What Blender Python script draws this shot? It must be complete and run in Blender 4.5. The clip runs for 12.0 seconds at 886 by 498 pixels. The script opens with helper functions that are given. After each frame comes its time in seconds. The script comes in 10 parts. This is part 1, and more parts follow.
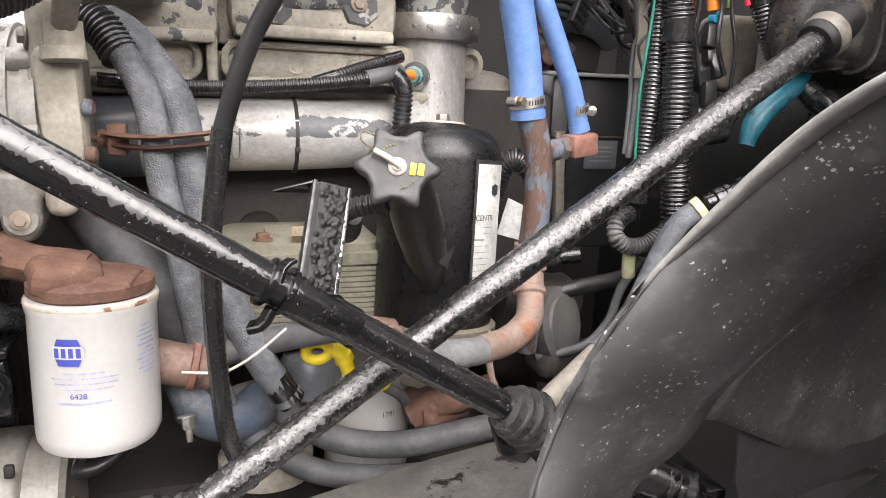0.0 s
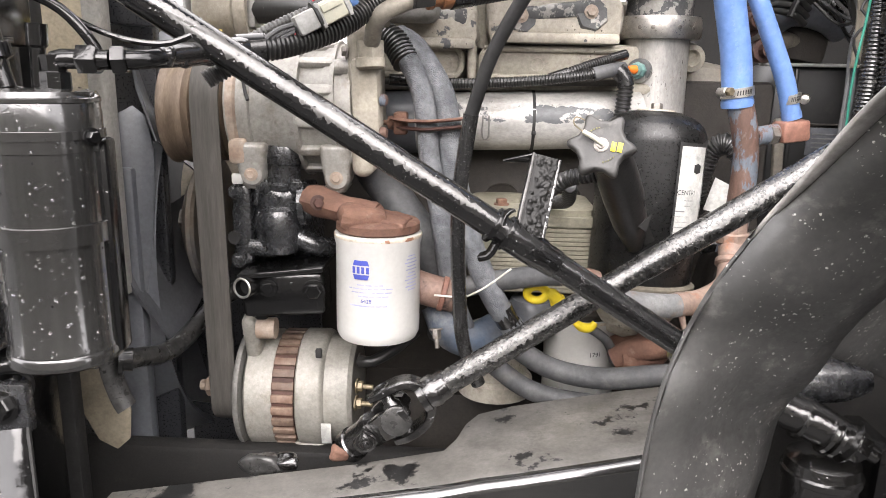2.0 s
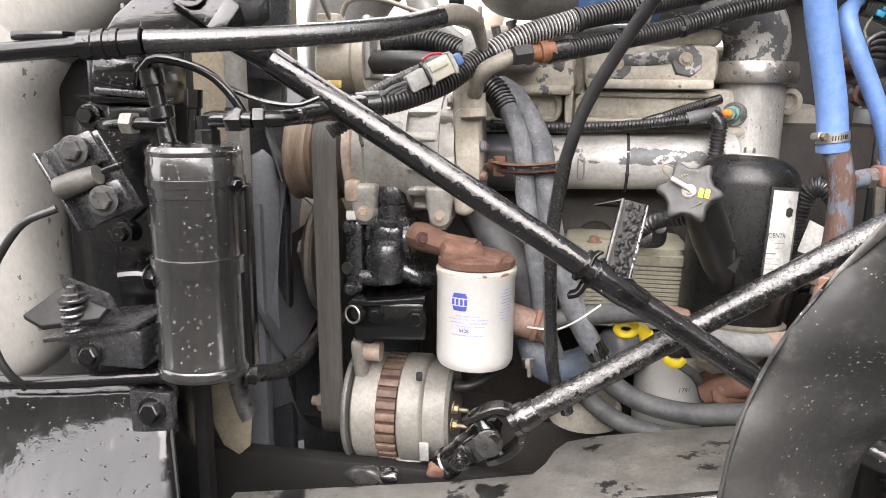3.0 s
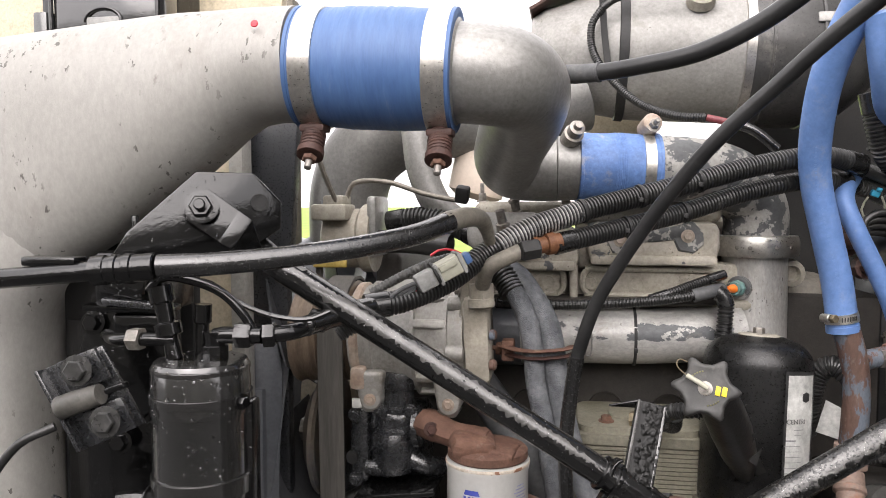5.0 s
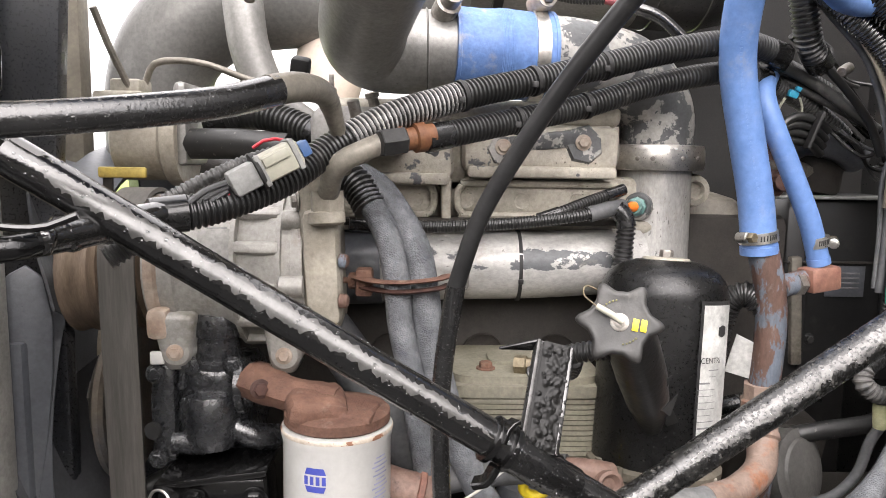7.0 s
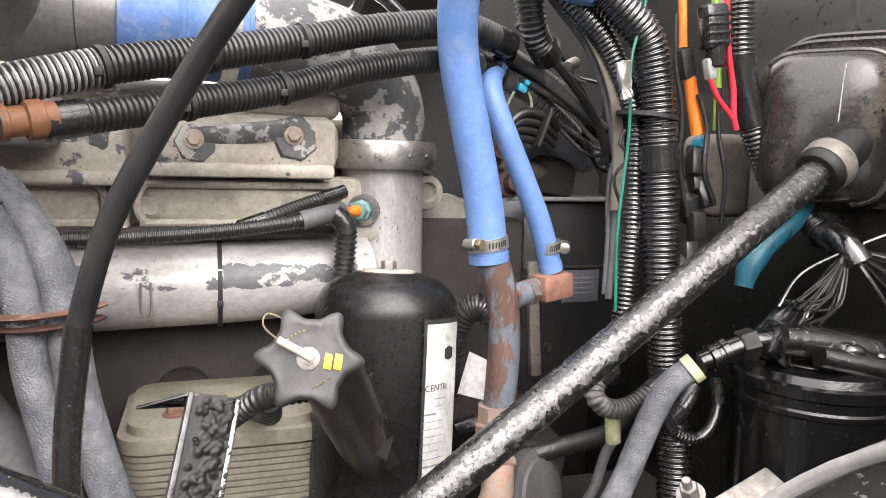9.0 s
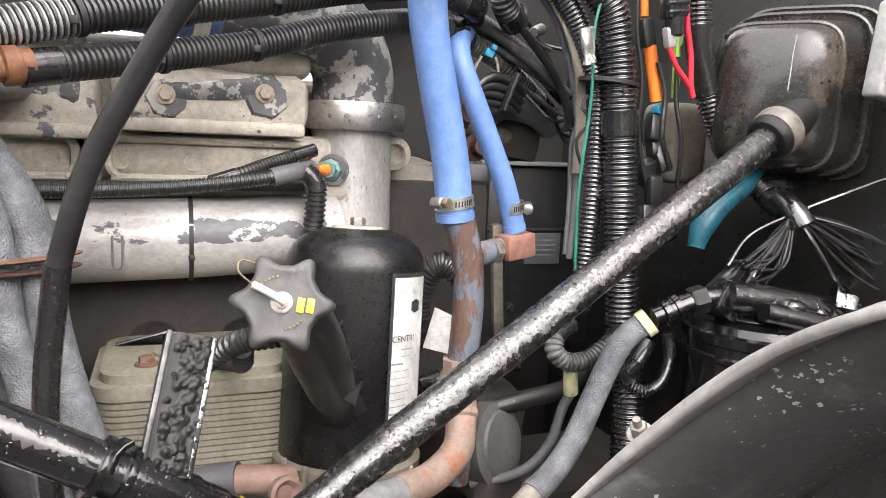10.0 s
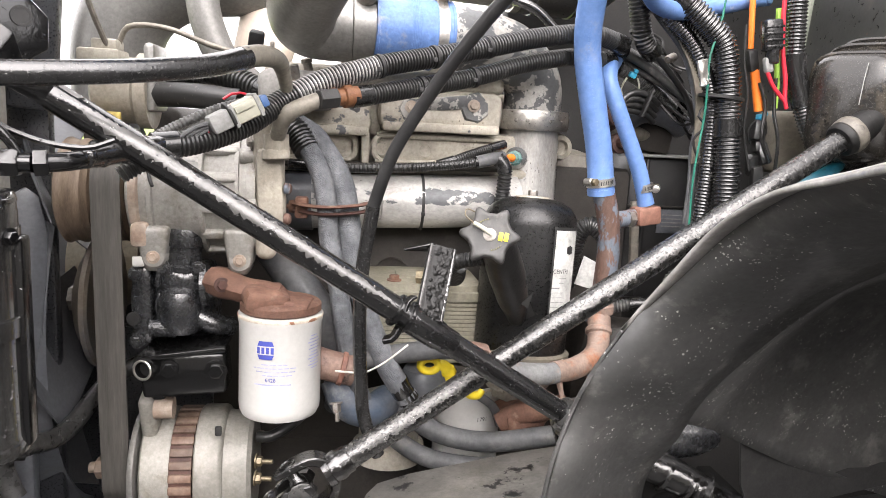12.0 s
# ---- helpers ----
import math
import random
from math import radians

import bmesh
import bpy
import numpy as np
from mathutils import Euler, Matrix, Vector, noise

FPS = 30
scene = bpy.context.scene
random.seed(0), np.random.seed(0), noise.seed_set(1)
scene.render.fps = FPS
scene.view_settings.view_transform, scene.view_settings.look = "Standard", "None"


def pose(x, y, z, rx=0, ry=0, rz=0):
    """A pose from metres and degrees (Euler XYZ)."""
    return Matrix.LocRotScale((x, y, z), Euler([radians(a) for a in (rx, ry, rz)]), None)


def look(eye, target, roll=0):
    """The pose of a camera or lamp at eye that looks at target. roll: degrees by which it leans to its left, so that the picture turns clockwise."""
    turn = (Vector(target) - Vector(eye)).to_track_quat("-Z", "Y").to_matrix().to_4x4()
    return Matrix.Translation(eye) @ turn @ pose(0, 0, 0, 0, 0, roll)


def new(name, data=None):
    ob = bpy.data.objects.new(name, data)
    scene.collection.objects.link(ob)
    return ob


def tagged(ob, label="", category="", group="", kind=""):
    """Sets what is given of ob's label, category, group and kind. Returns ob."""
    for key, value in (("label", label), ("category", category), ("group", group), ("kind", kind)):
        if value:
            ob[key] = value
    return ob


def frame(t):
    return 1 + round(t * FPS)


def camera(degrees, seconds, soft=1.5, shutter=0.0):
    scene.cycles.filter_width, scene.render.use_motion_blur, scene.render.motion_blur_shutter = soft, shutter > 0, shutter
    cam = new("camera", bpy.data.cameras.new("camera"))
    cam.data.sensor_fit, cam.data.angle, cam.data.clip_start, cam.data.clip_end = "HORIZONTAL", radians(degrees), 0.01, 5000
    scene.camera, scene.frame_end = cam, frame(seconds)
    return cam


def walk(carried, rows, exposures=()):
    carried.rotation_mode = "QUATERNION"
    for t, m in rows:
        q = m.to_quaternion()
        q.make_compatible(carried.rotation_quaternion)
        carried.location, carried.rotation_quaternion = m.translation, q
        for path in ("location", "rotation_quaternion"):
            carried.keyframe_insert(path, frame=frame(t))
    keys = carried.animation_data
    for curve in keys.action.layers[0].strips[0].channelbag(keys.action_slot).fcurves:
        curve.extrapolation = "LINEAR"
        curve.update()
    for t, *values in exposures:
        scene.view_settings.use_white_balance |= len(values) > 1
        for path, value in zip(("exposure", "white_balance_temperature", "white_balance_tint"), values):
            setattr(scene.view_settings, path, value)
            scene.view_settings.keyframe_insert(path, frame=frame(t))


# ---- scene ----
cam = camera(62.8, 12.0, 0.9)
METRES, EYE, TILT, LEAN, TURN = 1.13, 1.40, -12.5, -2.3, -18.0
ROWS = [
    (0.0, 0.0, 0.0, 0.0, 0.0, 0.0, -0.0),
    (0.5, -0.0056, -0.0398, -0.0072, 2.89, -0.95, -0.55),
    (1.0, 0.0135, -0.0734, -0.0177, 8.17, -1.22, -1.4),
    (1.5, 0.0407, -0.1119, -0.0247, 14.26, -1.24, -2.39),
    (2.0, 0.0625, -0.1434, -0.0275, 20.21, -1.32, -3.36),
    (2.5, 0.0778, -0.1759, -0.0273, 25.14, -1.08, -4.16),
    (3.0, 0.0878, -0.1942, -0.0143, 28.14, -0.05, -4.63),
    (3.5, 0.0881, -0.2002, 0.0109, 29.46, 2.22, -4.63),
    (5.5, 0.043, -0.1826, 0.0742, 26.46, 9.4, -3.3),
    (6.0, 0.0151, -0.1429, 0.064, 24.29, 7.96, -3.31),
    (6.5, -0.0004, -0.0813, 0.0566, 20.94, 6.28, -3.04),
    (7.0, -0.0027, -0.0227, 0.0543, 16.76, 5.4, -2.27),
    (7.5, 0.005, 0.0218, 0.0604, 12.34, 5.48, -1.21),
    (9.5, 0.0483, 0.1, 0.0745, -2.03, 5.42, 0.86),
    (10.0, 0.0412, 0.0765, 0.058, -2.66, 3.85, 0.42),
    (10.5, 0.0217, 0.0397, 0.0438, -1.8, 2.45, -0.28),
    (11.0, -0.0073, -0.0047, 0.0294, 0.76, 1.73, -1.16),
    (11.5, -0.0051, -0.092, 0.0217, 5.15, 1.93, -2.06),
    (12.0, 0.0454, -0.2051, 0.0045, 9.74, 2.89, -2.83),
]
walk(cam, [(t, pose(0, 0, EYE, TILT, LEAN, TURN) @ pose(METRES * x, METRES * y, METRES * z, 90 + pitch, roll, yaw)) for t, x, y, z, yaw, pitch, roll in ROWS],
     [(0.0, 2.17, 6500, 15), (1.5, 2.32, 6500, 15), (2.2, 2.32, 6500, 15), (3.0, 2.27, 6500, 15), (3.7, 1.98, 6500, 15), (5.3, 1.33, 6500, 15), (6.0, 1.64, 6500, 15), (7.0, 1.95, 6500, 15), (7.7, 2.10, 6500, 15), (9.3, 2.27, 6500, 15), (10.5, 2.29, 6500, 15), (11.0, 2.20, 6500, 15), (11.5, 2.22, 6500, 15), (12.0, 2.25, 6500, 15)])

# ---- world, sun ----
world = bpy.data.worlds.new("overcast")
scene.world = world
world.use_nodes = True
wn, wl = world.node_tree.nodes, world.node_tree.links
sky = wn.new("ShaderNodeTexSky")
sky.sky_type, sky.sun_disc = "NISHITA", False
sky.sun_elevation, sky.sun_rotation = radians(42), radians(186)
sky.dust_density, sky.air_density, sky.ozone_density = 6.0, 1.6, 1.0
pale = wn.new("ShaderNodeHueSaturation")
pale.inputs["Saturation"].default_value = 0.08
bg = wn["Background"]
bg.inputs["Strength"].default_value = 0.15
wl.new(sky.outputs[0], pale.inputs["Color"])
coord = wn.new("ShaderNodeTexCoord")
split = wn.new("ShaderNodeSeparateXYZ")
dome = wn.new("ShaderNodeMapRange")
dome.inputs["From Min"].default_value, dome.inputs["From Max"].default_value = 0.0, 1.0
dome.inputs["To Min"].default_value, dome.inputs["To Max"].default_value = 1.0, 0.95
over = wn.new("ShaderNodeMix")
over.data_type, over.blend_type = "RGBA", "MULTIPLY"
over.inputs[0].default_value = 1.0
wl.new(coord.outputs["Generated"], split.inputs[0])
wl.new(split.outputs["Z"], dome.inputs["Value"])
wl.new(pale.outputs[0], over.inputs[6])
wl.new(dome.outputs["Result"], over.inputs[7])
cloud = wn.new("ShaderNodeMix")
cloud.data_type = "RGBA"
cloud.inputs[0].default_value = 0.82
cloud.inputs[7].default_value = (7.2, 7.1, 7.0, 1)
wl.new(over.outputs[2], cloud.inputs[6])
wl.new(cloud.outputs[2], bg.inputs["Color"])
sun = new("sun", bpy.data.lights.new("sun", "SUN"))
sun.data.energy, sun.data.angle, sun.data.color = 1.3, radians(75), (1.0, 0.95, 0.89)
sun.matrix_world = look((0.3, -2.4, 3.85), (0, 0.5, 1.2))


# ---- materials ----
def mix_node(n, l, fac, a, b):
    m = n.new("ShaderNodeMix")
    m.data_type = "RGBA"
    for value, slot in ((fac, 0), (a, 6), (b, 7)):
        if hasattr(value, "links"):
            l.new(value, m.inputs[slot])
        elif slot == 0:
            m.inputs[slot].default_value = value
        else:
            m.inputs[slot].default_value = (*value, 1)
    return m.outputs[2]


def ramp_node(n, l, value, lo, hi):
    m = n.new("ShaderNodeMapRange")
    m.inputs["From Min"].default_value, m.inputs["From Max"].default_value = lo, hi
    l.new(value, m.inputs["Value"])
    return m.outputs["Result"]


def surface(name, c1, c2, rough=0.5, metal=0.0, grain=60.0, bump=0.25, fine=400.0, coat=0.0,
            wear=None, wear_at=0.56, wear_scale=45.0, dirt=None, dirt_at=0.58, dirt_scale=18.0, drops=0.0, drop_scale=260.0, rough_var=0.15, vary=0.0, stretch=None, speck=None, speck_scale=160.0, speck_size=0.3, wet=0.5, mottle=1.0, dent=0.0, wear_soft=0.02, speck_gate=0.5, wear_band=None):
    """A weathered surface: two tones, a worn-off layer, dirt, fine relief and water drops."""
    m = bpy.data.materials.new(name)
    m.use_nodes = True
    n, l = m.node_tree.nodes, m.node_tree.links
    b = n["Principled BSDF"]
    geo = n.new("ShaderNodeNewGeometry")
    pos = geo.outputs["Position"]
    if stretch:
        mp = n.new("ShaderNodeMapping")
        mp.inputs["Scale"].default_value = stretch
        l.new(pos, mp.inputs["Vector"])
        pos = mp.outputs["Vector"]

    def noise_at(scale, detail=5, rough_=0.6):
        t = n.new("ShaderNodeTexNoise")
        t.inputs["Scale"].default_value, t.inputs["Detail"].default_value = scale, detail
        t.inputs["Roughness"].default_value = rough_
        l.new(pos, t.inputs["Vector"])
        return t.outputs["Fac"]

    big, small = noise_at(grain), noise_at(fine, 3)
    col = mix_node(n, l, ramp_node(n, l, big, 0.32, 0.68), c1, c2)
    rough_out = ramp_node(n, l, big, 0.3, 0.7)
    rm = n.new("ShaderNodeMapRange")
    rm.inputs["To Min"].default_value, rm.inputs["To Max"].default_value = max(0.03, rough - rough_var), min(1, rough + rough_var)
    l.new(small, rm.inputs["Value"])
    rough_out = rm.outputs["Result"]
    metal_out = None
    height = small
    if wear:
        wear_noise = noise_at(wear_scale, 7, 0.65)
        if wear_band:
            # chipped along one stripe: a height, a half width and how hard it stops
            xyz = n.new("ShaderNodeSeparateXYZ")
            l.new(geo.outputs["Position"], xyz.inputs[0])
            off = n.new("ShaderNodeMath")
            off.operation = "SUBTRACT"
            off.inputs[1].default_value = wear_band[0]
            l.new(xyz.outputs["Z"], off.inputs[0])
            ab = n.new("ShaderNodeMath")
            ab.operation = "ABSOLUTE"
            l.new(off.outputs[0], ab.inputs[0])
            fall = n.new("ShaderNodeMapRange")
            fall.inputs["From Min"].default_value, fall.inputs["From Max"].default_value = wear_band[1] * 0.4, wear_band[1]
            fall.inputs["To Min"].default_value, fall.inputs["To Max"].default_value = wear_band[2], -0.3
            l.new(ab.outputs[0], fall.inputs["Value"])
            plus = n.new("ShaderNodeMath")
            plus.operation = "ADD"
            l.new(wear_noise, plus.inputs[0])
            l.new(fall.outputs["Result"], plus.inputs[1])
            wear_noise = plus.outputs[0]
        w = ramp_node(n, l, wear_noise, wear_at, wear_at + wear_soft)
        col = mix_node(n, l, w, col, wear)
        mm = n.new("ShaderNodeMapRange")
        mm.inputs["To Min"].default_value, mm.inputs["To Max"].default_value = metal, 0.0
        l.new(w, mm.inputs["Value"])
        metal_out = mm.outputs["Result"]
    if dirt:
        d = ramp_node(n, l, noise_at(dirt_scale, 6, 0.7), dirt_at, dirt_at + 0.2)
        col = mix_node(n, l, d, col, dirt)
    if speck:
        v = n.new("ShaderNodeTexVoronoi")
        v.inputs["Scale"].default_value = speck_scale
        wob = n.new("ShaderNodeTexNoise")
        wob.inputs["Scale"].default_value, wob.inputs["Detail"].default_value = speck_scale * 2.2, 2
        l.new(pos, wob.inputs["Vector"])
        sh = n.new("ShaderNodeVectorMath")
        sh.operation = "MULTIPLY_ADD"
        sh.inputs[1].default_value = (1.4 / speck_scale,) * 3
        l.new(wob.outputs["Color"], sh.inputs[0])
        l.new(pos, sh.inputs[2])
        l.new(sh.outputs[0], v.inputs["Vector"])
        sep = n.new("ShaderNodeSeparateColor")
        l.new(v.outputs["Color"], sep.inputs[0])
        pw = n.new("ShaderNodeMath")
        pw.operation = "POWER"
        pw.inputs[1].default_value = 7.0
        l.new(sep.outputs[0], pw.inputs[0])
        sc = n.new("ShaderNodeMath")
        sc.operation = "MULTIPLY"
        sc.inputs[1].default_value = speck_size * 1.5
        l.new(pw.outputs[0], sc.inputs[0])
        lt = n.new("ShaderNodeMath")
        lt.operation = "LESS_THAN"
        l.new(v.outputs["Distance"], lt.inputs[0])
        l.new(sc.outputs[0], lt.inputs[1])
        gt = n.new("ShaderNodeMath")
        gt.operation = "MULTIPLY"
        l.new(lt.outputs[0], gt.inputs[0])
        l.new(ramp_node(n, l, noise_at(speck_scale * 0.07, 3), speck_gate, speck_gate + 0.08), gt.inputs[1])
        col = mix_node(n, l, gt.outputs[0], col, speck)
    if mottle:
        for sc_, lo, hi in ((grain * 0.45, 1 - 0.26 * mottle, 1 + 0.2 * mottle), (190.0, 1 - 0.22 * mottle, 1 + 0.18 * mottle)):
            mo = n.new("ShaderNodeMapRange")
            mo.inputs["From Min"].default_value, mo.inputs["From Max"].default_value = 0.3, 0.7
            mo.inputs["To Min"].default_value, mo.inputs["To Max"].default_value = lo, hi
            l.new(noise_at(sc_, 6, 0.68), mo.inputs["Value"])
            mv = n.new("ShaderNodeMix")
            mv.data_type, mv.blend_type = "RGBA", "MULTIPLY"
            mv.inputs[0].default_value = 1.0
            l.new(col, mv.inputs[6])
            l.new(mo.outputs["Result"], mv.inputs[7])
            col = mv.outputs[2]
    if vary:
        info = n.new("ShaderNodeObjectInfo")
        hs = n.new("ShaderNodeHueSaturation")
        vr = n.new("ShaderNodeMapRange")
        vr.inputs["To Min"].default_value, vr.inputs["To Max"].default_value = 1 - vary, 1 + vary
        l.new(info.outputs["Random"], vr.inputs["Value"])
        l.new(vr.outputs["Result"], hs.inputs["Value"])
        l.new(col, hs.inputs["Color"])
        col = hs.outputs["Color"]
    l.new(col, b.inputs["Base Color"])
    l.new(rough_out, b.inputs["Roughness"])
    if metal_out:
        l.new(metal_out, b.inputs["Metallic"])
    else:
        b.inputs["Metallic"].default_value = metal
    b.inputs["Coat Weight"].default_value = coat
    b.inputs["Specular IOR Level"].default_value = wet
    b.inputs["Coat Roughness"].default_value = 0.08
    bp = n.new("ShaderNodeBump")
    bp.inputs["Strength"].default_value, bp.inputs["Distance"].default_value = bump, 0.0006
    l.new(height, bp.inputs["Height"])
    last = bp.outputs["Normal"]
    if dent:
        b3 = n.new("ShaderNodeBump")
        b3.inputs["Strength"].default_value, b3.inputs["Distance"].default_value = dent, 0.02
        l.new(noise_at(9.0, 3, 0.5), b3.inputs["Height"])
        l.new(last, b3.inputs["Normal"])
        last = b3.outputs["Normal"]
    if drops:
        v = n.new("ShaderNodeTexVoronoi")
        v.inputs["Scale"].default_value = drop_scale
        l.new(pos, v.inputs["Vector"])
        dr = ramp_node(n, l, v.outputs["Distance"], 0.42, 0.1)
        gate = ramp_node(n, l, noise_at(drop_scale * 0.5, 2), 0.6, 0.63)
        mu = n.new("ShaderNodeMath")
        mu.operation = "MULTIPLY"
        l.new(dr, mu.inputs[0])
        l.new(gate, mu.inputs[1])
        b2 = n.new("ShaderNodeBump")
        b2.inputs["Strength"].default_value, b2.inputs["Distance"].default_value = drops, 0.002
        l.new(mu.outputs[0], b2.inputs["Height"])
        l.new(last, b2.inputs["Normal"])
        last = b2.outputs["Normal"]
        l.new(last, b.inputs["Coat Normal"])
    l.new(last, b.inputs["Normal"])
    return m


def weave(name, c1, c2, scale, rough):
    """A braided hose cover."""
    m = surface(name, c1, c2, rough, bump=0.3, grain=50)
    n, l = m.node_tree.nodes, m.node_tree.links
    geo = n.new("ShaderNodeNewGeometry")
    v = n.new("ShaderNodeTexVoronoi")
    v.inputs["Scale"].default_value = scale
    l.new(geo.outputs["Position"], v.inputs["Vector"])
    bp = n.new("ShaderNodeBump")
    bp.inputs["Strength"].default_value, bp.inputs["Distance"].default_value = 0.7, 0.0012
    l.new(v.outputs["Distance"], bp.inputs["Height"])
    l.new(bp.outputs["Normal"], n["Principled BSDF"].inputs["Normal"])
    return m


BLACK = surface("wet_black_paint", (0.0028, 0.0028, 0.003), (0.005, 0.005, 0.005), 0.15, grain=30, coat=0.25, drops=0.3, drop_scale=380, dirt=(0.04, 0.039, 0.035), dirt_at=0.74, dirt_scale=70, bump=0.3, fine=260, wet=0.55)
ROD = surface("wet_black_tube_paint", (0.006, 0.006, 0.006), (0.014, 0.0138, 0.013), 0.28, grain=40, coat=0.25, drops=0.7, drop_scale=330, dirt=(0.13, 0.126, 0.117), dirt_at=0.53, dirt_scale=190, bump=1.0, fine=170, wet=0.7, rough_var=0.14)
STRUT = surface("wet_black_strut_paint", (0.004, 0.004, 0.004), (0.009, 0.009, 0.009), 0.18, grain=40, drops=0.4, drop_scale=300, dirt=(0.1, 0.097, 0.09), dirt_at=0.64, dirt_scale=140, bump=0.7, fine=130, wet=0.8, rough_var=0.1, coat=0.3)
GLOSS = surface("glossy_black_enamel", (0.012, 0.012, 0.012), (0.021, 0.0206, 0.0195), 0.17, grain=12, coat=0.7, drops=0.12, drop_scale=330, rough_var=0.07, bump=0.08, wet=1.0, dent=0.1)
GREASE = surface("black_grease", (0.0035, 0.0035, 0.0035), (0.009, 0.0085, 0.008), 0.2, grain=120, coat=0.7, bump=1.0, fine=150, drops=0.4, drop_scale=300, wet=0.9, dirt=(0.05, 0.047, 0.042), dirt_at=0.68, dirt_scale=80)
MATTE = surface("matte_black", (0.011, 0.011, 0.011), (0.022, 0.0215, 0.021), 0.6, dirt=(0.055, 0.052, 0.046), dirt_at=0.6)
LINER = surface("black_plastic_liner", (0.03, 0.03, 0.0287), (0.055, 0.054, 0.052), 0.5, grain=9, bump=0.35, fine=200, dirt=(0.15, 0.146, 0.136), dirt_at=0.55, dirt_scale=26, coat=0.3, speck=(0.5, 0.49, 0.46), speck_scale=430, speck_size=0.32, wet=1.0, dent=0.4, speck_gate=0.48)
RUBBER = surface("black_rubber_hose", (0.014, 0.014, 0.014), (0.026, 0.026, 0.025), 0.36, dirt=(0.11, 0.107, 0.1), dirt_at=0.62, grain=25, bump=0.25, stretch=(1, 1, 0.35), speck=(0.14, 0.135, 0.12), speck_scale=300)
GREY_RUBBER = surface("grey_dusty_rubber", (0.063, 0.065, 0.068), (0.108, 0.109, 0.111), 0.6, grain=35, dirt=(0.16, 0.155, 0.14), dirt_at=0.6)
DUSTY_RUBBER = surface("dusty_black_rubber", (0.013, 0.013, 0.0135), (0.026, 0.026, 0.026), 0.36, grain=30, dirt=(0.085, 0.083, 0.078), dirt_at=0.6, bump=0.3)
BRAID = weave("grey_braided_hose", (0.078, 0.085, 0.094), (0.18, 0.187, 0.196), 620, 0.6)
LOOM = surface("black_split_loom", (0.014, 0.014, 0.014), (0.027, 0.027, 0.026), 0.36, grain=25, dirt=(0.2, 0.195, 0.185), dirt_at=0.6, dirt_scale=20, bump=0.2, coat=0.08, wet=0.7)
LOOM_WET = surface("glossy_wet_loom", (0.010, 0.010, 0.010), (0.019, 0.019, 0.019), 0.13, grain=25, dirt=(0.16, 0.157, 0.15), dirt_at=0.6, dirt_scale=30, bump=0.15, coat=0.6, wet=1.0)
LOOM_PALE = surface("pale_grey_loom", (0.2, 0.2, 0.196), (0.46, 0.453, 0.44), 0.4, grain=55, dirt=(0.03, 0.03, 0.03), dirt_at=0.55, dirt_scale=40, wet=0.8)
LOOM_DUSTY = surface("dusty_split_loom", (0.045, 0.045, 0.044), (0.08, 0.079, 0.076), 0.38, grain=25, dirt=(0.3, 0.29, 0.27), dirt_at=0.55, dirt_scale=14)
BLUE = surface("blue_silicone", (0.052, 0.112, 0.262), (0.072, 0.146, 0.315), 0.5, grain=40, bump=0.4, fine=220, dirt=(0.16, 0.2, 0.29), dirt_at=0.6, mottle=0.3, stretch=(3.0, 0.5, 0.5))
BLUE_HOSE = surface("light_blue_silicone_hose", (0.105, 0.205, 0.45), (0.145, 0.25, 0.51), 0.48, grain=60, bump=0.7, fine=150, dirt=(0.22, 0.28, 0.42), dirt_at=0.6, dirt_scale=30, mottle=0.45, wear=(0.3, 0.37, 0.5), wear_at=0.66, wear_scale=60, wear_soft=0.1)
BLUE_WORN = surface("worn_blue_silicone", (0.08, 0.16, 0.37), (0.11, 0.2, 0.42), 0.55, wear=(0.36, 0.345, 0.315), wear_at=0.54, wear_scale=13, wear_soft=0.12, bump=0.4, dirt=(0.28, 0.285, 0.29), dirt_at=0.56, dirt_scale=9)
TANK = surface("cast_aluminium_tank", (0.29, 0.281, 0.261), (0.34, 0.33, 0.308), 0.5, 0.12, grain=6, bump=0.3, fine=700, wear=(0.165, 0.154, 0.138), wear_at=0.66, wear_scale=34, wear_soft=0.08, dirt=(0.255, 0.24, 0.217), dirt_at=0.54, dirt_scale=11, speck=(0.1, 0.094, 0.084), speck_scale=210, speck_size=0.4, mottle=0.5, speck_gate=0.5, stretch=(1.15, 1.0, 0.6))
PIPE = surface("aluminium_pipe", (0.232, 0.227, 0.215), (0.292, 0.286, 0.272), 0.4, 0.45, grain=14, bump=0.25, fine=500, dirt=(0.2, 0.188, 0.168), dirt_at=0.6, dirt_scale=30, speck=(0.12, 0.11, 0.1), speck_scale=330, speck_gate=0.6)
SILVER = surface("flaking_silver_paint", (0.405, 0.396, 0.374), (0.485, 0.476, 0.45), 0.4, 0.25, grain=16, bump=0.3, wear=(0.10, 0.105, 0.11), wear_at=0.57, wear_scale=26, dirt=(0.3, 0.27, 0.225), dirt_at=0.58, speck=(0.15, 0.14, 0.13), speck_scale=220, stretch=(0.75, 1, 1.2), wear_band=(1.354, 0.021, 0.085))
SILVER_CLEAN = surface("weathered_silver_paint", (0.42, 0.411, 0.389), (0.5, 0.491, 0.465), 0.36, 0.3, grain=16, bump=0.3, wear=(0.12, 0.122, 0.125), wear_at=0.64, wear_scale=30, dirt=(0.28, 0.25, 0.21), dirt_at=0.57, speck=(0.15, 0.14, 0.13), speck_scale=320, stretch=(1.4, 1.4, 0.6))
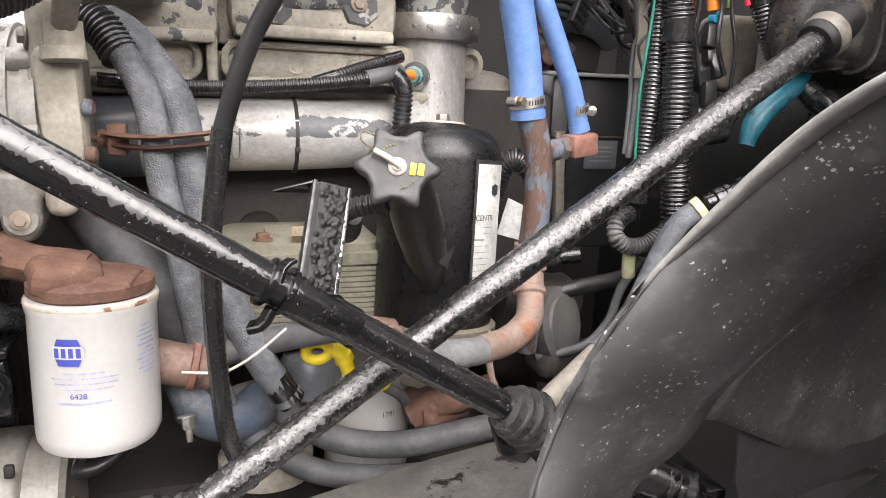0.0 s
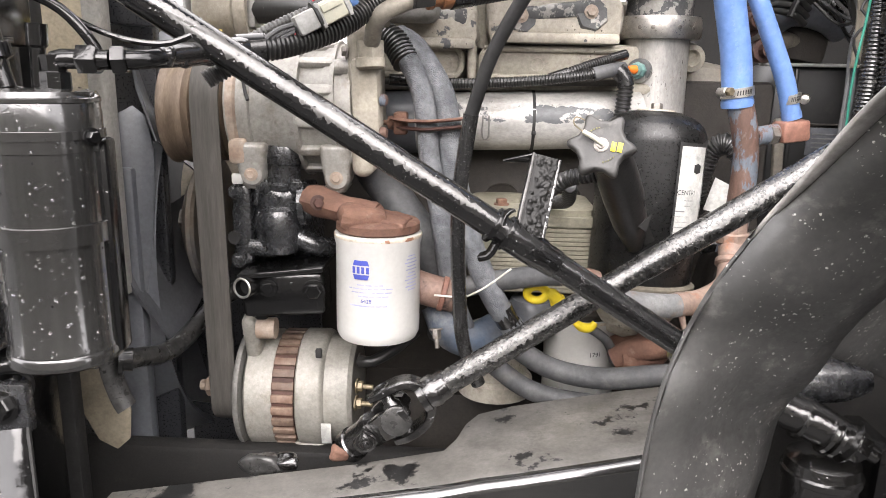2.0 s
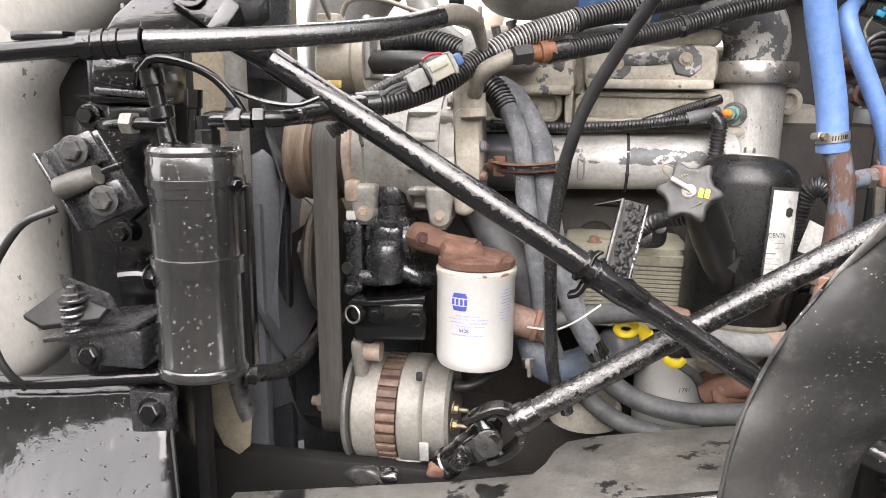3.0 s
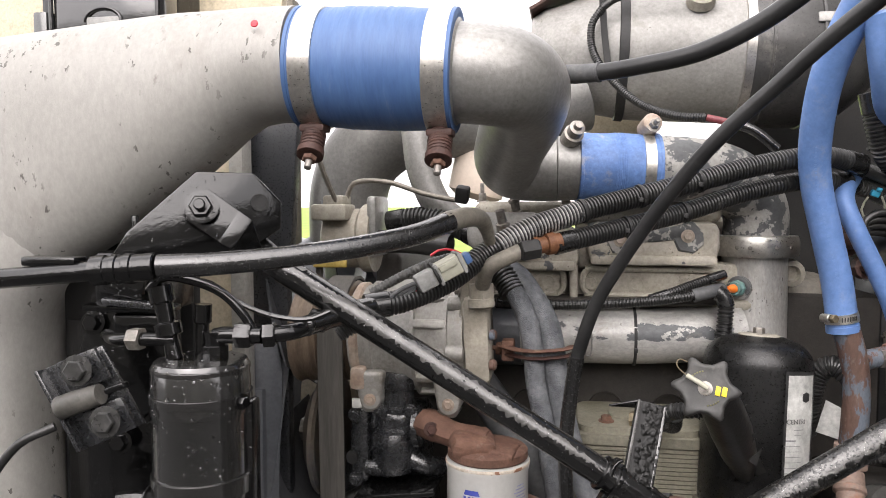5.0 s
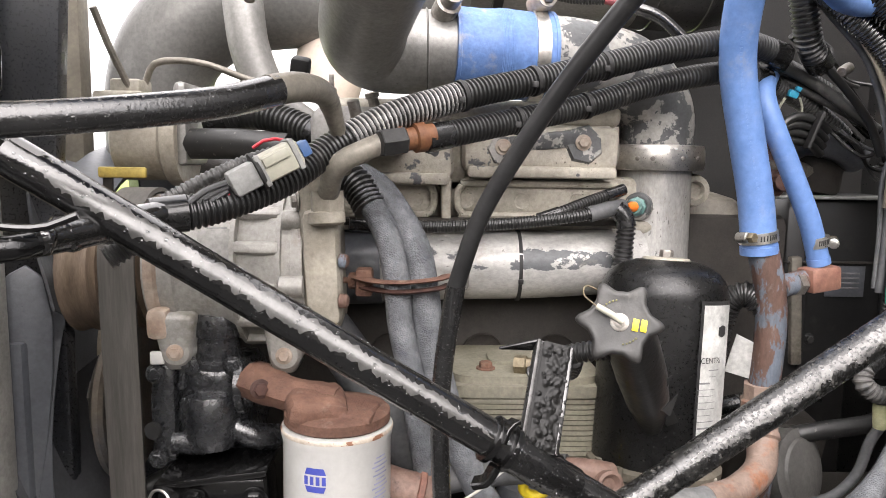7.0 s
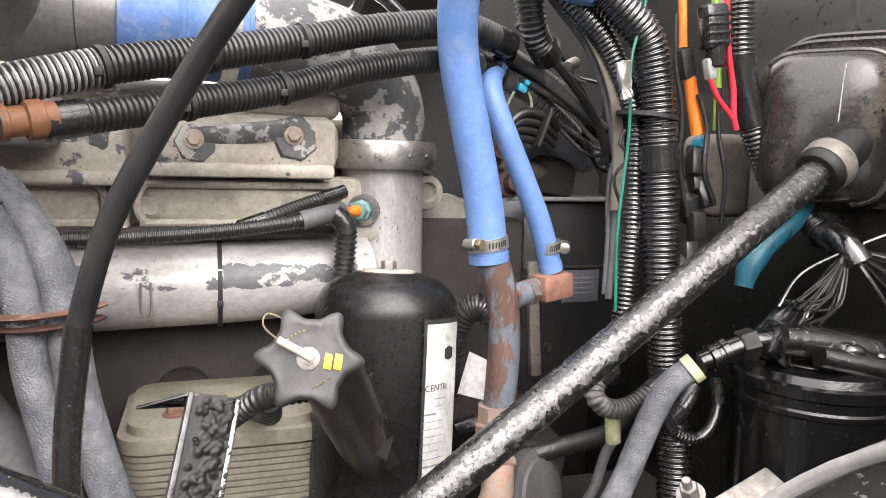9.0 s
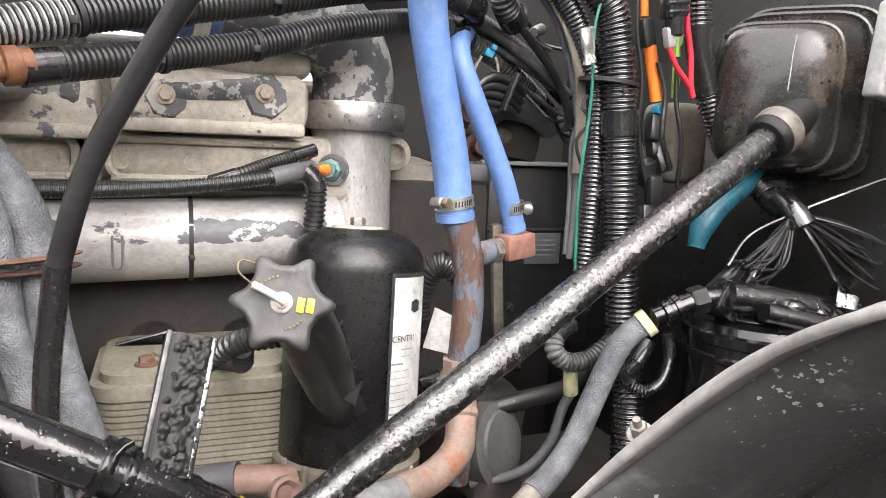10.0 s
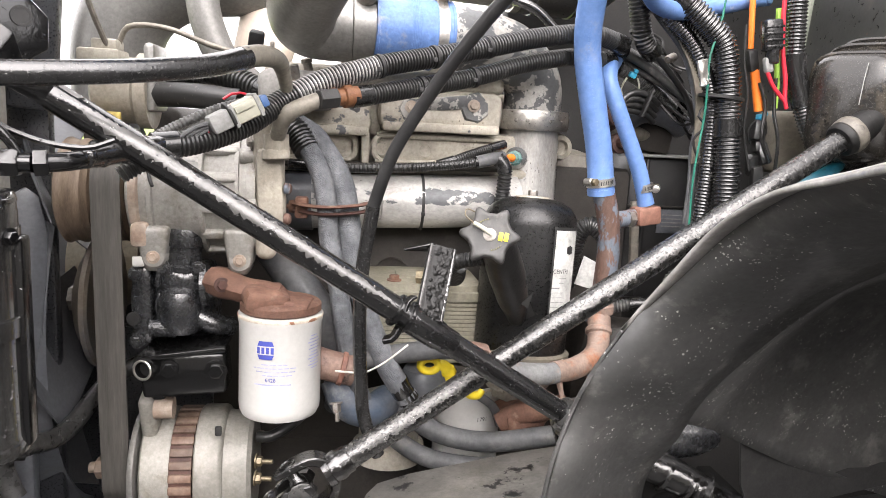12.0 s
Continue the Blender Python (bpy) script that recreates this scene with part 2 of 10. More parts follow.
COVER = surface("flaked_cover_casting", (0.36, 0.33, 0.275), (0.46, 0.43, 0.365), 0.62, grain=22, bump=0.6, fine=600, dirt=(0.2, 0.175, 0.14), dirt_at=0.6, dirt_scale=22, wear=(0.10, 0.104, 0.11), wear_at=0.575, wear_scale=20, speck=(0.09, 0.075, 0.06), speck_scale=320, speck_size=0.22)
LINER_EDGE = surface("sky_pale_liner_edge", (0.2, 0.194, 0.181), (0.35, 0.341, 0.322), 0.42, grain=60, dirt=(0.09, 0.087, 0.08), dirt_at=0.6, dirt_scale=40, wet=0.9, coat=0.2)
SILVER_WORN = surface("mostly_flaked_grey_paint", (0.3, 0.29, 0.27), (0.4, 0.39, 0.365), 0.45, 0.3, grain=20, wear=(0.085, 0.088, 0.09), wear_at=0.47, wear_scale=42, dirt=(0.3, 0.27, 0.22), dirt_at=0.6)
BEIGE = surface("grimy_cast_iron", (0.31, 0.285, 0.235), (0.44, 0.41, 0.345), 0.7, grain=22, bump=0.7, fine=600, dirt=(0.14, 0.118, 0.09), dirt_at=0.57, dirt_scale=22, wear=(0.13, 0.13, 0.135), wear_at=0.66, wear_scale=50, speck=(0.09, 0.075, 0.06), speck_scale=260, speck_size=0.22)
COOLER = surface("dusty_olive_grey_metal", (0.195, 0.182, 0.136), (0.27, 0.254, 0.2), 0.68, grain=16, bump=0.5, dirt=(0.2, 0.17, 0.12), dirt_at=0.58)
BLOCK = surface("dark_grimy_block", (0.022, 0.019, 0.016), (0.044, 0.038, 0.032), 0.7, grain=14, bump=0.7, dirt=(0.075, 0.062, 0.05), dirt_at=0.62)
RUST = surface("rusty_iron", (0.095, 0.045, 0.031), (0.17, 0.09, 0.06), 0.8, grain=45, bump=1.2, fine=500, dirt=(0.25, 0.185, 0.14), dirt_at=0.57, dirt_scale=40)
RUST_DARK = surface("dark_rusty_steel", (0.045, 0.02, 0.015), (0.085, 0.04, 0.03), 0.65, grain=60, bump=0.8)
COPPER = surface("oxidised_copper_pipe", (0.075, 0.04, 0.03), (0.135, 0.08, 0.06), 0.65, grain=28, wear=(0.12, 0.14, 0.17), wear_at=0.5, wear_scale=38, bump=0.9, dirt=(0.2, 0.172, 0.145), dirt_at=0.58, wear_soft=0.04, dirt_scale=60, stretch=(1.6, 1.6, 0.6))
ORANGE_PIPE = surface("corroded_orange_pipe", (0.23, 0.16, 0.128), (0.33, 0.245, 0.2), 0.6, grain=26, bump=0.9, fine=300, wear=(0.36, 0.135, 0.06), wear_at=0.56, wear_scale=20, wear_soft=0.12, dirt=(0.1, 0.075, 0.06), dirt_at=0.6, dirt_scale=38)
STEEL = surface("bright_steel_band", (0.52, 0.50, 0.46), (0.62, 0.60, 0.56), 0.32, 0.9, grain=40, bump=0.15, dirt=(0.2, 0.16, 0.12), dirt_at=0.66)
BOLT = surface("dull_bolt_steel", (0.24, 0.22, 0.2), (0.34, 0.32, 0.29), 0.45, 0.7, grain=150, bump=0.5, dirt=(0.16, 0.09, 0.06), dirt_at=0.58, dirt_scale=90)
BRASS = surface("dull_brass", (0.17, 0.14, 0.09), (0.27, 0.225, 0.15), 0.5, 0.6, grain=150, bump=0.3)
WHITE = surface("white_filter_enamel", (0.475, 0.47, 0.447), (0.525, 0.52, 0.496), 0.36, grain=10, bump=0.12, coat=0.2, dirt=(0.42, 0.395, 0.35), dirt_at=0.66, dirt_scale=26, mottle=0.25)
LABEL = surface("white_label_paper", (0.36, 0.36, 0.34), (0.58, 0.58, 0.555), 0.5, grain=35, dirt=(0.16, 0.16, 0.155), dirt_at=0.62, dirt_scale=40)
INK_BLUE = surface("blue_print", (0.045, 0.06, 0.30), (0.06, 0.08, 0.36), 0.4, mottle=0.3)
INK_PALE = surface("faded_blue_print", (0.32, 0.34, 0.52), (0.42, 0.44, 0.58), 0.45)
INK_GREY = surface("grey_print", (0.16, 0.16, 0.16), (0.24, 0.24, 0.24), 0.5)
INK_BLACK = surface("black_print", (0.02, 0.02, 0.02), (0.04, 0.04, 0.04), 0.5)
YELLOW = surface("yellow_plastic", (0.72, 0.55, 0.02), (0.82, 0.64, 0.03), 0.4, grain=60, mottle=0.3)
LIME = surface("yellow_green_print", (0.15, 0.145, 0.06), (0.22, 0.21, 0.08), 0.5)
RED = surface("red_wire", (0.50, 0.02, 0.04), (0.62, 0.03, 0.05), 0.4, mottle=0.3)
ORANGE = surface("orange_wire", (0.75, 0.17, 0.02), (0.85, 0.22, 0.03), 0.4, mottle=0.3)
GREEN = surface("green_wire", (0.012, 0.13, 0.09), (0.016, 0.18, 0.12), 0.4)
LIGHT_GREEN = surface("light_green_wire", (0.25, 0.45, 0.06), (0.3, 0.5, 0.08), 0.4)
TEAL = surface("teal_plastic", (0.006, 0.07, 0.105), (0.014, 0.14, 0.19), 0.4, dirt=(0.02, 0.03, 0.034), dirt_at=0.52, dirt_scale=60, wear=(0.01, 0.012, 0.013), wear_at=0.53, wear_scale=60, wear_soft=0.06, bump=1.0, fine=120)
CYAN = surface("cyan_connector", (0.03, 0.32, 0.52), (0.04, 0.4, 0.6), 0.45, mottle=0.3)
CREAM = surface("cream_plastic", (0.36, 0.355, 0.285), (0.43, 0.42, 0.34), 0.42, mottle=0.4, dirt=(0.2, 0.19, 0.15), dirt_at=0.6)
TAN = surface("tan_painted_panel", (0.50, 0.43, 0.31), (0.58, 0.51, 0.38), 0.55, grain=12, dirt=(0.35, 0.29, 0.2), dirt_at=0.56)
SHROUD = surface("dusty_dark_grey_shroud", (0.075, 0.081, 0.092), (0.135, 0.142, 0.155), 0.34, grain=7, dirt=(0.11, 0.107, 0.1), dirt_at=0.6, dirt_scale=9, wet=0.8)
BELT = surface("dusty_rubber_belt", (0.058, 0.054, 0.048), (0.09, 0.084, 0.075), 0.65, grain=40, stretch=(3, 1, 0.2))
FIREWALL = surface("dusty_black_firewall", (0.012, 0.0108, 0.009), (0.023, 0.0205, 0.017), 0.24, grain=8, dirt=(0.12, 0.1, 0.076), dirt_at=0.55, dirt_scale=9, bump=0.3, coat=0.2, speck=(0.008, 0.008, 0.008), speck_scale=260, speck_size=0.6, speck_gate=0.42)
YARD = surface("wet_asphalt_yard", (0.02, 0.02, 0.02), (0.04, 0.0395, 0.0385), 0.75, grain=0.8, fine=40, dirt=(0.06, 0.059, 0.056), dirt_at=0.55, dirt_scale=0.5, wet=0.3)
WALLGREY = surface("added_grey_wall", (0.12, 0.115, 0.107), (0.18, 0.173, 0.16), 0.8, grain=1.2, fine=30)
GRASS = surface("grass_ground", (0.16, 0.24, 0.03), (0.25, 0.34, 0.05), 0.9, grain=0.4, fine=6, dirt=(0.3, 0.3, 0.12), dirt_at=0.6, dirt_scale=0.15)
CASTB = surface("beige_cast_metal", (0.26, 0.235, 0.19), (0.36, 0.33, 0.275), 0.6, grain=25, bump=0.5, dirt=(0.2, 0.17, 0.13), dirt_at=0.58)
RUSTCAST = surface("rusting_cast_metal", (0.28, 0.2, 0.15), (0.4, 0.34, 0.28), 0.65, grain=40, bump=0.5)
STEELDARK = surface("wet_scratched_steel", (0.045, 0.045, 0.044), (0.1, 0.099, 0.096), 0.3, 0.6, grain=90, bump=0.6, fine=120)
POST = surface("dusty_pale_post", (0.27, 0.262, 0.24), (0.36, 0.35, 0.32), 0.5, grain=9, dirt=(0.14, 0.125, 0.1), dirt_at=0.56)
PLATE = surface("pale_aluminium_plate", (0.24, 0.233, 0.218), (0.3, 0.29, 0.272), 0.6, 0.1, grain=60)
COMP = surface("bright_cast_housing", (0.275, 0.265, 0.243), (0.365, 0.353, 0.327), 0.46, 0.3, grain=18, bump=0.35, fine=600, dirt=(0.15, 0.132, 0.105), dirt_at=0.54, dirt_scale=22, wear=(0.13, 0.115, 0.095), wear_at=0.62, wear_scale=30, wear_soft=0.12)
ALT = surface("pale_alternator_casting", (0.25, 0.238, 0.212), (0.325, 0.312, 0.28), 0.48, 0.15, grain=20, bump=0.4, dirt=(0.16, 0.138, 0.108), dirt_at=0.57, dirt_scale=24)
GRIMY_PIPE = surface("grimy_tan_pipe", (0.17, 0.154, 0.128), (0.265, 0.244, 0.203), 0.5, 0.2, grain=30, bump=0.4, dirt=(0.09, 0.078, 0.06), dirt_at=0.56, dirt_scale=30)
FAN_DARK = surface("dark_fan_housing", (0.02, 0.0215, 0.025), (0.038, 0.04, 0.045), 0.3, grain=7, dirt=(0.05, 0.049, 0.046), dirt_at=0.6, dirt_scale=14, wet=0.9)
GREYPLASTIC = surface("grey_plastic", (0.24, 0.24, 0.23), (0.32, 0.32, 0.31), 0.45)
SENSOR = surface("pale_teal_sensor", (0.1, 0.2, 0.19), (0.17, 0.29, 0.27), 0.5, grain=60, dirt=(0.2, 0.2, 0.17), dirt_at=0.56)
DRUM_DARK = surface("dusty_dark_drum", (0.05, 0.049, 0.048), (0.09, 0.088, 0.085), 0.32, 0.2, grain=9, bump=0.25, dirt=(0.2, 0.19, 0.17), dirt_at=0.55, dirt_scale=12, wear=(0.03, 0.03, 0.03), wear_at=0.62, wear_scale=20, wear_soft=0.06)
SATIN = surface("satin_black_cast", (0.012, 0.0125, 0.014), (0.026, 0.027, 0.029), 0.27, grain=30, bump=0.6, fine=220, dirt=(0.06, 0.057, 0.052), dirt_at=0.6, dirt_scale=30, wet=1.0, coat=0.3)
# Near-black colour for sheets that stand in for deep shade.
SHADE = surface("painted_shade_black", (0.006, 0.0055, 0.005), (0.013, 0.012, 0.011), 0.7, grain=9, bump=0.5, dirt=(0.03, 0.026, 0.021), dirt_at=0.6)
WATER = bpy.data.materials.new("rain_water")
WATER.use_nodes = True
for socket, value in (("Base Color", (1, 1, 1, 1)), ("Transmission Weight", 1.0), ("IOR", 1.38), ("Roughness", 0.03), ("Specular IOR Level", 1.0), ("Coat Weight", 1.0)):
    WATER.node_tree.nodes["Principled BSDF"].inputs[socket].default_value = value
OLDTAN = surface("dirty_tan_casting", (0.11, 0.098, 0.075), (0.18, 0.16, 0.125), 0.7, grain=25, bump=0.5, dirt=(0.05, 0.045, 0.036), dirt_at=0.56)
WALLBLACK = surface("grimy_black_firewall_paint", (0.008, 0.0082, 0.0078), (0.017, 0.017, 0.016), 0.32, grain=14, bump=0.5, fine=120, dirt=(0.055, 0.047, 0.038), dirt_at=0.58, dirt_scale=16, wear=(0.05, 0.03, 0.02), wear_at=0.66, wear_scale=24, wear_soft=0.05, wet=0.9, speck=(0.09, 0.085, 0.075), speck_scale=190, speck_size=0.2)
CAKED = surface("caked_black_grease", (0.004, 0.004, 0.0038), (0.010, 0.0096, 0.009), 0.55, grain=160, bump=1.0, fine=110, wet=0.4, dirt=(0.05, 0.047, 0.042), dirt_at=0.62, dirt_scale=150)
PALEGREEN = surface("pale_grey_green", (0.16, 0.18, 0.14), (0.24, 0.255, 0.21), 0.6, grain=20, dirt=(0.09, 0.085, 0.07), dirt_at=0.56)
VOID = surface("painted_bore_shade", (0.003, 0.003, 0.003), (0.005, 0.005, 0.005), 0.9)
TIE = surface("white_cord", (0.6, 0.58, 0.52), (0.7, 0.68, 0.62), 0.6)


# ---- mesh helpers ----
def thing(name, base, label, category, group="", kind=""):
    ob = new(name)
    ob.location, ob.empty_display_size = base, 0.02
    return tagged(ob, label, category, group, kind)


def part(name, bm, material, parent=None, label="", smooth=True, angle=40):
    """One mesh object out of a bmesh in world metres, under a thing or a part."""
    off, p = Vector((0, 0, 0)), parent
    while p:
        off += p.location
        p = p.parent
    bmesh.ops.translate(bm, verts=bm.verts, vec=-off)
    bmesh.ops.recalc_face_normals(bm, faces=bm.faces)
    me = bpy.data.meshes.new(name)
    lim = radians(angle)
    for f in bm.faces:
        f.smooth = smooth
    for e in bm.edges:
        if len(e.link_faces) == 2 and e.calc_face_angle(0) > lim:
            e.smooth = False
    bm.to_mesh(me)
    bm.free()
    me.materials.append(material)
    ob = new(name, me)
    ob.parent = parent
    return tagged(ob, label)


def join(*bms):
    out = bms[0]
    for b in bms[1:]:
        me = bpy.data.meshes.new("tmp")
        b.to_mesh(me)
        out.from_mesh(me)
        bpy.data.meshes.remove(me)
        b.free()
    return out


def basis(axis):
    a = Vector(axis).normalized()
    u = a.orthogonal().normalized()
    if abs(a.z) < 0.9:
        u = a.cross(Vector((0, 0, 1))).normalized()
    return a, u, a.cross(u).normalized()


def loft(rings, closed=True, cap=True, seam=True):
    bm = bmesh.new()
    rows = [[bm.verts.new(p) for p in r] for r in rings]
    k = len(rings[0])
    for a, b in zip(rows, rows[1:]):
        for i in range(k if closed else k - 1):
            j = (i + 1) % k
            bm.faces.new((a[i], a[j], b[j], b[i]))
    if closed and cap:
        bm.faces.new(rows[0][::-1])
        bm.faces.new(rows[-1])
    return bm


def lathe(origin, axis, profile, seg=28):
    """Turned body: profile of (distance along the axis, radius)."""
    a, u, v = basis(axis)
    o = Vector(origin)
    rings = []
    for h, r in profile:
        r = max(r, 0.0002)
        rings.append([o + a * h + (u * math.cos(t) + v * math.sin(t)) * r for t in (2 * math.pi * i / seg for i in range(seg))])
    return loft(rings)


def spline(pts, step):
    p = [Vector(q) for q in pts]
    p = [p[0] * 2 - p[1]] + p + [p[-1] * 2 - p[-2]]
    dense = []
    for i in range(1, len(p) - 2):
        for k in range(24):
            t = k / 24
            dense.append(0.5 * (2 * p[i] + (p[i + 1] - p[i - 1]) * t + (2 * p[i - 1] - 5 * p[i] + 4 * p[i + 1] - p[i + 2]) * t * t
                                + (3 * p[i] - p[i - 1] - 3 * p[i + 1] + p[i + 2]) * t ** 3))
    dense.append(p[-2])
    acc = [0.0]
    for a, b in zip(dense, dense[1:]):
        acc.append(acc[-1] + (b - a).length)
    n = max(2, int(acc[-1] / step))
    out, j = [], 0
    for i in range(n + 1):
        s = acc[-1] * i / n
        while j < len(acc) - 2 and acc[j + 1] < s:
            j += 1
        f = (s - acc[j]) / max(1e-9, acc[j + 1] - acc[j])
        out.append(dense[j].lerp(dense[j + 1], min(1, max(0, f))))
    return out


def sweep(pts, r, seg=14, step=0.008, ribs=0.0, depth=0.16, flat=1.0, wave=False):
    """A hose or pipe along a smooth line. r: a radius, or radii at the points. ribs: the pitch of a corrugated loom; wave: rounded ribs."""
    line = spline(pts, ribs / 4 if ribs else step)
    n = len(line)
    radii = r if isinstance(r, (list, tuple)) else [r, r]
    rings, u = [], None
    for i, c in enumerate(line):
        d = (line[min(i + 1, n - 1)] - line[max(i - 1, 0)]).normalized()
        u = basis(d)[1] if u is None else (u - d * u.dot(d)).normalized()
        v = d.cross(u)
        f = i / (n - 1) * (len(radii) - 1)
        k = min(int(f), len(radii) - 2)
        rad = radii[k] + (radii[k + 1] - radii[k]) * (f - k)
        if ribs and wave:
            rad *= 1 - depth * (0.0, 0.5, 1.0, 0.5)[i % 4]
        elif ribs and i % 4 in (2, 3):
            rad *= 1 - depth
        rings.append([c + u * math.cos(t) * rad + v * math.sin(t) * rad * flat for t in (2 * math.pi * q / seg for q in range(seg))])
    return loft(rings)


def box(c, size, bevel=0.002, turn=(0, 0, 0), seg=2):
    bm = bmesh.new()
    bmesh.ops.create_cube(bm, size=1)
    bmesh.ops.scale(bm, vec=size, verts=bm.verts)
    if bevel:
        bmesh.ops.bevel(bm, geom=bm.edges, offset=min(bevel, min(size) * 0.45), segments=seg, affect="EDGES", profile=0.5)
    bmesh.ops.transform(bm, matrix=pose(*c, *turn), verts=bm.verts)
    return bm


def plate(outline, thick, normal, bevel=0.0012, back=True):
    """A flat plate with the outline given in 3D; it is thick away from the normal."""
    n = Vector(normal).normalized()
    bm = bmesh.new()
    front = [bm.verts.new(Vector(p)) for p in outline]
    f = bm.faces.new(front)
    g = bmesh.ops.extrude_face_region(bm, geom=[f])
    bmesh.ops.translate(bm, vec=-n * thick, verts=[v for v in g["geom"] if isinstance(v, bmesh.types.BMVert)])
    if bevel:
        bmesh.ops.bevel(bm, geom=bm.edges, offset=bevel, segments=2, affect="EDGES", profile=0.5)
    return bm


def hexbolt(pos, axis, r=0.007, h=0.006, washer=True, stud=0.0):
    a, u, v = basis(axis)
    o = Vector(pos)
    rings = []
    if washer:
        w = lathe(o, a, [(0, r * 1.45), (0.0016, r * 1.45), (0.0018, r * 1.3)], 18)
    for hh, k in ((0.0016, 1.0), (h * 0.85, 1.0), (h, 0.86)):
        rings.append([o + a * hh + (u * math.cos(t) + v * math.sin(t)) * r * k for t in (math.pi / 3 * i for i in range(6))])
    bm = loft(rings)
    if stud:
        bm = join(bm, lathe(o, a, [(h * 0.8, r * 0.5), (h + stud, r * 0.5), (h + stud + 0.001, r * 0.4)], 12))
    return join(bm, w) if washer else bm


def bolt(pos, axis, r, parent, h=0.006, material=None, name="bolt", label="", stud=0.0):
    return part(name, hexbolt(pos, axis, r, h, stud=stud), material or BOLT, parent, label, angle=30)


def zip_tie(c, axis, r, parent=None, name="cable_tie", label="black nylon cable tie round a wiring loom"):
    a, u, v = basis(axis)
    bm = join(lathe(c, a, [(-0.0021, r - 0.0004), (-0.0020, r + 0.0007), (0.0020, r + 0.0007), (0.0021, r - 0.0004)], 20),
              box(tuple(Vector(c) + Vector((0, -1, -0.3)).normalized() * (r + 0.002)), (0.0055, 0.0035, 0.0055), 0.0008))
    if parent:
        return part("cable_tie", bm, MATTE, parent)
    return tagged(part("cable_tie", bm, MATTE), label, "cable tie", "cable ties")


def worm_clamp(c, axis, r, parent, screw_dir, width=0.011):
    """A worm-drive hose clamp: band with slots, housing and screw."""
    a = Vector(axis).normalized()
    t = thing("hose_clamp", c, "steel worm-drive clamp tightened round a hose end", "hose clamp", "worm-drive hose clamps")
    part("band", lathe(c, a, [(-width / 2, r), (-width / 2, r + 0.0012), (width / 2, r + 0.0012), (width / 2, r)], 30), STEEL, t)
    s = Vector(screw_dir).normalized()
    o = Vector(c) + s * (r + 0.004)
    tang = a.cross(s).normalized()
    part("housing", lathe(o - tang * 0.007, tang, [(0, 0.004), (0.001, 0.0055), (0.013, 0.0055), (0.014, 0.004)], 12), STEEL, t)
    part("screw", hexbolt(o + tang * 0.007, tang, 0.0055, 0.007, washer=False), BRASS, t, "brassy screw head")
    a_, u_, v_ = basis(a)
    for i in range(-3, 4):
        d = (Vector((0.2, -1, 0)).normalized() + Vector((1, 0, 0)) * i * 0.16)
        d = (d - a * d.dot(a)).normalized()
        part("slot", box(tuple(Vector(c) + d * (r + 0.0012)), (0.0012, 0.001, 0.0055), 0.0002, (0, 0, math.degrees(math.atan2(d.y, d.x)) + 90)), MATTE, t)
    return t


def lettering(body, size, place, material, parent, bend=0.0, name="lettering"):
    """Printed words, flat or bent round a can of that radius about the vertical; place: pose of the words' middle, z out."""
    cu = bpy.data.curves.new("tmp_text", "FONT")
    cu.body, cu.size, cu.align_x, cu.align_y, cu.extrude = body, size, "CENTER", "CENTER", 0.0
    tmp = bpy.data.objects.new("tmp_text", cu)
    scene.collection.objects.link(tmp)
    me = bpy.data.meshes.new_from_object(tmp.evaluated_get(bpy.context.evaluated_depsgraph_get()))
    bm = bmesh.new()
    bm.from_mesh(me)
    bpy.data.objects.remove(tmp)
    bpy.data.curves.remove(cu)
    bpy.data.meshes.remove(me)
    bend_print(bm, bend)
    bmesh.ops.transform(bm, matrix=place, verts=bm.verts)
    return part(name, bm, material, parent, smooth=False)


def bend_print(bm, r):
    if r:
        for v in bm.verts:
            a = v.co.x / r
            v.co = Vector((r * math.sin(a), v.co.y, r * (math.cos(a) - 1) + v.co.z))


def print_bar(w, h, place, material, parent, bend=0.0, name="print_bar", shape=None):
    bm = bmesh.new()
    if shape:
        bm.faces.new([bm.verts.new((x, y, 0)) for x, y in shape])
        bmesh.ops.triangulate(bm, faces=bm.faces)
        bmesh.ops.subdivide_edges(bm, edges=bm.edges, cuts=3, use_grid_fill=True)
    else:
        k = 8
        lo = [bm.verts.new((w * (i / k - 0.5), -h / 2, 0)) for i in range(k + 1)]
        hi = [bm.verts.new((w * (i / k - 0.5), h / 2, 0)) for i in range(k + 1)]
        for i in range(k):
            bm.faces.new((lo[i], lo[i + 1], hi[i + 1], hi[i]))
    bend_print(bm, bend)
    bmesh.ops.transform(bm, matrix=place, verts=bm.verts)
    return part(name, bm, material, parent, smooth=False)



def lump(c, size, seed, amount=0.22):
    """An uneven rounded lump."""
    bm = bmesh.new()
    bmesh.ops.create_icosphere(bm, subdivisions=3, radius=1)
    rnd = random.Random(seed)
    ph = [(Vector((rnd.uniform(-1, 1), rnd.uniform(-1, 1), rnd.uniform(-1, 1))) * rnd.uniform(2, 6), rnd.uniform(0, 6)) for _ in range(6)]
    for v in bm.verts:
        k = 1 + amount * sum(math.sin(v.co.dot(d) + p) for d, p in ph) / 3
        q = v.co * k
        m = (abs(q.x) ** 3 + abs(q.y) ** 3 + abs(q.z) ** 3) ** (-1 / 3) * q.length
        v.co = Vector(c) + Vector((q.x * size[0], q.y * size[1], q.z * size[2])) * m
    return bm


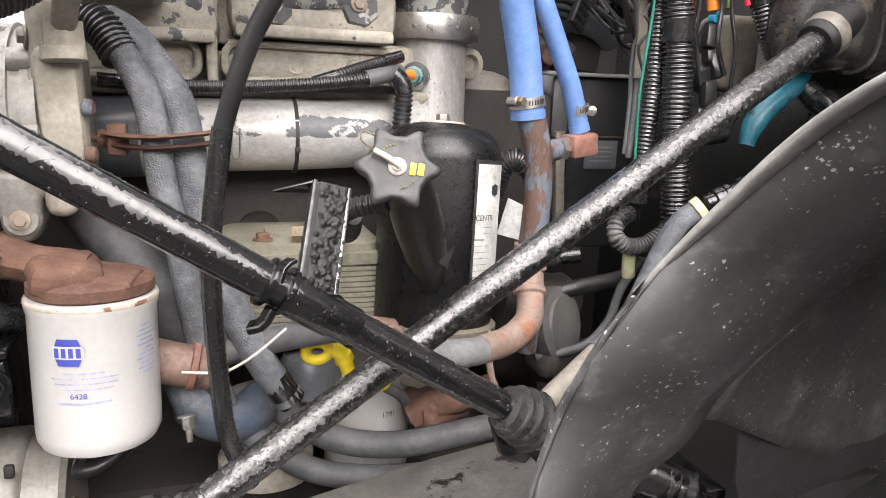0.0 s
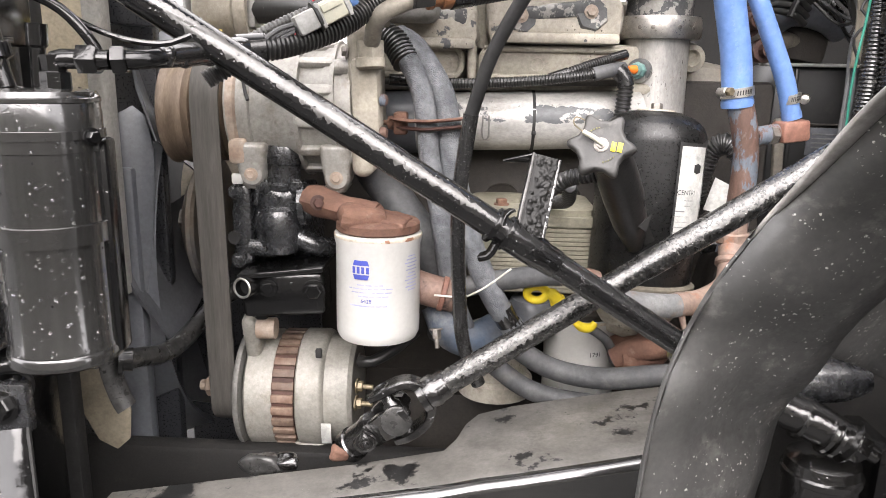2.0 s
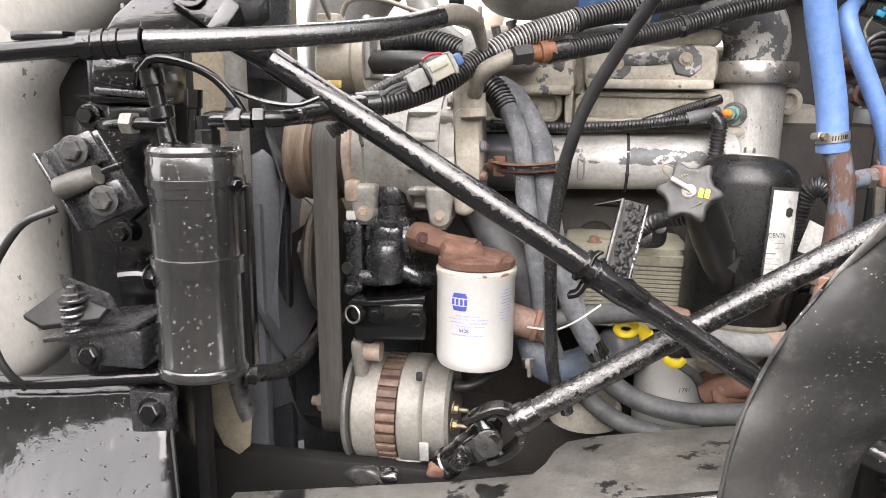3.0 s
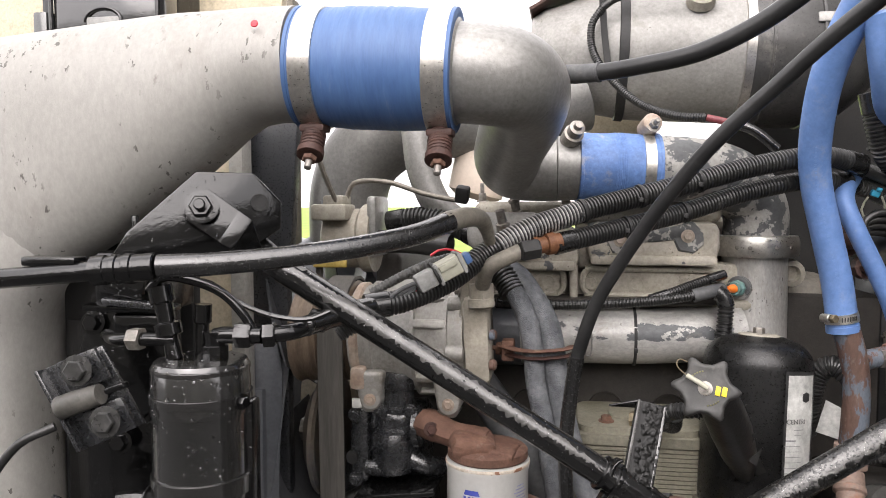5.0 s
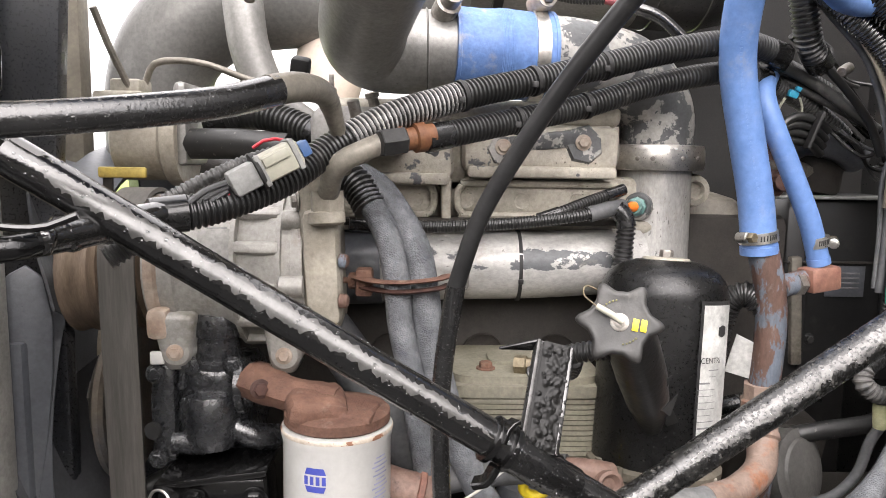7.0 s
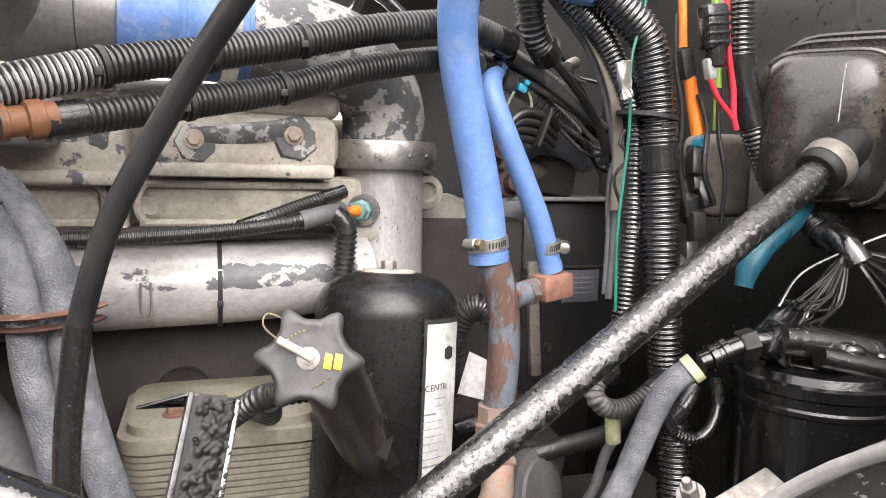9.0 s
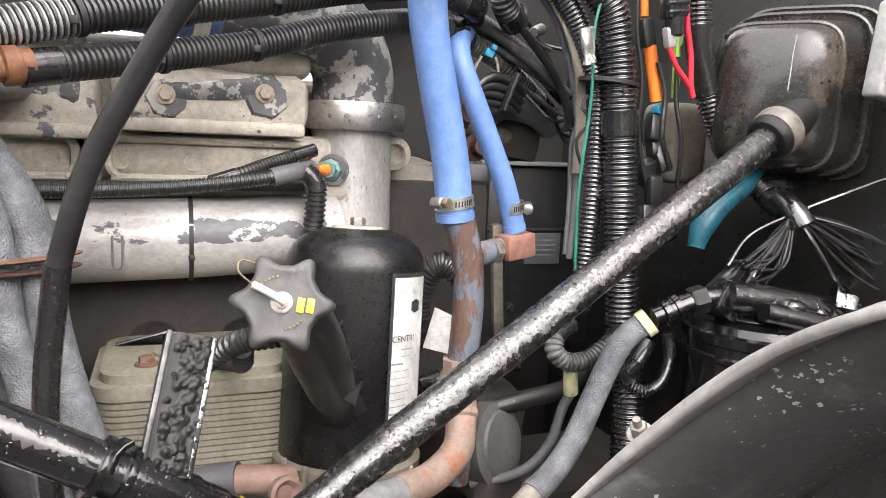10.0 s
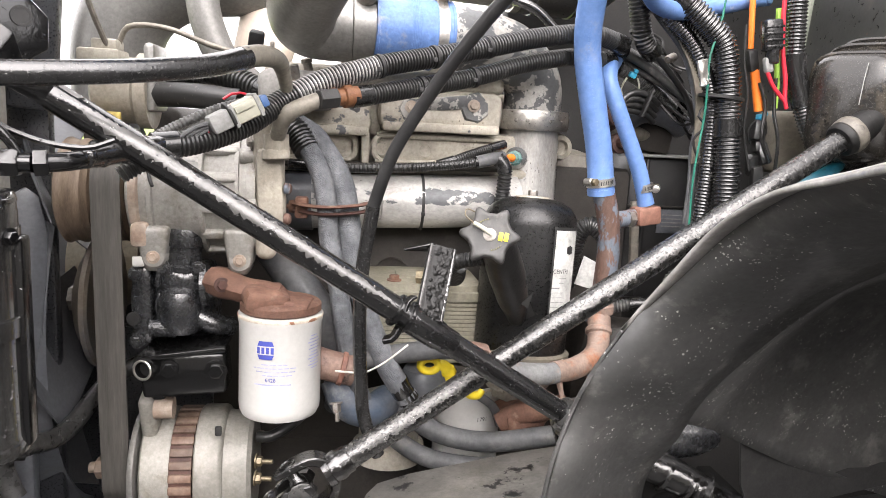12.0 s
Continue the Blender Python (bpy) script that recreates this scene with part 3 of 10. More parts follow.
def cast_box(c, size, bevel, turn=(0, 0, 0), amount=0.002, freq=70.0):
    """A cast block with softened, uneven faces."""
    bm = box((0, 0, 0), size, bevel, seg=2)
    bmesh.ops.subdivide_edges(bm, edges=[e for e in bm.edges if e.calc_length() > max(size) * 0.12], cuts=4, use_grid_fill=True)
    bmesh.ops.triangulate(bm, faces=[f for f in bm.faces if len(f.verts) > 4])
    bm.normal_update()
    place = pose(*c, *turn)
    for v in bm.verts:
        w = place @ v.co
        v.co += v.normal * amount * noise.noise(w * freq) + v.normal * amount * 0.4 * noise.noise(w * freq * 2.7)
    bmesh.ops.transform(bm, matrix=place, verts=bm.verts)
    return bm


def strap(pts, across, w, th, step=0.004):
    """A flat bar bent along a smooth line, w wide along 'across' and th thick; w and th may change along it."""
    line = spline(pts, step)
    n = len(line)
    ws = w if isinstance(w, (list, tuple)) else [w, w]
    ths = th if isinstance(th, (list, tuple)) else [th, th]

    def at(vals, f):
        f *= len(vals) - 1
        k = min(int(f), len(vals) - 2)
        return vals[k] + (vals[k + 1] - vals[k]) * (f - k)
    rings = []
    for i, c in enumerate(line):
        d = (line[min(i + 1, n - 1)] - line[max(i - 1, 0)]).normalized()
        u = Vector(across)
        u = (u - d * u.dot(d)).normalized()
        v = d.cross(u)
        a, b = at(ws, i / (n - 1)) / 2, at(ths, i / (n - 1)) / 2
        k = min(a, b) * 0.35
        rings.append([c + u * x + v * y for x, y in ((a, b - k), (a - k, b), (-a + k, b), (-a, b - k), (-a, -b + k), (-a + k, -b), (a - k, -b), (a, -b + k))])
    return loft(rings)


def raindrops(ob, count, seed, lo=0.0006, hi=0.0017, shell=0.0, low=-9.0, high=9.0, toward=(0.0, -0.85, 0.5), least=0.12):
    """Beads of rain standing on the side of a part that faces the yard and the sky."""
    off, p = Vector((0, 0, 0)), ob
    while p:
        off += p.location
        p = p.parent
    me = ob.data
    me.calc_loop_triangles()
    view = Vector(toward).normalized()
    tris, sums, total = [], [], 0.0
    for t in me.loop_triangles:
        n = t.normal.copy()
        lift = 0.0
        if shell and n.dot(view) < 0:
            n, lift = -n, shell
        a, b, c = [me.vertices[i].co + off for i in t.vertices]
        if n.dot(view) < least or not low < a.z < high:
            continue
        total += t.area
        tris.append((a + n * lift, b + n * lift, c + n * lift, n))
        sums.append(total)
    rnd = random.Random(seed)
    verts, faces = [], []
    k = 7
    for _ in range(count):
        s = rnd.random() * total
        a, b, c, n = tris[min(int(np.searchsorted(sums, s)), len(tris) - 1)]
        u, v = rnd.random(), rnd.random()
        if u + v > 1:
            u, v = 1 - u, 1 - v
        q = a + (b - a) * u + (c - a) * v
        r = lo + (hi - lo) * rnd.random() ** 3
        e1 = n.orthogonal().normalized()
        e2 = n.cross(e1)
        o = len(verts)
        sx = rnd.uniform(0.85, 1.2)
        for hh, rr in ((-0.05, 1.0), (0.32, 0.86), (0.55, 0.5)):
            for i in range(k):
                an = 2 * math.pi * i / k
                verts.append(q + n * hh * r + (e1 * math.cos(an) * sx + e2 * math.sin(an)) * r * rr)
        verts.append(q + n * 0.62 * r)
        for ring in range(2):
            for i in range(k):
                j = (i + 1) % k
                faces.append((o + ring * k + i, o + ring * k + j, o + ring * k + k + j, o + ring * k + k + i))
        for i in range(k):
            faces.append((o + 2 * k + i, o + 2 * k + (i + 1) % k, o + 3 * k))
    base = Vector((0, 0, 0))
    p = ob.parent
    while p:
        base += p.location
        p = p.parent
    mesh = bpy.data.meshes.new("rain_beading")
    mesh.from_pydata([x - base for x in verts], [], faces)
    mesh.shade_smooth()
    mesh.materials.append(WATER)
    drops = new("rain_beading", mesh)
    drops.parent = ob.parent
    return tagged(drops, "clear beads of rain", kind="stuff")


def print_line(width, h, placer, material, parent, bend, seed):
    """A line of small print: word-long bars with gaps; placer(offset) gives the pose at an offset along the line."""
    rnd = random.Random(seed)
    x = -width / 2
    while x < width / 2 - 0.002:
        w = min(rnd.uniform(0.003, 0.009), width / 2 - x)
        print_bar(w, h, placer(x + w / 2), material, parent, bend, "print_bar")
        x += w + 0.0011

# ---- ground and distance ----
def ground():
    rings = []
    for r in (0.0004, 0.5, 2, 6, 14, 15, 40, 100, 250, 700):
        rings.append([(3.1 + r * math.cos(t), 2.3 + r * math.sin(t), 0.02 * math.sin(3 * t + r) * (6 < r < 60)) for t in (2 * math.pi * i / 48 for i in range(48))])
    ob = tagged(part("ground", loft(rings, cap=False), YARD), "dark wet asphalt yard running out into a bright green field", "ground", kind="structure")
    ob.data.materials.append(GRASS)
    for f in ob.data.polygons:
        if math.hypot(f.center.x, f.center.y) > 14.4 and f.center.y > 4:
            f.material_index = 1


ground()


def yard_walls():
    """A plain wall added unseen behind the camera to keep low sky out of reflections."""
    tagged(part("shed_wall", box((0.1, -4.6, 1.45), (17.2, 0.2, 2.9), 0.02), WALLGREY), "plain grey wall added unseen across the yard to shape reflections", "wall", kind="structure")


yard_walls()


def truck_body():
    """The rest of the truck's nose round the engine: an axle beam, and a tray, far fender and cab added to block light.
    """
    t = thing("truck_nose", (0.3, 1.2, 0.0), "underside and far inner fender of the truck, added dark to keep out light", "truck", kind="structure")
    # Near-black sheets added below the engine to stand for the truck's shade.
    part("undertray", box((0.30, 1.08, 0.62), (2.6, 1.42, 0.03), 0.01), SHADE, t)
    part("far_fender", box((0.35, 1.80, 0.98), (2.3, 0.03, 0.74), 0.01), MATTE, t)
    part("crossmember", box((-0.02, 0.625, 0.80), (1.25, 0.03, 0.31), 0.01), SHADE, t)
    part("oil_pan", box((0.48, 0.98, 0.81), (0.62, 0.20, 0.35), 0.02), BLOCK, t)
    # Unseen cab front and roof, added to close off the sky.
    part("cab_front", box((0.80, 0.92, 1.75), (0.05, 1.9, 1.9), 0.03), WALLBLACK, t)
    part("cab_roof", box((1.40, 0.92, 2.70), (1.25, 1.9, 0.06), 0.03), WALLBLACK, t)
    part("axle_beam", box((0.1, 1.15, 0.5), (0.12, 0.9, 0.12), 0.02, seg=3), BLOCK, t)
    for y in (0.52, 1.78):
        part("tyre", lathe((0.75, y - 0.14, 0.5), (0, 1, 0), [(0, 0.30), (0.01, 0.46), (0.05, 0.5), (0.23, 0.5), (0.27, 0.46), (0.28, 0.30)], 40), RUBBER, t)


truck_body()

# ---- truck body: firewall, wheel-well liner, frame ----
def firewall():
    t = thing("firewall", (0.72, 0.8, 0.9), "dusty black painted cab firewall with a stamped bulge", "firewall", kind="structure")
    part("panel", box((0.755, 0.95, 1.43), (0.03, 1.5, 1.2), 0.004), WALLBLACK, t)
    part("pale_strip", box((0.737, 0.936, 1.65), (0.008, 0.026, 0.12), 0.002, (6, 0, 0)), PALEGREEN, t, "narrow pale grey-green strip")
    # stamped bulge round the steering column, stepping back in ridges
    n = Vector((-0.76, -0.65, 0.05)).normalized()
    side = Vector((0.65, -0.76, 0)).normalized()
    up = Vector((0, 0, 1))
    rings, rims = [], []
    for out, x0, x1, z0, z1, k in ((-0.06, -0.055, 0.092, -0.085, 0.10, 5), (0.0, -0.052, 0.087, -0.08, 0.093, 5), (0.006, -0.053, 0.078, -0.078, 0.086, 5), (0.026, -0.056, 0.075, -0.077, 0.080, 5), (0.032, -0.058, 0.066, -0.077, 0.072, 5),
                                   (0.052, -0.060, 0.052, -0.076, 0.064, 5), (0.062, -0.056, 0.046, -0.072, 0.059, 4.5), (0.068, -0.046, 0.036, -0.06, 0.048, 4), (0.071, -0.025, 0.018, -0.03, 0.025, 3), (0.072, -0.012, 0.002, -0.012, 0.006, 2)):
        c = Vector((0.688, 0.688, 1.505)) + n * out * (1.35 if out > 0 else 1) + side * (x0 + x1) / 2 + up * (z0 + z1) / 2
        ring = []
        for i in range(56):
            a = 2 * math.pi * i / 56
            q, s = math.cos(a), math.sin(a)
            m = (abs(q) ** k + abs(s) ** k) ** (-1 / k)
            ring.append(c + side * (x1 - x0) / 2 * q * m + up * (z1 - z0) / 2 * s * m)
        rings.append(ring)
        if out in (0.0, 0.026, 0.052):
            rims.append(ring)
    part("bulge", loft(rings), FIREWALL, t, "smoky dust-stained moulded cover", angle=50)
    for ring in rims:
        part("ridge", sweep(ring[46:] + ring[:26], 0.0032, 8, 0.006), FIREWALL, t)
    part("seam", sweep([(0.623, 0.617, 1.558), (0.619, 0.615, 1.541), (0.613, 0.611, 1.506)], 0.0006, 6), GREYPLASTIC, t, "pale sealer streak")
    return t


firewall()


def liner():
    """The wheel-well liner: a lip, a broad curved band and a deep hollow behind it."""
    edge = [(0.147, 0.325, 1.03), (0.15, 0.32, 1.12), (0.158, 0.315, 1.19), (0.178, 0.312, 1.253), (0.202, 0.300, 1.306), (0.219, 0.27, 1.352), (0.227, 0.225, 1.397), (0.226, 0.165, 1.427), (0.21, 0.09, 1.441), (0.175, 0.01, 1.451), (0.15, -0.06, 1.455)]
    mid = [(0.21, 0.365, 1.03), (0.214, 0.36, 1.10), (0.222, 0.352, 1.165), (0.236, 0.33, 1.225), (0.256, 0.30, 1.278), (0.276, 0.272, 1.325), (0.292, 0.235, 1.37), (0.30, 0.17, 1.405), (0.295, 0.09, 1.43), (0.27, 0.0, 1.44), (0.25, -0.06, 1.444)]
    crease = [(0.272, 0.41, 1.03), (0.276, 0.40, 1.09), (0.281, 0.385, 1.145), (0.288, 0.35, 1.205), (0.306, 0.322, 1.257), (0.335, 0.30, 1.305), (0.365, 0.27, 1.35), (0.38, 0.20, 1.388), (0.385, 0.11, 1.41), (0.37, 0.01, 1.42), (0.35, -0.05, 1.425)]
    wall = [None, None, None, (0.345, 0.40, 1.175), (0.385, 0.405, 1.225), (0.425, 0.40, 1.275), (0.46, 0.375, 1.325), (0.48, 0.29, 1.37), (0.485, 0.19, 1.40), (0.48, 0.08, 1.41), (0.47, 0.0, 1.415)]
    far = [None, None, None, (0.46, 0.445, 1.115), (0.52, 0.45, 1.16), (0.58, 0.45, 1.22), (0.62, 0.43, 1.29), (0.64, 0.36, 1.34), (0.65, 0.26, 1.375), (0.65, 0.15, 1.39), (0.64, 0.05, 1.40)]
    end = [None, None, None, (0.68, 0.46, 1.04), (0.72, 0.46, 1.10), (0.75, 0.46, 1.18), (0.78, 0.45, 1.26), (0.8, 0.4, 1.31), (0.81, 0.3, 1.35), (0.81, 0.2, 1.37), (0.8, 0.1, 1.38)]

    def fine(row):
        return spline([p for p in row if p], 0.01)

    def even(row, n):
        q = fine(row)
        return [q[round(i * (len(q) - 1) / (n - 1))] for i in range(n)]
    t = thing("wheel_well_liner", (0.3, 0.35, 1.0), "black plastic wheel-well liner with a broad curved lip, wet and spotted", "wheel liner")
    n = 44
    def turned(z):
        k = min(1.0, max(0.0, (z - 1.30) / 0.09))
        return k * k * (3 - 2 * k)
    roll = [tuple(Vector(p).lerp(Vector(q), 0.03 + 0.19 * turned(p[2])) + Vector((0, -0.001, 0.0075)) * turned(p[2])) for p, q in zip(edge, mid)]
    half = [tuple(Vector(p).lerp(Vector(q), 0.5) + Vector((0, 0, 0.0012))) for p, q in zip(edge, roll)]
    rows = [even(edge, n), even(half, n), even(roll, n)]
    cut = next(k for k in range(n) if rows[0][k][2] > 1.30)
    # Above the cut the edge is coloured pale, painting in the sky's reflection.
    for name, k0, k1, material, label in (("edge", 0, cut + 1, LINER, ""), ("rolled_edge", cut, n, LINER_EDGE, "rolled edge painted pale for the sky it reflects")):
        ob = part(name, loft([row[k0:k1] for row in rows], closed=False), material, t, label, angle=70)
        so = ob.modifiers.new("thick", "SOLIDIFY")
        so.thickness, so.offset = 0.003, -1
    band = loft([even(roll, n), even([a for a in [tuple(Vector(p) * 0.5 + Vector(q) * 0.5 - Vector((0, 0.006, 0))) for p, q in zip(edge, mid)]], n), even(mid, n), even([tuple(Vector(p) * 0.5 + Vector(q) * 0.5 - Vector((0, 0.006, 0))) for p, q in zip(mid, crease)], n), even(crease, n)], closed=False)
    for v in band.verts:
        v.co.y -= 0.022 * math.exp(-((v.co.x - 0.228) / 0.022) ** 2 - ((v.co.z - 1.085) / 0.045) ** 2)
        v.co.y += 0.004 * math.sin(v.co.z * 31 + v.co.x * 40) + 0.003 * math.sin(v.co.z * 67 + 1)
    ob = part("band", band, LINER, t, angle=70)
    raindrops(ob, 420, 51, 0.0004, 0.0013, shell=0.0031)
    so = ob.modifiers.new("thick", "SOLIDIFY")
    so.thickness, so.offset = 0.003, -1
    m = 34
    deep = loft([even(crease[3:], m), even(wall, m), even(far, m), even(end, m)], closed=False)
    ob = part("hollow", deep, LINER, t, angle=80)
    raindrops(ob, 260, 52, 0.0004, 0.0013, shell=0.0031)
    so = ob.modifiers.new("thick", "SOLIDIFY")
    so.thickness, so.offset = 0.003, -1
    part("skirt", plate([(0.392, 0.425, 1.165), (0.410, 0.440, 1.092), (0.426, 0.442, 1.056), (0.486, 0.444, 1.065), (0.60, 0.450, 1.085), (0.62, 0.452, 1.11), (0.47, 0.446, 1.135)], 0.003, (-0.2, -1, 0.1), 0.0008), MATTE, t, "stepped lower edge")
    part("skirt", plate([(0.452, 0.458, 1.062), (0.464, 0.460, 1.020), (0.535, 0.462, 1.028), (0.60, 0.462, 1.06)], 0.003, (-0.2, -1, 0.1), 0.0008), MATTE, t, "stepped lower edge")
    lip = [tuple(Vector(p) + Vector((0.0015, 0.0015, -0.002))) for p in edge]
    part("lip", sweep(lip[:5], 0.0018, 10, 0.01), LINER, t)
    part("lip", sweep(lip[4:], 0.0018, 10, 0.01), LINER_EDGE, t, "stretch of the lip painted pale for the sky it reflects")
    return t


liner()


def frame_rail():
    t = thing("frame_rail", (0.0, 0.47, 0.9), "black painted steel frame rail with chipped grey top flange", "frame rail")
    web, top = [], []
    for x, yf, yb, z in ((-0.345, 0.415, 0.475, 0.977), (-0.1, 0.428, 0.50, 1.005), (-0.005, 0.435, 0.513, 1.018), (0.008, 0.436, 0.535, 1.0205), (0.018, 0.437, 0.566, 1.0225), (0.032, 0.4385, 0.586, 1.025), (0.07, 0.44, 0.597, 1.031), (0.2, 0.452, 0.606, 1.052), (0.285, 0.457, 0.608, 1.0635)):
        r = 0.010
        web.append([(x, yf, z - 0.25), (x, yf, z - r)] + [(x, yf + r - r * math.cos(a), z - r + r * math.sin(a)) for a in (0.35, 0.7, 1.05, 1.4)] + [(x, yf + r + 0.004, z), (x, yf + r + 0.004, z - 0.008), (x, yf + 0.009, z - 0.02), (x, yf + 0.009, z - 0.25)])
        top.append([(x, yf + r + 0.003, z), (x, yf + r + 0.006, z + 0.0012), (x, yb - 0.002, z + 0.0012), (x, yb, z - 0.002), (x, yb, z - 0.007), (x, yf + r + 0.003, z - 0.007)])
    part("web", loft(web), GLOSS, t, "glossy black outer face", angle=50)
    part("flange", loft(top), FRAMEPAINT, t, "dusty grey top flange with black paint left in patches", angle=50)
    for x, y in ((-0.31, 0.452), (-0.285, 0.455)):
        part("rivet", lathe((x, y, 0.981), (0, 0, 1), [(0, 0.006), (0.003, 0.005), (0.004, 0.002)], 14), BLACK, t)
    return t


FRAMEPAINT = surface("chipped_frame_paint", (0.085, 0.081, 0.073), (0.13, 0.125, 0.115), 0.36, grain=30, wear=(0.01, 0.01, 0.01), wear_at=0.57, wear_scale=18, dirt=(0.05, 0.047, 0.042), dirt_at=0.56, dirt_scale=14, speck=(0.2, 0.195, 0.18), speck_scale=300, wet=0.8, speck_size=0.12)
frame_rail()


# ---- engine ----
def engine():
    t = thing("engine_block", (0.1, 1.0, 0.75), "grimy cast-iron engine block behind the hoses", "engine")
    part("block", box((0.10, 1.07, 1.07), (0.68, 0.42, 0.66), 0.012), BLOCK, t)
    part("front_cover", box((-0.262, 1.0, 1.22), (0.04, 0.34, 0.48), 0.02, seg=3), BLOCK, t)
    part("lower_block", box((0.1, 1.0, 0.86), (0.7, 0.44, 0.2), 0.02), BLOCK, t)
    for i, x in enumerate((-0.05, 0.06, 0.15)):
        part("freeze_plug", lathe((x, 0.862, 1.225), (0, -1, 0), [(0, 0.028), (0.006, 0.026), (0.003, 0.022), (0.003, 0.004)], 24), BLOCK, t)
    return t


engine()


def cylinder_head():
    t = thing("cylinder_head", (0.1, 0.9, 1.40), "beige-grey cast cylinder head with flaking grey paint", "cylinder head")
    part("head", box((0.06, 0.93, 1.42), (0.42, 0.20, 0.05), 0.008), BEIGE, t)
    part("ledge", box((0.06, 0.865, 1.388), (0.42, 0.09, 0.016), 0.006), BEIGE, t)
    # round-ended ports between recesses
    for x0, x1 in ((-0.118, -0.002), (0.024, 0.205)):
        part("port_boss", cast_box(((x0 + x1) / 2, 0.834, 1.4175), (x1 - x0, 0.05, 0.040), 0.012, (0, 0, 0), 0.003, 45), BEIGE, t)
        rim, r, zc, hz = [], 0.014, 1.4185, 0.018
        for cx, cz, a0 in ((x1 - r, zc + hz - r, 0), (x0 + r, zc + hz - r, 90), (x0 + r, zc - hz + r, 180), (x1 - r, zc - hz + r, 270)):
            rim += [(cx + r * math.cos(radians(a0 + 22.5 * k)), 0.8085, cz + r * math.sin(radians(a0 + 22.5 * k))) for k in range(5)]
        part("port_rim", sweep(rim + rim[:2], 0.0042, 8, 0.005), BEIGE, t, "raised cast rim of the port")
    for x in (-0.085, -0.023, 0.034, 0.097, 0.160, 0.19):
        part("core_plug", lathe((x, 0.8095, 1.417), (0, -1, 0), [(0, 0.0092), (0.0022, 0.0088), (0.0012, 0.0066), (0.0012, 0.002)], 18), BEIGE, t)
    part("rib", cast_box((0.0115, 0.822, 1.415), (0.011, 0.05, 0.058), 0.004, (0, 0, 0), 0.001), BEIGE, t)
    part("drip_ledge", cast_box((0.045, 0.822, 1.394), (0.33, 0.06, 0.008), 0.003, (0, -0.6, 0), 0.0012), BLOCK, t)
    return t


cylinder_head()


def valve_cover():
    t = thing("valve_cover", (0.05, 0.9, 1.44), "cast valve cover with chipped dark grey paint and bolts", "valve cover")
    for x0, x1, z0, z1 in ((-0.11, 0.02, 1.437, 1.492), (0.028, 0.205, 1.446, 1.503)):
        part("cover", cast_box(((x0 + x1) / 2, 0.87, (z0 + z1) / 2), (x1 - x0, 0.15, z1 - z0), 0.013, (0, 0, 0), 0.004, 38), COVER, t)
        part("skirt", cast_box(((x0 + x1) / 2, 0.862, z0 + 0.004), (x1 - x0 - 0.012, 0.15, 0.013), 0.004, (0, 0, 0), 0.0012, 60), COVER, t)
    for x, z, r in ((0.075, 1.474, 0.021), (0.163, 1.480, 0.023)):
        part("boss", lathe((x, 0.802, z), (0.05, -1, 0.12), [(-0.02, r * 1.1), (0.004, r), (0.008, r * 0.86), (0.0085, r * 0.4)], 7), SILVER_WORN, t, "lug with flaking dark grey paint", angle=25)
        bolt((x - 0.002, 0.7935, z + 0.003), (0.05, -1, 0.12), 0.0062, t, 0.005, RUSTCAST)
    part("raised_pad", cast_box((0.118, 0.800, 1.484), (0.085, 0.014, 0.02), 0.005, (0, -6, 0), 0.0015), SILVER_WORN, t)
    part("raised_pad", cast_box((-0.02, 0.800, 1.476), (0.05, 0.014, 0.022), 0.006, (0, 4, 0), 0.0015), SILVER_WORN, t)
    part("rear_end", cast_box((0.222, 0.94, 1.455), (0.09, 0.10, 0.10), 0.015, (0, 0, 0), 0.003, 40), BEIGE, t)
    for x, z in ((-0.062, 1.515), (0.006, 1.526)):
        part("head_bolt", lathe((x, 0.80, z - 0.02), (-0.25, -0.2, 1), [(0, 0.011), (0.010, 0.011), (0.011, 0.008), (0.022, 0.008), (0.023, 0.006), (0.034, 0.006), (0.035, 0.008), (0.040, 0.008)], 12), BOLT, t, angle=25)
    part("bridge", box((0.024, 0.90, 1.462), (0.02, 0.14, 0.075), 0.004), BEIGE, t)
    part("injector_line", box((0.04, 0.87, 1.515), (0.34, 0.11, 0.03), 0.012, seg=3), BEIGE, t)
    for x in (-0.12, -0.02, 0.06, 0.12):
        part("stud", hexbolt((x, 0.84, 1.53), (0, -0.2, 1), 0.006, 0.012, stud=0.014), BOLT, t)
    return t


valve_cover()


def intake_pipe():
    t = thing("intake_manifold_pipe", (0.06, 0.81, 1.30), "silver-painted pipe with flaking patches along the head", "manifold")
    part("pipe", sweep([(-0.13, 0.815, 1.336), (0.0, 0.814, 1.341), (0.12, 0.812, 1.345), (0.235, 0.835, 1.349)], 0.0385, 28, 0.012), SILVER, t)
    part("flange", box((-0.022, 0.776, 1.345), (0.028, 0.018, 0.030), 0.003), SHROUD, t)
    bolt((-0.018, 0.767, 1.344), (0.1, -1, 0), 0.006, t)
    part("sleeve", sweep([(-0.14, 0.816, 1.336), (-0.06, 0.815, 1.339)], 0.0415, 28), SHROUD, t)
    part("weld_loop", sweep([(0.028, 0.7725, 1.352), (0.028, 0.773, 1.326), (0.032, 0.775, 1.321), (0.036, 0.774, 1.326), (0.036, 0.7725, 1.352)], 0.0011, 6, 0.003), PIPE, t)
    zip_tie((0.094, 0.8125, 1.343), (1, 0, 0), 0.0402, t)
    return t


intake_pipe()


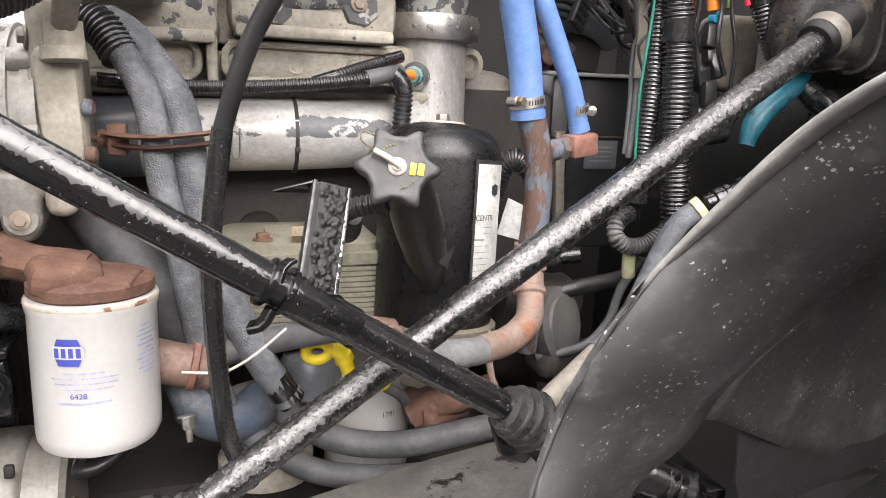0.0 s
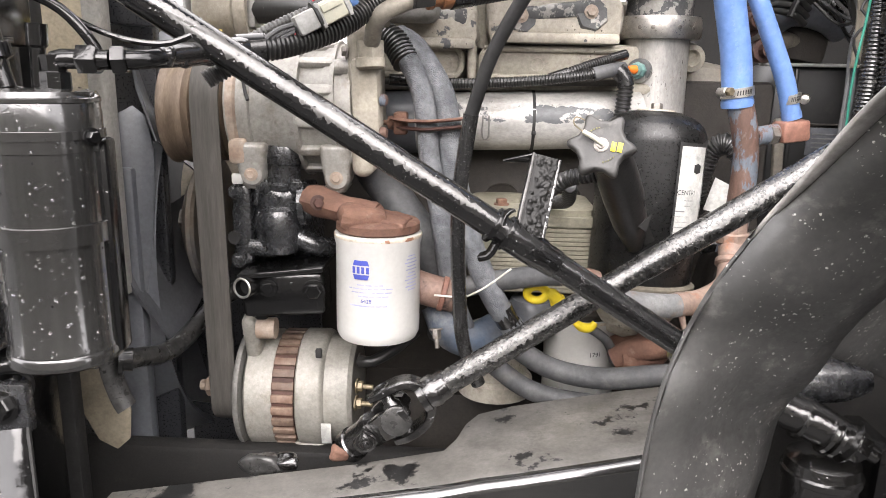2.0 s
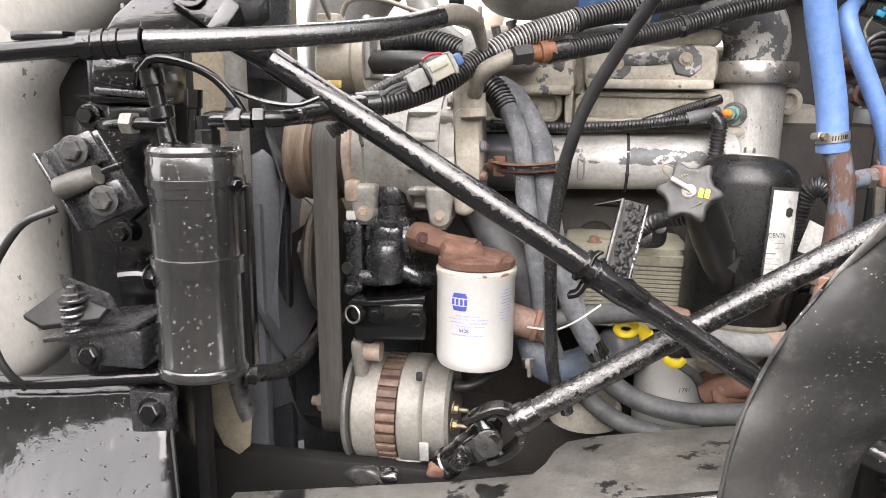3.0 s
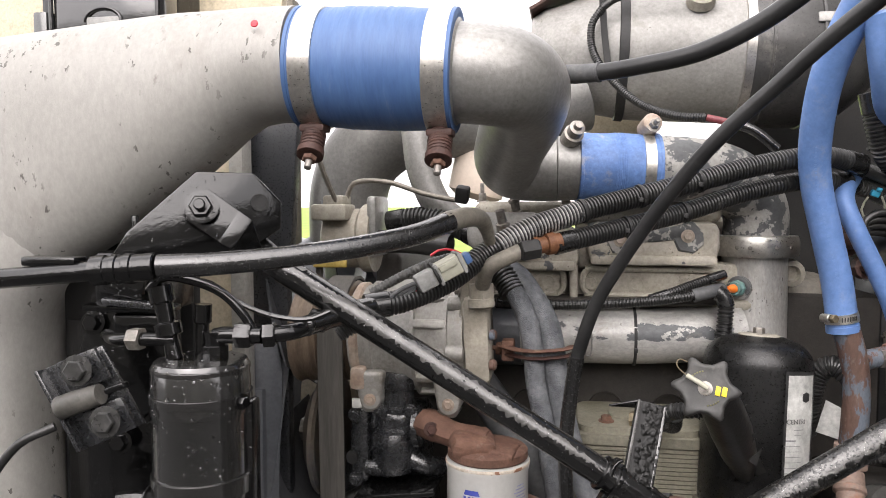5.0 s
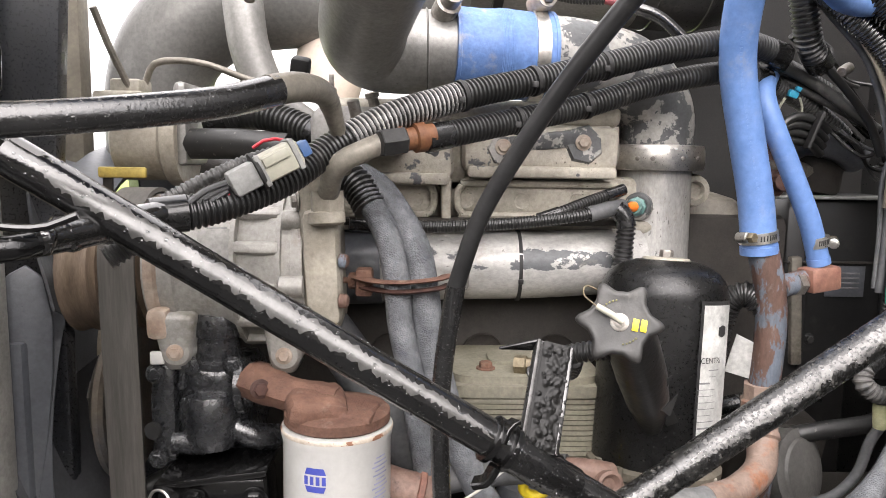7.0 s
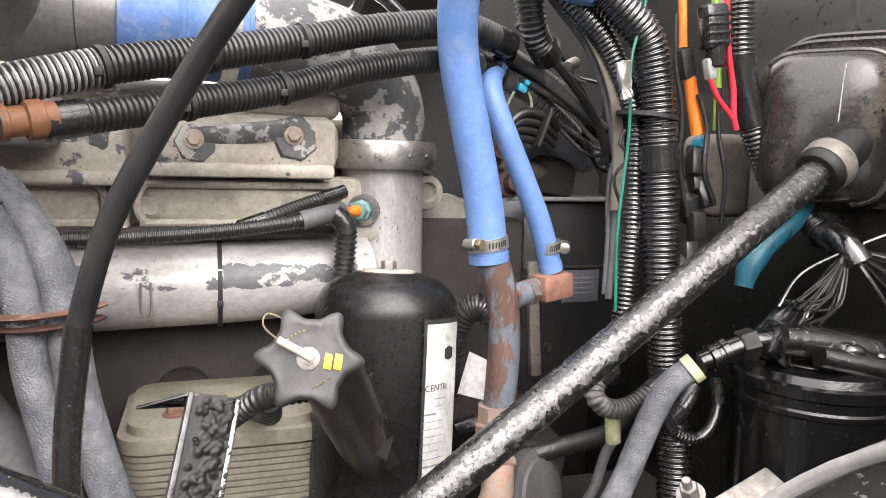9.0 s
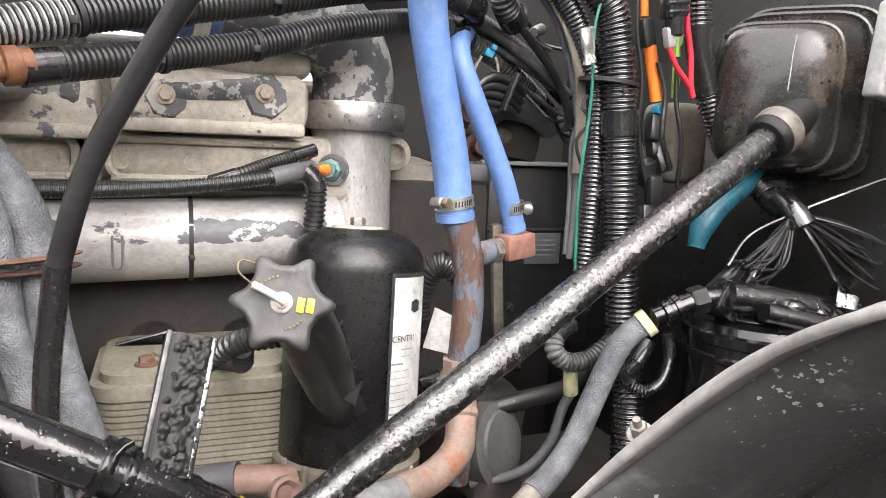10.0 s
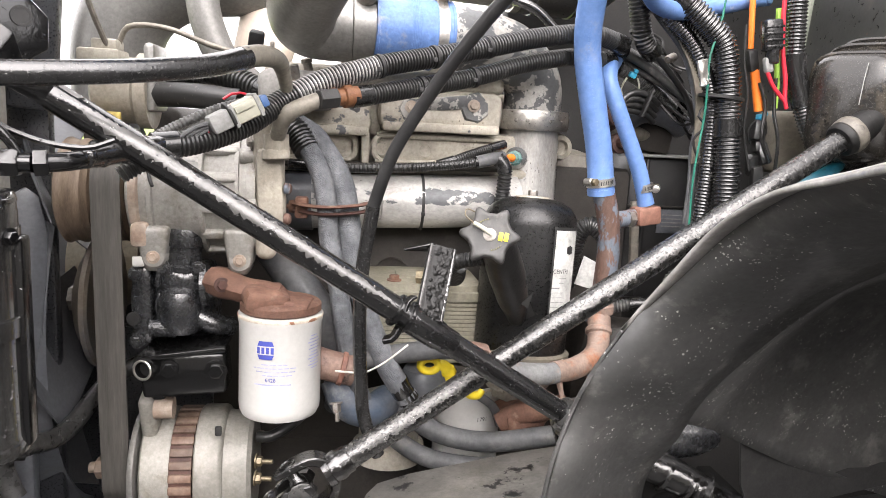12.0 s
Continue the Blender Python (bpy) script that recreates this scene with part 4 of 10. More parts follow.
def riser():
    t = thing("intake_riser", (0.262, 0.86, 1.29), "silver vertical intake pipe with flaked paint and a V-band clamp", "intake pipe")
    part("pipe", lathe((0.262, 0.862, 1.285), (0, 0, 1), [(0, 0.05), (0.02, 0.0445), (0.16, 0.0435), (0.174, 0.0435)], 36), SILVER_CLEAN, t)
    part("clamp", lathe((0.262, 0.862, 1.453), (0, 0, 1), [(0, 0.044), (0.001, 0.0555), (0.006, 0.0575), (0.022, 0.0575), (0.029, 0.0555), (0.03, 0.044)], 40), STEEL, t, "bright V-band clamp")
    for a in (-2.2, -1.9, -1.3, -0.9):
        part("spot_weld", lathe((0.262 + 0.0572 * math.cos(a), 0.862 + 0.0572 * math.sin(a), 1.467), (math.cos(a), math.sin(a), 0), [(0, 0.003), (0.0008, 0.0025), (0.0012, 0.001)], 10), BOLT, t)
    part("elbow", sweep([(0.262, 0.862, 1.478), (0.262, 0.862, 1.51), (0.25, 0.855, 1.537), (0.215, 0.83, 1.562), (0.16, 0.80, 1.571), (0.10, 0.780, 1.573)], 0.0435, 28, 0.008), SILVER_WORN, t, "elbow with most of its paint flaked off")
    part("sensor_boss", lathe((0.236, 0.828, 1.412), (-0.45, -0.9, 0), [(-0.012, 0.017), (0.008, 0.016), (0.011, 0.013)], 24), SILVER_WORN, t)
    s = part("sensor", lathe((0.231, 0.817, 1.412), (-0.45, -0.9, 0.05), [(0, 0.011), (0.008, 0.011), (0.010, 0.0085), (0.018, 0.0085)], 8), SENSOR, t, "pale teal sensor body", angle=20)
    part("plug", lathe((0.2225, 0.80, 1.413), (-0.75, -0.65, 0.05), [(0, 0.006), (0.005, 0.006), (0.007, 0.0045), (0.014, 0.0035)], 10), ORANGE, s, "orange plug")
    return t


riser()


def charge_pipes():
    t = thing("charge_air_elbow", (-0.03, 0.6, 1.5), "grey aluminium charge-air pipe bent in two tight turns", "charge-air pipe")
    part("bend", sweep([(-0.135, 0.455, 1.649), (-0.103, 0.455, 1.647), (-0.073, 0.455, 1.644), (-0.052, 0.470, 1.642), (-0.041, 0.520, 1.638), (-0.046, 0.590, 1.625), (-0.063, 0.670, 1.605), (-0.074, 0.725, 1.587), (-0.067, 0.757, 1.576), (-0.039, 0.768, 1.573), (0.008, 0.770, 1.574), (0.045, 0.775, 1.575)],
                       [0.046, 0.046, 0.046, 0.046, 0.0455, 0.045, 0.0445, 0.044, 0.0435, 0.043, 0.043, 0.043], 36, 0.006), PIPE, t)
    part("bead", lathe((-0.1, 0.455, 1.647), (-1, 0, 0.06), [(-0.004, 0.046), (-0.002, 0.049), (0.002, 0.049), (0.004, 0.046)], 36), PIPE, t)
    part("seam", lathe((-0.012, 0.769, 1.574), (1, 0.04, 0.02), [(-0.001, 0.043), (0, 0.0445), (0.001, 0.043)], 30), PIPE, t)
    part("fitting", join(lathe((0.004, 0.745, 1.608), (0.25, -0.75, 0.35), [(0, 0.013), (0.02, 0.013), (0.021, 0.010), (0.034, 0.010), (0.035, 0.006), (0.042, 0.005)], 14)), BOLT, t, "small hex plug")
    return t


charge_pipes()


def sleeve(name, a, b, r, material, label, clamp_at, rusty):
    t = thing(name, tuple(Vector(a).lerp(Vector(b), 0.5) - Vector((0, 0, r))), label, "hose sleeve")
    A, B = Vector(a), Vector(b)
    d = (B - A).normalized()
    L = (B - A).length
    prof = [(0, r * 0.93), (0.0008, r), (0.006, r * 1.0), (0.03, r * 0.985), (0.045, r * 1.0)]
    k = 30
    for i in range(1, k):
        prof.append((0.045 + (L - 0.09) * i / k, r * (1.008 + 0.004 * math.sin(i * 2.1) + 0.003 * math.sin(i * 4.9))))
    prof += [(L - 0.045, r), (L - 0.03, r * 0.985), (L - 0.006, r), (L - 0.0008, r), (L, r * 0.93)]
    part("hose", lathe(A, d, prof, 48), material, t)
    for s0 in (0.0, L - 0.0045):
        part("cuff", lathe(A + d * s0, d, [(0, r * 0.985), (0.0005, r * 1.012), (0.004, r * 1.012), (0.0045, r * 0.985)], 48), material, t)
    return t, A, d


SL1, s_a, s_d = sleeve("charge_air_sleeve", (-0.249, 0.455, 1.656), (-0.098, 0.455, 1.648), 0.0562, BLUE, "blue silicone charge-air sleeve held by two steel clamps", None, True)


def tbolt_clamp(c, d, r, width, spring):
    t = thing("t_bolt_clamp", tuple(Vector(c) - Vector((0, 0, r))), "bright steel T-bolt clamp with a rusty spring bolt" if spring else "bright steel band clamp with a dull bolt", "hose clamp", "T-bolt clamps")
    part("band", lathe(Vector(c) - Vector(d) * width / 2, d, [(0, r), (0.0003, r + 0.0016), (width - 0.0003, r + 0.0016), (width, r)], 48), STEEL, t)
    if spring:
        o = Vector(c) + Vector((0, -0.012, -r - 0.001))
        part("bridge", box(tuple(o + Vector((0, -0.002, -0.002))), (width * 1.15, 0.022, 0.007), 0.002), RUST_DARK, t)
        ax = Vector((0.02, -0.55, -0.83)).normalized()
        part("trunnion", lathe(o + ax * 0.002, ax, [(0, 0.0105), (0.006, 0.0105), (0.007, 0.009)], 18), RUST_DARK, t)
        coil = []
        a_, u, v = basis(ax)
        for i in range(6 * 10 + 1):
            an = 2 * math.pi * i / 10
            coil.append(o + ax * (0.008 + 0.02 * i / 60) + (u * math.cos(an) + v * math.sin(an)) * 0.0098)
        part("spring", sweep(coil, 0.0019, 6, 0.004), RUST_DARK, t)
        part("spring_core", lathe(o, ax, [(0.006, 0.0085), (0.028, 0.0085)], 16), RUST_DARK, t)
        part("cap", lathe(o, ax, [(0.028, 0.0125), (0.034, 0.0125), (0.0345, 0.011), (0.034, 0.009)], 20), RUST_DARK, t)
        part("nut", hexbolt(o + ax * 0.034, ax, 0.0068, 0.006, washer=False), RUST, t)
        part("stud", lathe(o, ax, [(0.036, 0.0035), (0.048, 0.0035), (0.049, 0.002)], 10), BOLT, t)
    else:
        o = Vector(c) + Vector((0.004, -0.018, r + 0.004))
        part("trunnion", lathe(o + Vector((-0.003, 0.014, 0)), (0.25, -0.9, 0.3), [(0, 0.010), (0.002, 0.0125), (0.026, 0.0125), (0.028, 0.010)], 18), RUSTCAST, t, "rust-stained trunnion")
        part("bolt", hexbolt(o + Vector((0.004, -0.011, 0.004)), (0.25, -0.9, 0.3), 0.0068, 0.008, stud=0.008), BOLT, t)
    return t


tbolt_clamp(tuple(s_a + s_d * 0.017), s_d, 0.0557, 0.021, True)
tbolt_clamp(tuple(s_a + s_d * 0.137), s_d, 0.0557, 0.021, True)
SL2, s2a, s2d = sleeve("worn_charge_air_sleeve", (0.014, 0.770, 1.574), (0.118, 0.782, 1.572), 0.0465, BLUE_WORN, "worn blue silicone sleeve with the colour rubbed off in patches", None, False)
tbolt_clamp(tuple(s2a + s2d * 0.088), s2d, 0.0462, 0.014, False)


def cooler_tank():
    t = thing("intercooler_tank", (-0.5, 0.43, 1.15), "large light grey cast aluminium intercooler tank, scuffed and wet", "intercooler tank")

    def oval(x, y0, y1, z0, z1, k=2.4, n=44):
        out = []
        for i in range(n):
            a = 2 * math.pi * i / n
            c, s = math.cos(a), math.sin(a)
            m = (abs(c) ** k + abs(s) ** k) ** (-1 / k)
            out.append((x, (y0 + y1) / 2 + (y1 - y0) / 2 * c * m, (z0 + z1) / 2 + (z1 - z0) / 2 * s * m))
        return out
    rings = []
    for x, z0, z1, y0, y1, k in ((-0.25, 1.604, 1.713, 0.4005, 0.5095, 2), (-0.272, 1.604, 1.713, 0.4005, 0.5095, 2), (-0.29, 1.601, 1.713, 0.400, 0.509, 2.02), (-0.31, 1.588, 1.712, 0.398, 0.509, 2.05), (-0.335, 1.566, 1.711, 0.396, 0.509, 2.1), (-0.365, 1.542, 1.710, 0.393, 0.509, 2.2), (-0.40, 1.518, 1.707, 0.391, 0.51, 2.4), (-0.44, 1.491, 1.704, 0.39, 0.515, 2.6), (-0.48, 1.468, 1.700, 0.388, 0.52, 2.8), (-0.53, 1.44, 1.696, 0.387, 0.53, 3), (-0.60, 1.42, 1.69, 0.387, 0.54, 3.2), (-0.70, 1.42, 1.67, 0.40, 0.53, 3)):
        rings.append(oval(x, y0, y1, z0, z1, k))
    part("neck", loft(rings), TANK, t, angle=60)

    def flat_oval(z, x0, x1, y0, y1, k=2.6, n=44):
        out = []
        for i in range(n):
            a = 2 * math.pi * i / n
            c, s = math.cos(a), math.sin(a)
            m = (abs(c) ** k + abs(s) ** k) ** (-1 / k)
            out.append(((x0 + x1) / 2 + (x1 - x0) / 2 * c * m, (y0 + y1) / 2 + (y1 - y0) / 2 * s * m, z))
        return out
    rings = []
    for z, x0, x1, y0, y1 in ((1.56, -0.68, -0.470, 0.3875, 0.53), (1.50, -0.675, -0.474, 0.387, 0.525), (1.467, -0.668, -0.488, 0.387, 0.522), (1.44, -0.66, -0.508, 0.387, 0.52), (1.41, -0.652, -0.524, 0.388, 0.517), (1.37, -0.643, -0.529, 0.388, 0.514), (1.30, -0.632, -0.530, 0.39, 0.505), (1.24, -0.622, -0.525, 0.393, 0.495), (1.19, -0.614, -0.522, 0.398, 0.49), (1.155, -0.608, -0.524, 0.402, 0.485), (1.135, -0.604, -0.538, 0.408, 0.475), (1.118, -0.597, -0.562, 0.42, 0.465), (1.113, -0.59, -0.572, 0.43, 0.455)):
        rings.append(flat_oval(z, x0, x1, y0, y1))
    part("limb", loft(rings), TANK, t, angle=60)
    part("red_spot", lathe((-0.272, 0.3985, 1.685), (0.1, -1, 0.2), [(0, 0.0035), (0.0006, 0.003), (0.0008, 0.001)], 12), RED, t, "dab of red paint")
    return t


cooler_tank()


# ---- oil side: centrifuge, filler, cooler, filters ----
def centrifuge():
    t = thing("centrifugal_filter", (0.224, 0.706, 1.14), "black centrifugal oil filter canister with a worn white label", "oil filter")
    o, top = Vector((0.2265, 0.706, 1.145)), Vector((0.2365, 0.7245, 1.361))
    ax = (top - o).normalized()
    L = (top - o).length
    part("body", lathe(o, ax, [(0, 0.061), (0.005, 0.0630), (0.12, 0.0632), (L - 0.034, 0.0634), (L - 0.028, 0.0631), (L - 0.021, 0.0616), (L - 0.014, 0.0580), (L - 0.008, 0.0525), (L - 0.003, 0.0450), (L - 0.0005, 0.0380), (L + 0.001, 0.0330), (L + 0.0025, 0.0300), (L + 0.004, 0.012)], 48), CANBLACK, t)
    part("top_plate", lathe(o + ax * (L + 0.003), ax, [(0, 0.024), (0.002, 0.023), (0.0025, 0.012)], 28), BEIGE, t)
    bolt(tuple(o + ax * (L + 0.004)), ax, 0.007, t, 0.009)
    part("base_flange", lathe(o + ax * 0.004, ax, [(0, 0.0632), (0.001, 0.0680), (0.009, 0.0685), (0.012, 0.0640)], 40), OLDTAN, t, "chipped tan base flange")
    for a in (-2.75, -2.35, -1.9):
        part("flange_tab", box(tuple(o + Vector((math.cos(a) * 0.0685, math.sin(a) * 0.0685, 0.014))), (0.006, 0.006, 0.022), 0.0015, (0, 8, 20)), OLDTAN, t)
    part("base", lathe(o - ax * 0.012, ax, [(-0.03, 0.040), (0.0, 0.060), (0.012, 0.0625), (0.018, 0.0595)], 40), BEIGE, t)
    for a in (-2.5, -1.6, -0.8):
        part("lug", box(tuple(o + Vector((math.cos(a) * 0.062, math.sin(a) * 0.062, 0.0))), (0.014, 0.014, 0.03), 0.004), BEIGE, t)

    def on_can(angle, h, out=0.0008):
        """Pose on the can's side: x along the girth, y up, z out."""
        d = Vector((math.sin(angle), -math.cos(angle), 0))
        d = (d - ax * d.dot(ax)).normalized()
        p = o + ax * h + d * (0.0630 + out)
        r = Matrix((( -ax.cross(d)).normalized() * -1, ax, d)).transposed().to_4x4()
        return Matrix.Translation(p) @ r
    lab = 0.60
    print_bar(0.046, 0.134, on_can(lab, 0.118, 0.0022), INK_BLACK, t, 0.0652, "label_border")
    print_bar(0.041, 0.126, on_can(lab, 0.118, 0.0030), LABEL, t, 0.0660, "label")
    lettering("CENTRI", 0.0078, on_can(lab - 0.12, 0.128, 0.0036), INK_BLACK, t, 0.0666)
    print_bar(0.03, 0.022, on_can(lab + 0.08, 0.156, 0.0036), INK_BLACK, t, 0.0666, "emblem", [(-0.006, -0.004), (0.0, -0.006), (0.006, -0.004), (0.006, 0.004), (0.0, 0.006), (-0.006, 0.004)])
    for i, (w, h, da) in enumerate(((0.014, 0.0016, 0.1), (0.010, 0.001, 0.08), (0.013, 0.0028, -0.06), (0.022, 0.001, -0.02), (0.02, 0.001, -0.03), (0.023, 0.001, 0), (0.024, 0.001, 0), (0.018, 0.001, -0.04), (0.022, 0.0014, 0), (0.02, 0.003, 0))):
        print_bar(w, h * 0.6, on_can(lab + da - 0.16, 0.119 - i * 0.0062, 0.0036), INK_GREY, t, 0.0666)
    return t


CANBLACK = surface("satin_black_can", (0.005, 0.005, 0.005), (0.010, 0.010, 0.010), 0.3, grain=12, dirt=(0.07, 0.067, 0.06), dirt_at=0.68, dirt_scale=24, bump=0.2, wet=0.45, speck=(0.16, 0.15, 0.13), speck_scale=280, speck_size=0.14)
centrifuge()


NECK = surface("scuffed_black_neck", (0.006, 0.006, 0.0062), (0.013, 0.0128, 0.0125), 0.34, grain=35, bump=0.6, fine=200, dirt=(0.09, 0.083, 0.072), dirt_at=0.7, dirt_scale=26, wet=0.6)


def filler():
    t = thing("oil_filler", (0.19, 0.63, 1.2), "black oil filler neck with a star-shaped cap and lanyard", "oil filler")
    c = Vector((0.144, 0.552, 1.336))
    ax = Vector((-0.22, -0.93, 0.30)).normalized()
    part("neck", sweep([(0.207, 0.652, 1.213), (0.199, 0.637, 1.236), (0.183, 0.613, 1.275), (0.163, 0.583, 1.315), (0.149, 0.562, 1.332)], [0.010, 0.0195, 0.0225, 0.0222, 0.020], 28, 0.006), NECK, t)
    part("gusset", plate([(0.190, 0.615, 1.292), (0.226, 0.632, 1.225), (0.218, 0.64, 1.217), (0.188, 0.625, 1.262)], 0.003, (0.5, -0.8, 0.2), 0.0008), MATTE, t)
    for x, z, s in ((0.196, 1.300, 0.010), (0.201, 1.284, 0.012), (0.206, 1.268, 0.011), (0.212, 1.246, 0.016)):
        part("moulding_fin", plate([(x - 0.012, 0.606, z), (x, 0.600, z + s), (x - 0.004, 0.606, z - 0.006)], 0.0015, (0.3, -0.9, 0), 0), MATTE, t)
    a, u, v = basis(ax)
    rings = []
    for h, k, star in ((-0.022, 0.66, 0.0), (-0.02, 0.80, 0.6), (-0.012, 0.92, 1), (0.004, 1.0, 1), (0.009, 0.99, 1), (0.0115, 0.94, 0.95), (0.0128, 0.86, 0.85), (0.0122, 0.76, 0.5), (0.012, 0.5, 0.05), (0.0122, 0.2, 0)):
        ring = []
        for i in range(84):
            an = 2 * math.pi * i / 84
            r = 0.0285 * k * (1 + star * (0.165 * math.cos(6 * an + 0.3) + 0.045 * math.cos(12 * an + 0.6)))
            ring.append(c + a * h + (u * math.cos(an) + v * math.sin(an)) * r)
        rings.append(ring)
    cap = part("cap", loft(rings), CAPGREY, t, "grey star-shaped cap with worn yellow print", angle=60)
    p = c + a * 0.0124
    u, v = -u, -v
    part("cap_screw", lathe(p, a, [(0, 0.0042), (0.003, 0.004), (0.0035, 0.0025)], 14), BOLT, cap)
    part("lanyard", sweep([p + a * 0.003 + u * 0.002, p + a * 0.006 - u * 0.008 + v * 0.006, p + a * 0.006 - u * 0.018 + v * 0.011], 0.0026, 10, 0.003), CREAM, cap, "pale lanyard sleeve")
    part("lanyard_wire", sweep([p + a * 0.006 - u * 0.018 + v * 0.011, p - u * 0.028 + v * 0.02, p - a * 0.004 - u * 0.026 + v * 0.028, p - a * 0.01 - u * 0.01 + v * 0.022], 0.0007, 6, 0.003), BRASS, cap)
    part("eyelet", lathe(p - a * 0.0006, a, [(0, 0.0072), (0.0016, 0.0072), (0.002, 0.0060)], 20), BOLT, cap, "steel eyelet under the screw")
    for i in range(2):
        q = p + a * 0.0012 + u * (0.0098 + 0.0062 * i) - v * (0.0015 + 0.0004 * i)
        part("print_bar", plate([q + u * 0.0006 + v * 0.0052, q + u * 0.0052 + v * 0.0042, q + u * 0.0040 - v * 0.0052, q - u * 0.0008 - v * 0.0042], 0.0008, a, 0.0002), YELLOW, cap, "solid yellow printed block")
    for k in range(-2, 3):
        for s in (1, -1):
            an = s * 1.57 + k * 0.16 + 0.5
            q = c + a * 0.0134 + (u * math.cos(an) + v * math.sin(an)) * 0.0172
            part("letter_bar", box(tuple(q), (0.0015, 0.0005, 0.0014), 0.0002, (0, -math.degrees(an) + 90, 0)), LIME, cap)
    part("breather_hose", sweep([(0.09, 0.635, 1.268), (0.108, 0.618, 1.286), (0.121, 0.605, 1.297), (0.15, 0.59, 1.305)], 0.0092, 14, ribs=0.005), LOOM, t)
    return t


CAPGREY = surface("worn_grey_plastic_cap", (0.035, 0.035, 0.034), (0.065, 0.063, 0.06), 0.5, grain=50, dirt=(0.13, 0.125, 0.115), dirt_at=0.6, dirt_scale=40)
filler()


def oil_cooler():
    t = thing("oil_cooler", (0.09, 0.78, 1.15), "dusty olive-grey plate oil cooler with stacked fins", "oil cooler")

    def slab(z, h, grow, x0=0.012, x1=0.18, y0=0.71, y1=0.85, r=0.022):
        x0, x1, y0, y1 = x0 - grow, x1 + grow, y0 - grow, y1 + grow
        pts = []
        for cx, cy, a0 in ((x1 - r, y0 + r, -90), (x1 - r, y1 - r, 0), (x0 + r, y1 - r, 90), (x0 + r, y0 + r, 180)):
            for k in range(6):
                a = radians(a0 + 18 * k)
                pts.append((cx + r * math.cos(a), cy + r * math.sin(a)))
        return loft([[(x, y, z) for x, y in pts], [(x, y, z + h) for x, y in pts]])
    part("core", slab(1.134, 0.088, -0.0025), COOLER, t)
    z = 1.136
    for i in range(15):
        part("fin", slab(z, 0.0043, 0.0), COOLER, t)
        z += 0.0056
    part("lid", join(slab(1.221, 0.012, 0.0015), slab(1.233, 0.008, -0.006)), COOLER, t, angle=35)
    bolt((0.055, 0.745, 1.241), (0, 0, 1), 0.007, t, 0.008, RUST, label="rusty bolt")
    part("fitting", lathe((0.085, 0.735, 1.249), (0.9, -0.3, 0.05), [(0, 0.010), (0.012, 0.010), (0.013, 0.008), (0.025, 0.008)], 6), BRASS, t, "brass fitting", angle=20)
    part("lid_step", slab(1.2405, 0.004, -0.03, 0.03, 0.15, 0.73, 0.84, 0.014), COOLER, t, angle=35)
    part("outlet_hose", sweep([(0.106, 0.728, 1.250), (0.120, 0.70, 1.254), (0.128, 0.66, 1.264), (0.125, 0.625, 1.285)], 0.0085, 14, ribs=0.005), LOOM, t)
    return t


oil_cooler()


def spin_on_filter(name, c, z0, z1, r, label):
    t = thing(name, (c[0], c[1], z0), label, "filter")
    H = z1 - z0
    prof = [(0, r * 0.3), (0.0005, r * 0.72), (0.004, r * 0.93), (0.010, r * 0.99), (0.016, r), (H - 0.012, r), (H - 0.008, r * 1.025), (H - 0.003, r * 1.035), (H, r * 1.02), (H + 0.001, r * 0.95)]
    part("can", lathe((c[0], c[1], z0), (0.0, 0.012, 1), prof, 56), WHITE, t)
    part("rim", lathe((c[0], c[1] + 0.0015, z1 - 0.004), (0, 0.012, 1), [(0, r * 1.036), (0.0015, r * 1.045), (0.0035, r * 1.03), (0.004, r * 0.9)], 56), RUSTY_RIM, t, "rust-stained rim")
    return t


RUSTY_RIM = surface("rust_stained_white", (0.5, 0.42, 0.33), (0.62, 0.56, 0.48), 0.5, wear=(0.25, 0.12, 0.07), wear_at=0.55)
FR = 0.0472
FX, FY = -0.0865, 0.6075
COOL = spin_on_filter("coolant_filter", (FX, FY), 1.108, 1.232, FR, "white spin-on coolant filter with blue print under a rusty head")


def can_pose(cx, cy, r, angle, z):
    return Matrix.Translation((cx + r * math.sin(angle), cy - r * math.cos(angle), z)) @ Matrix.Rotation(angle, 4, "Z") @ Matrix.Rotation(math.pi / 2, 4, "X")


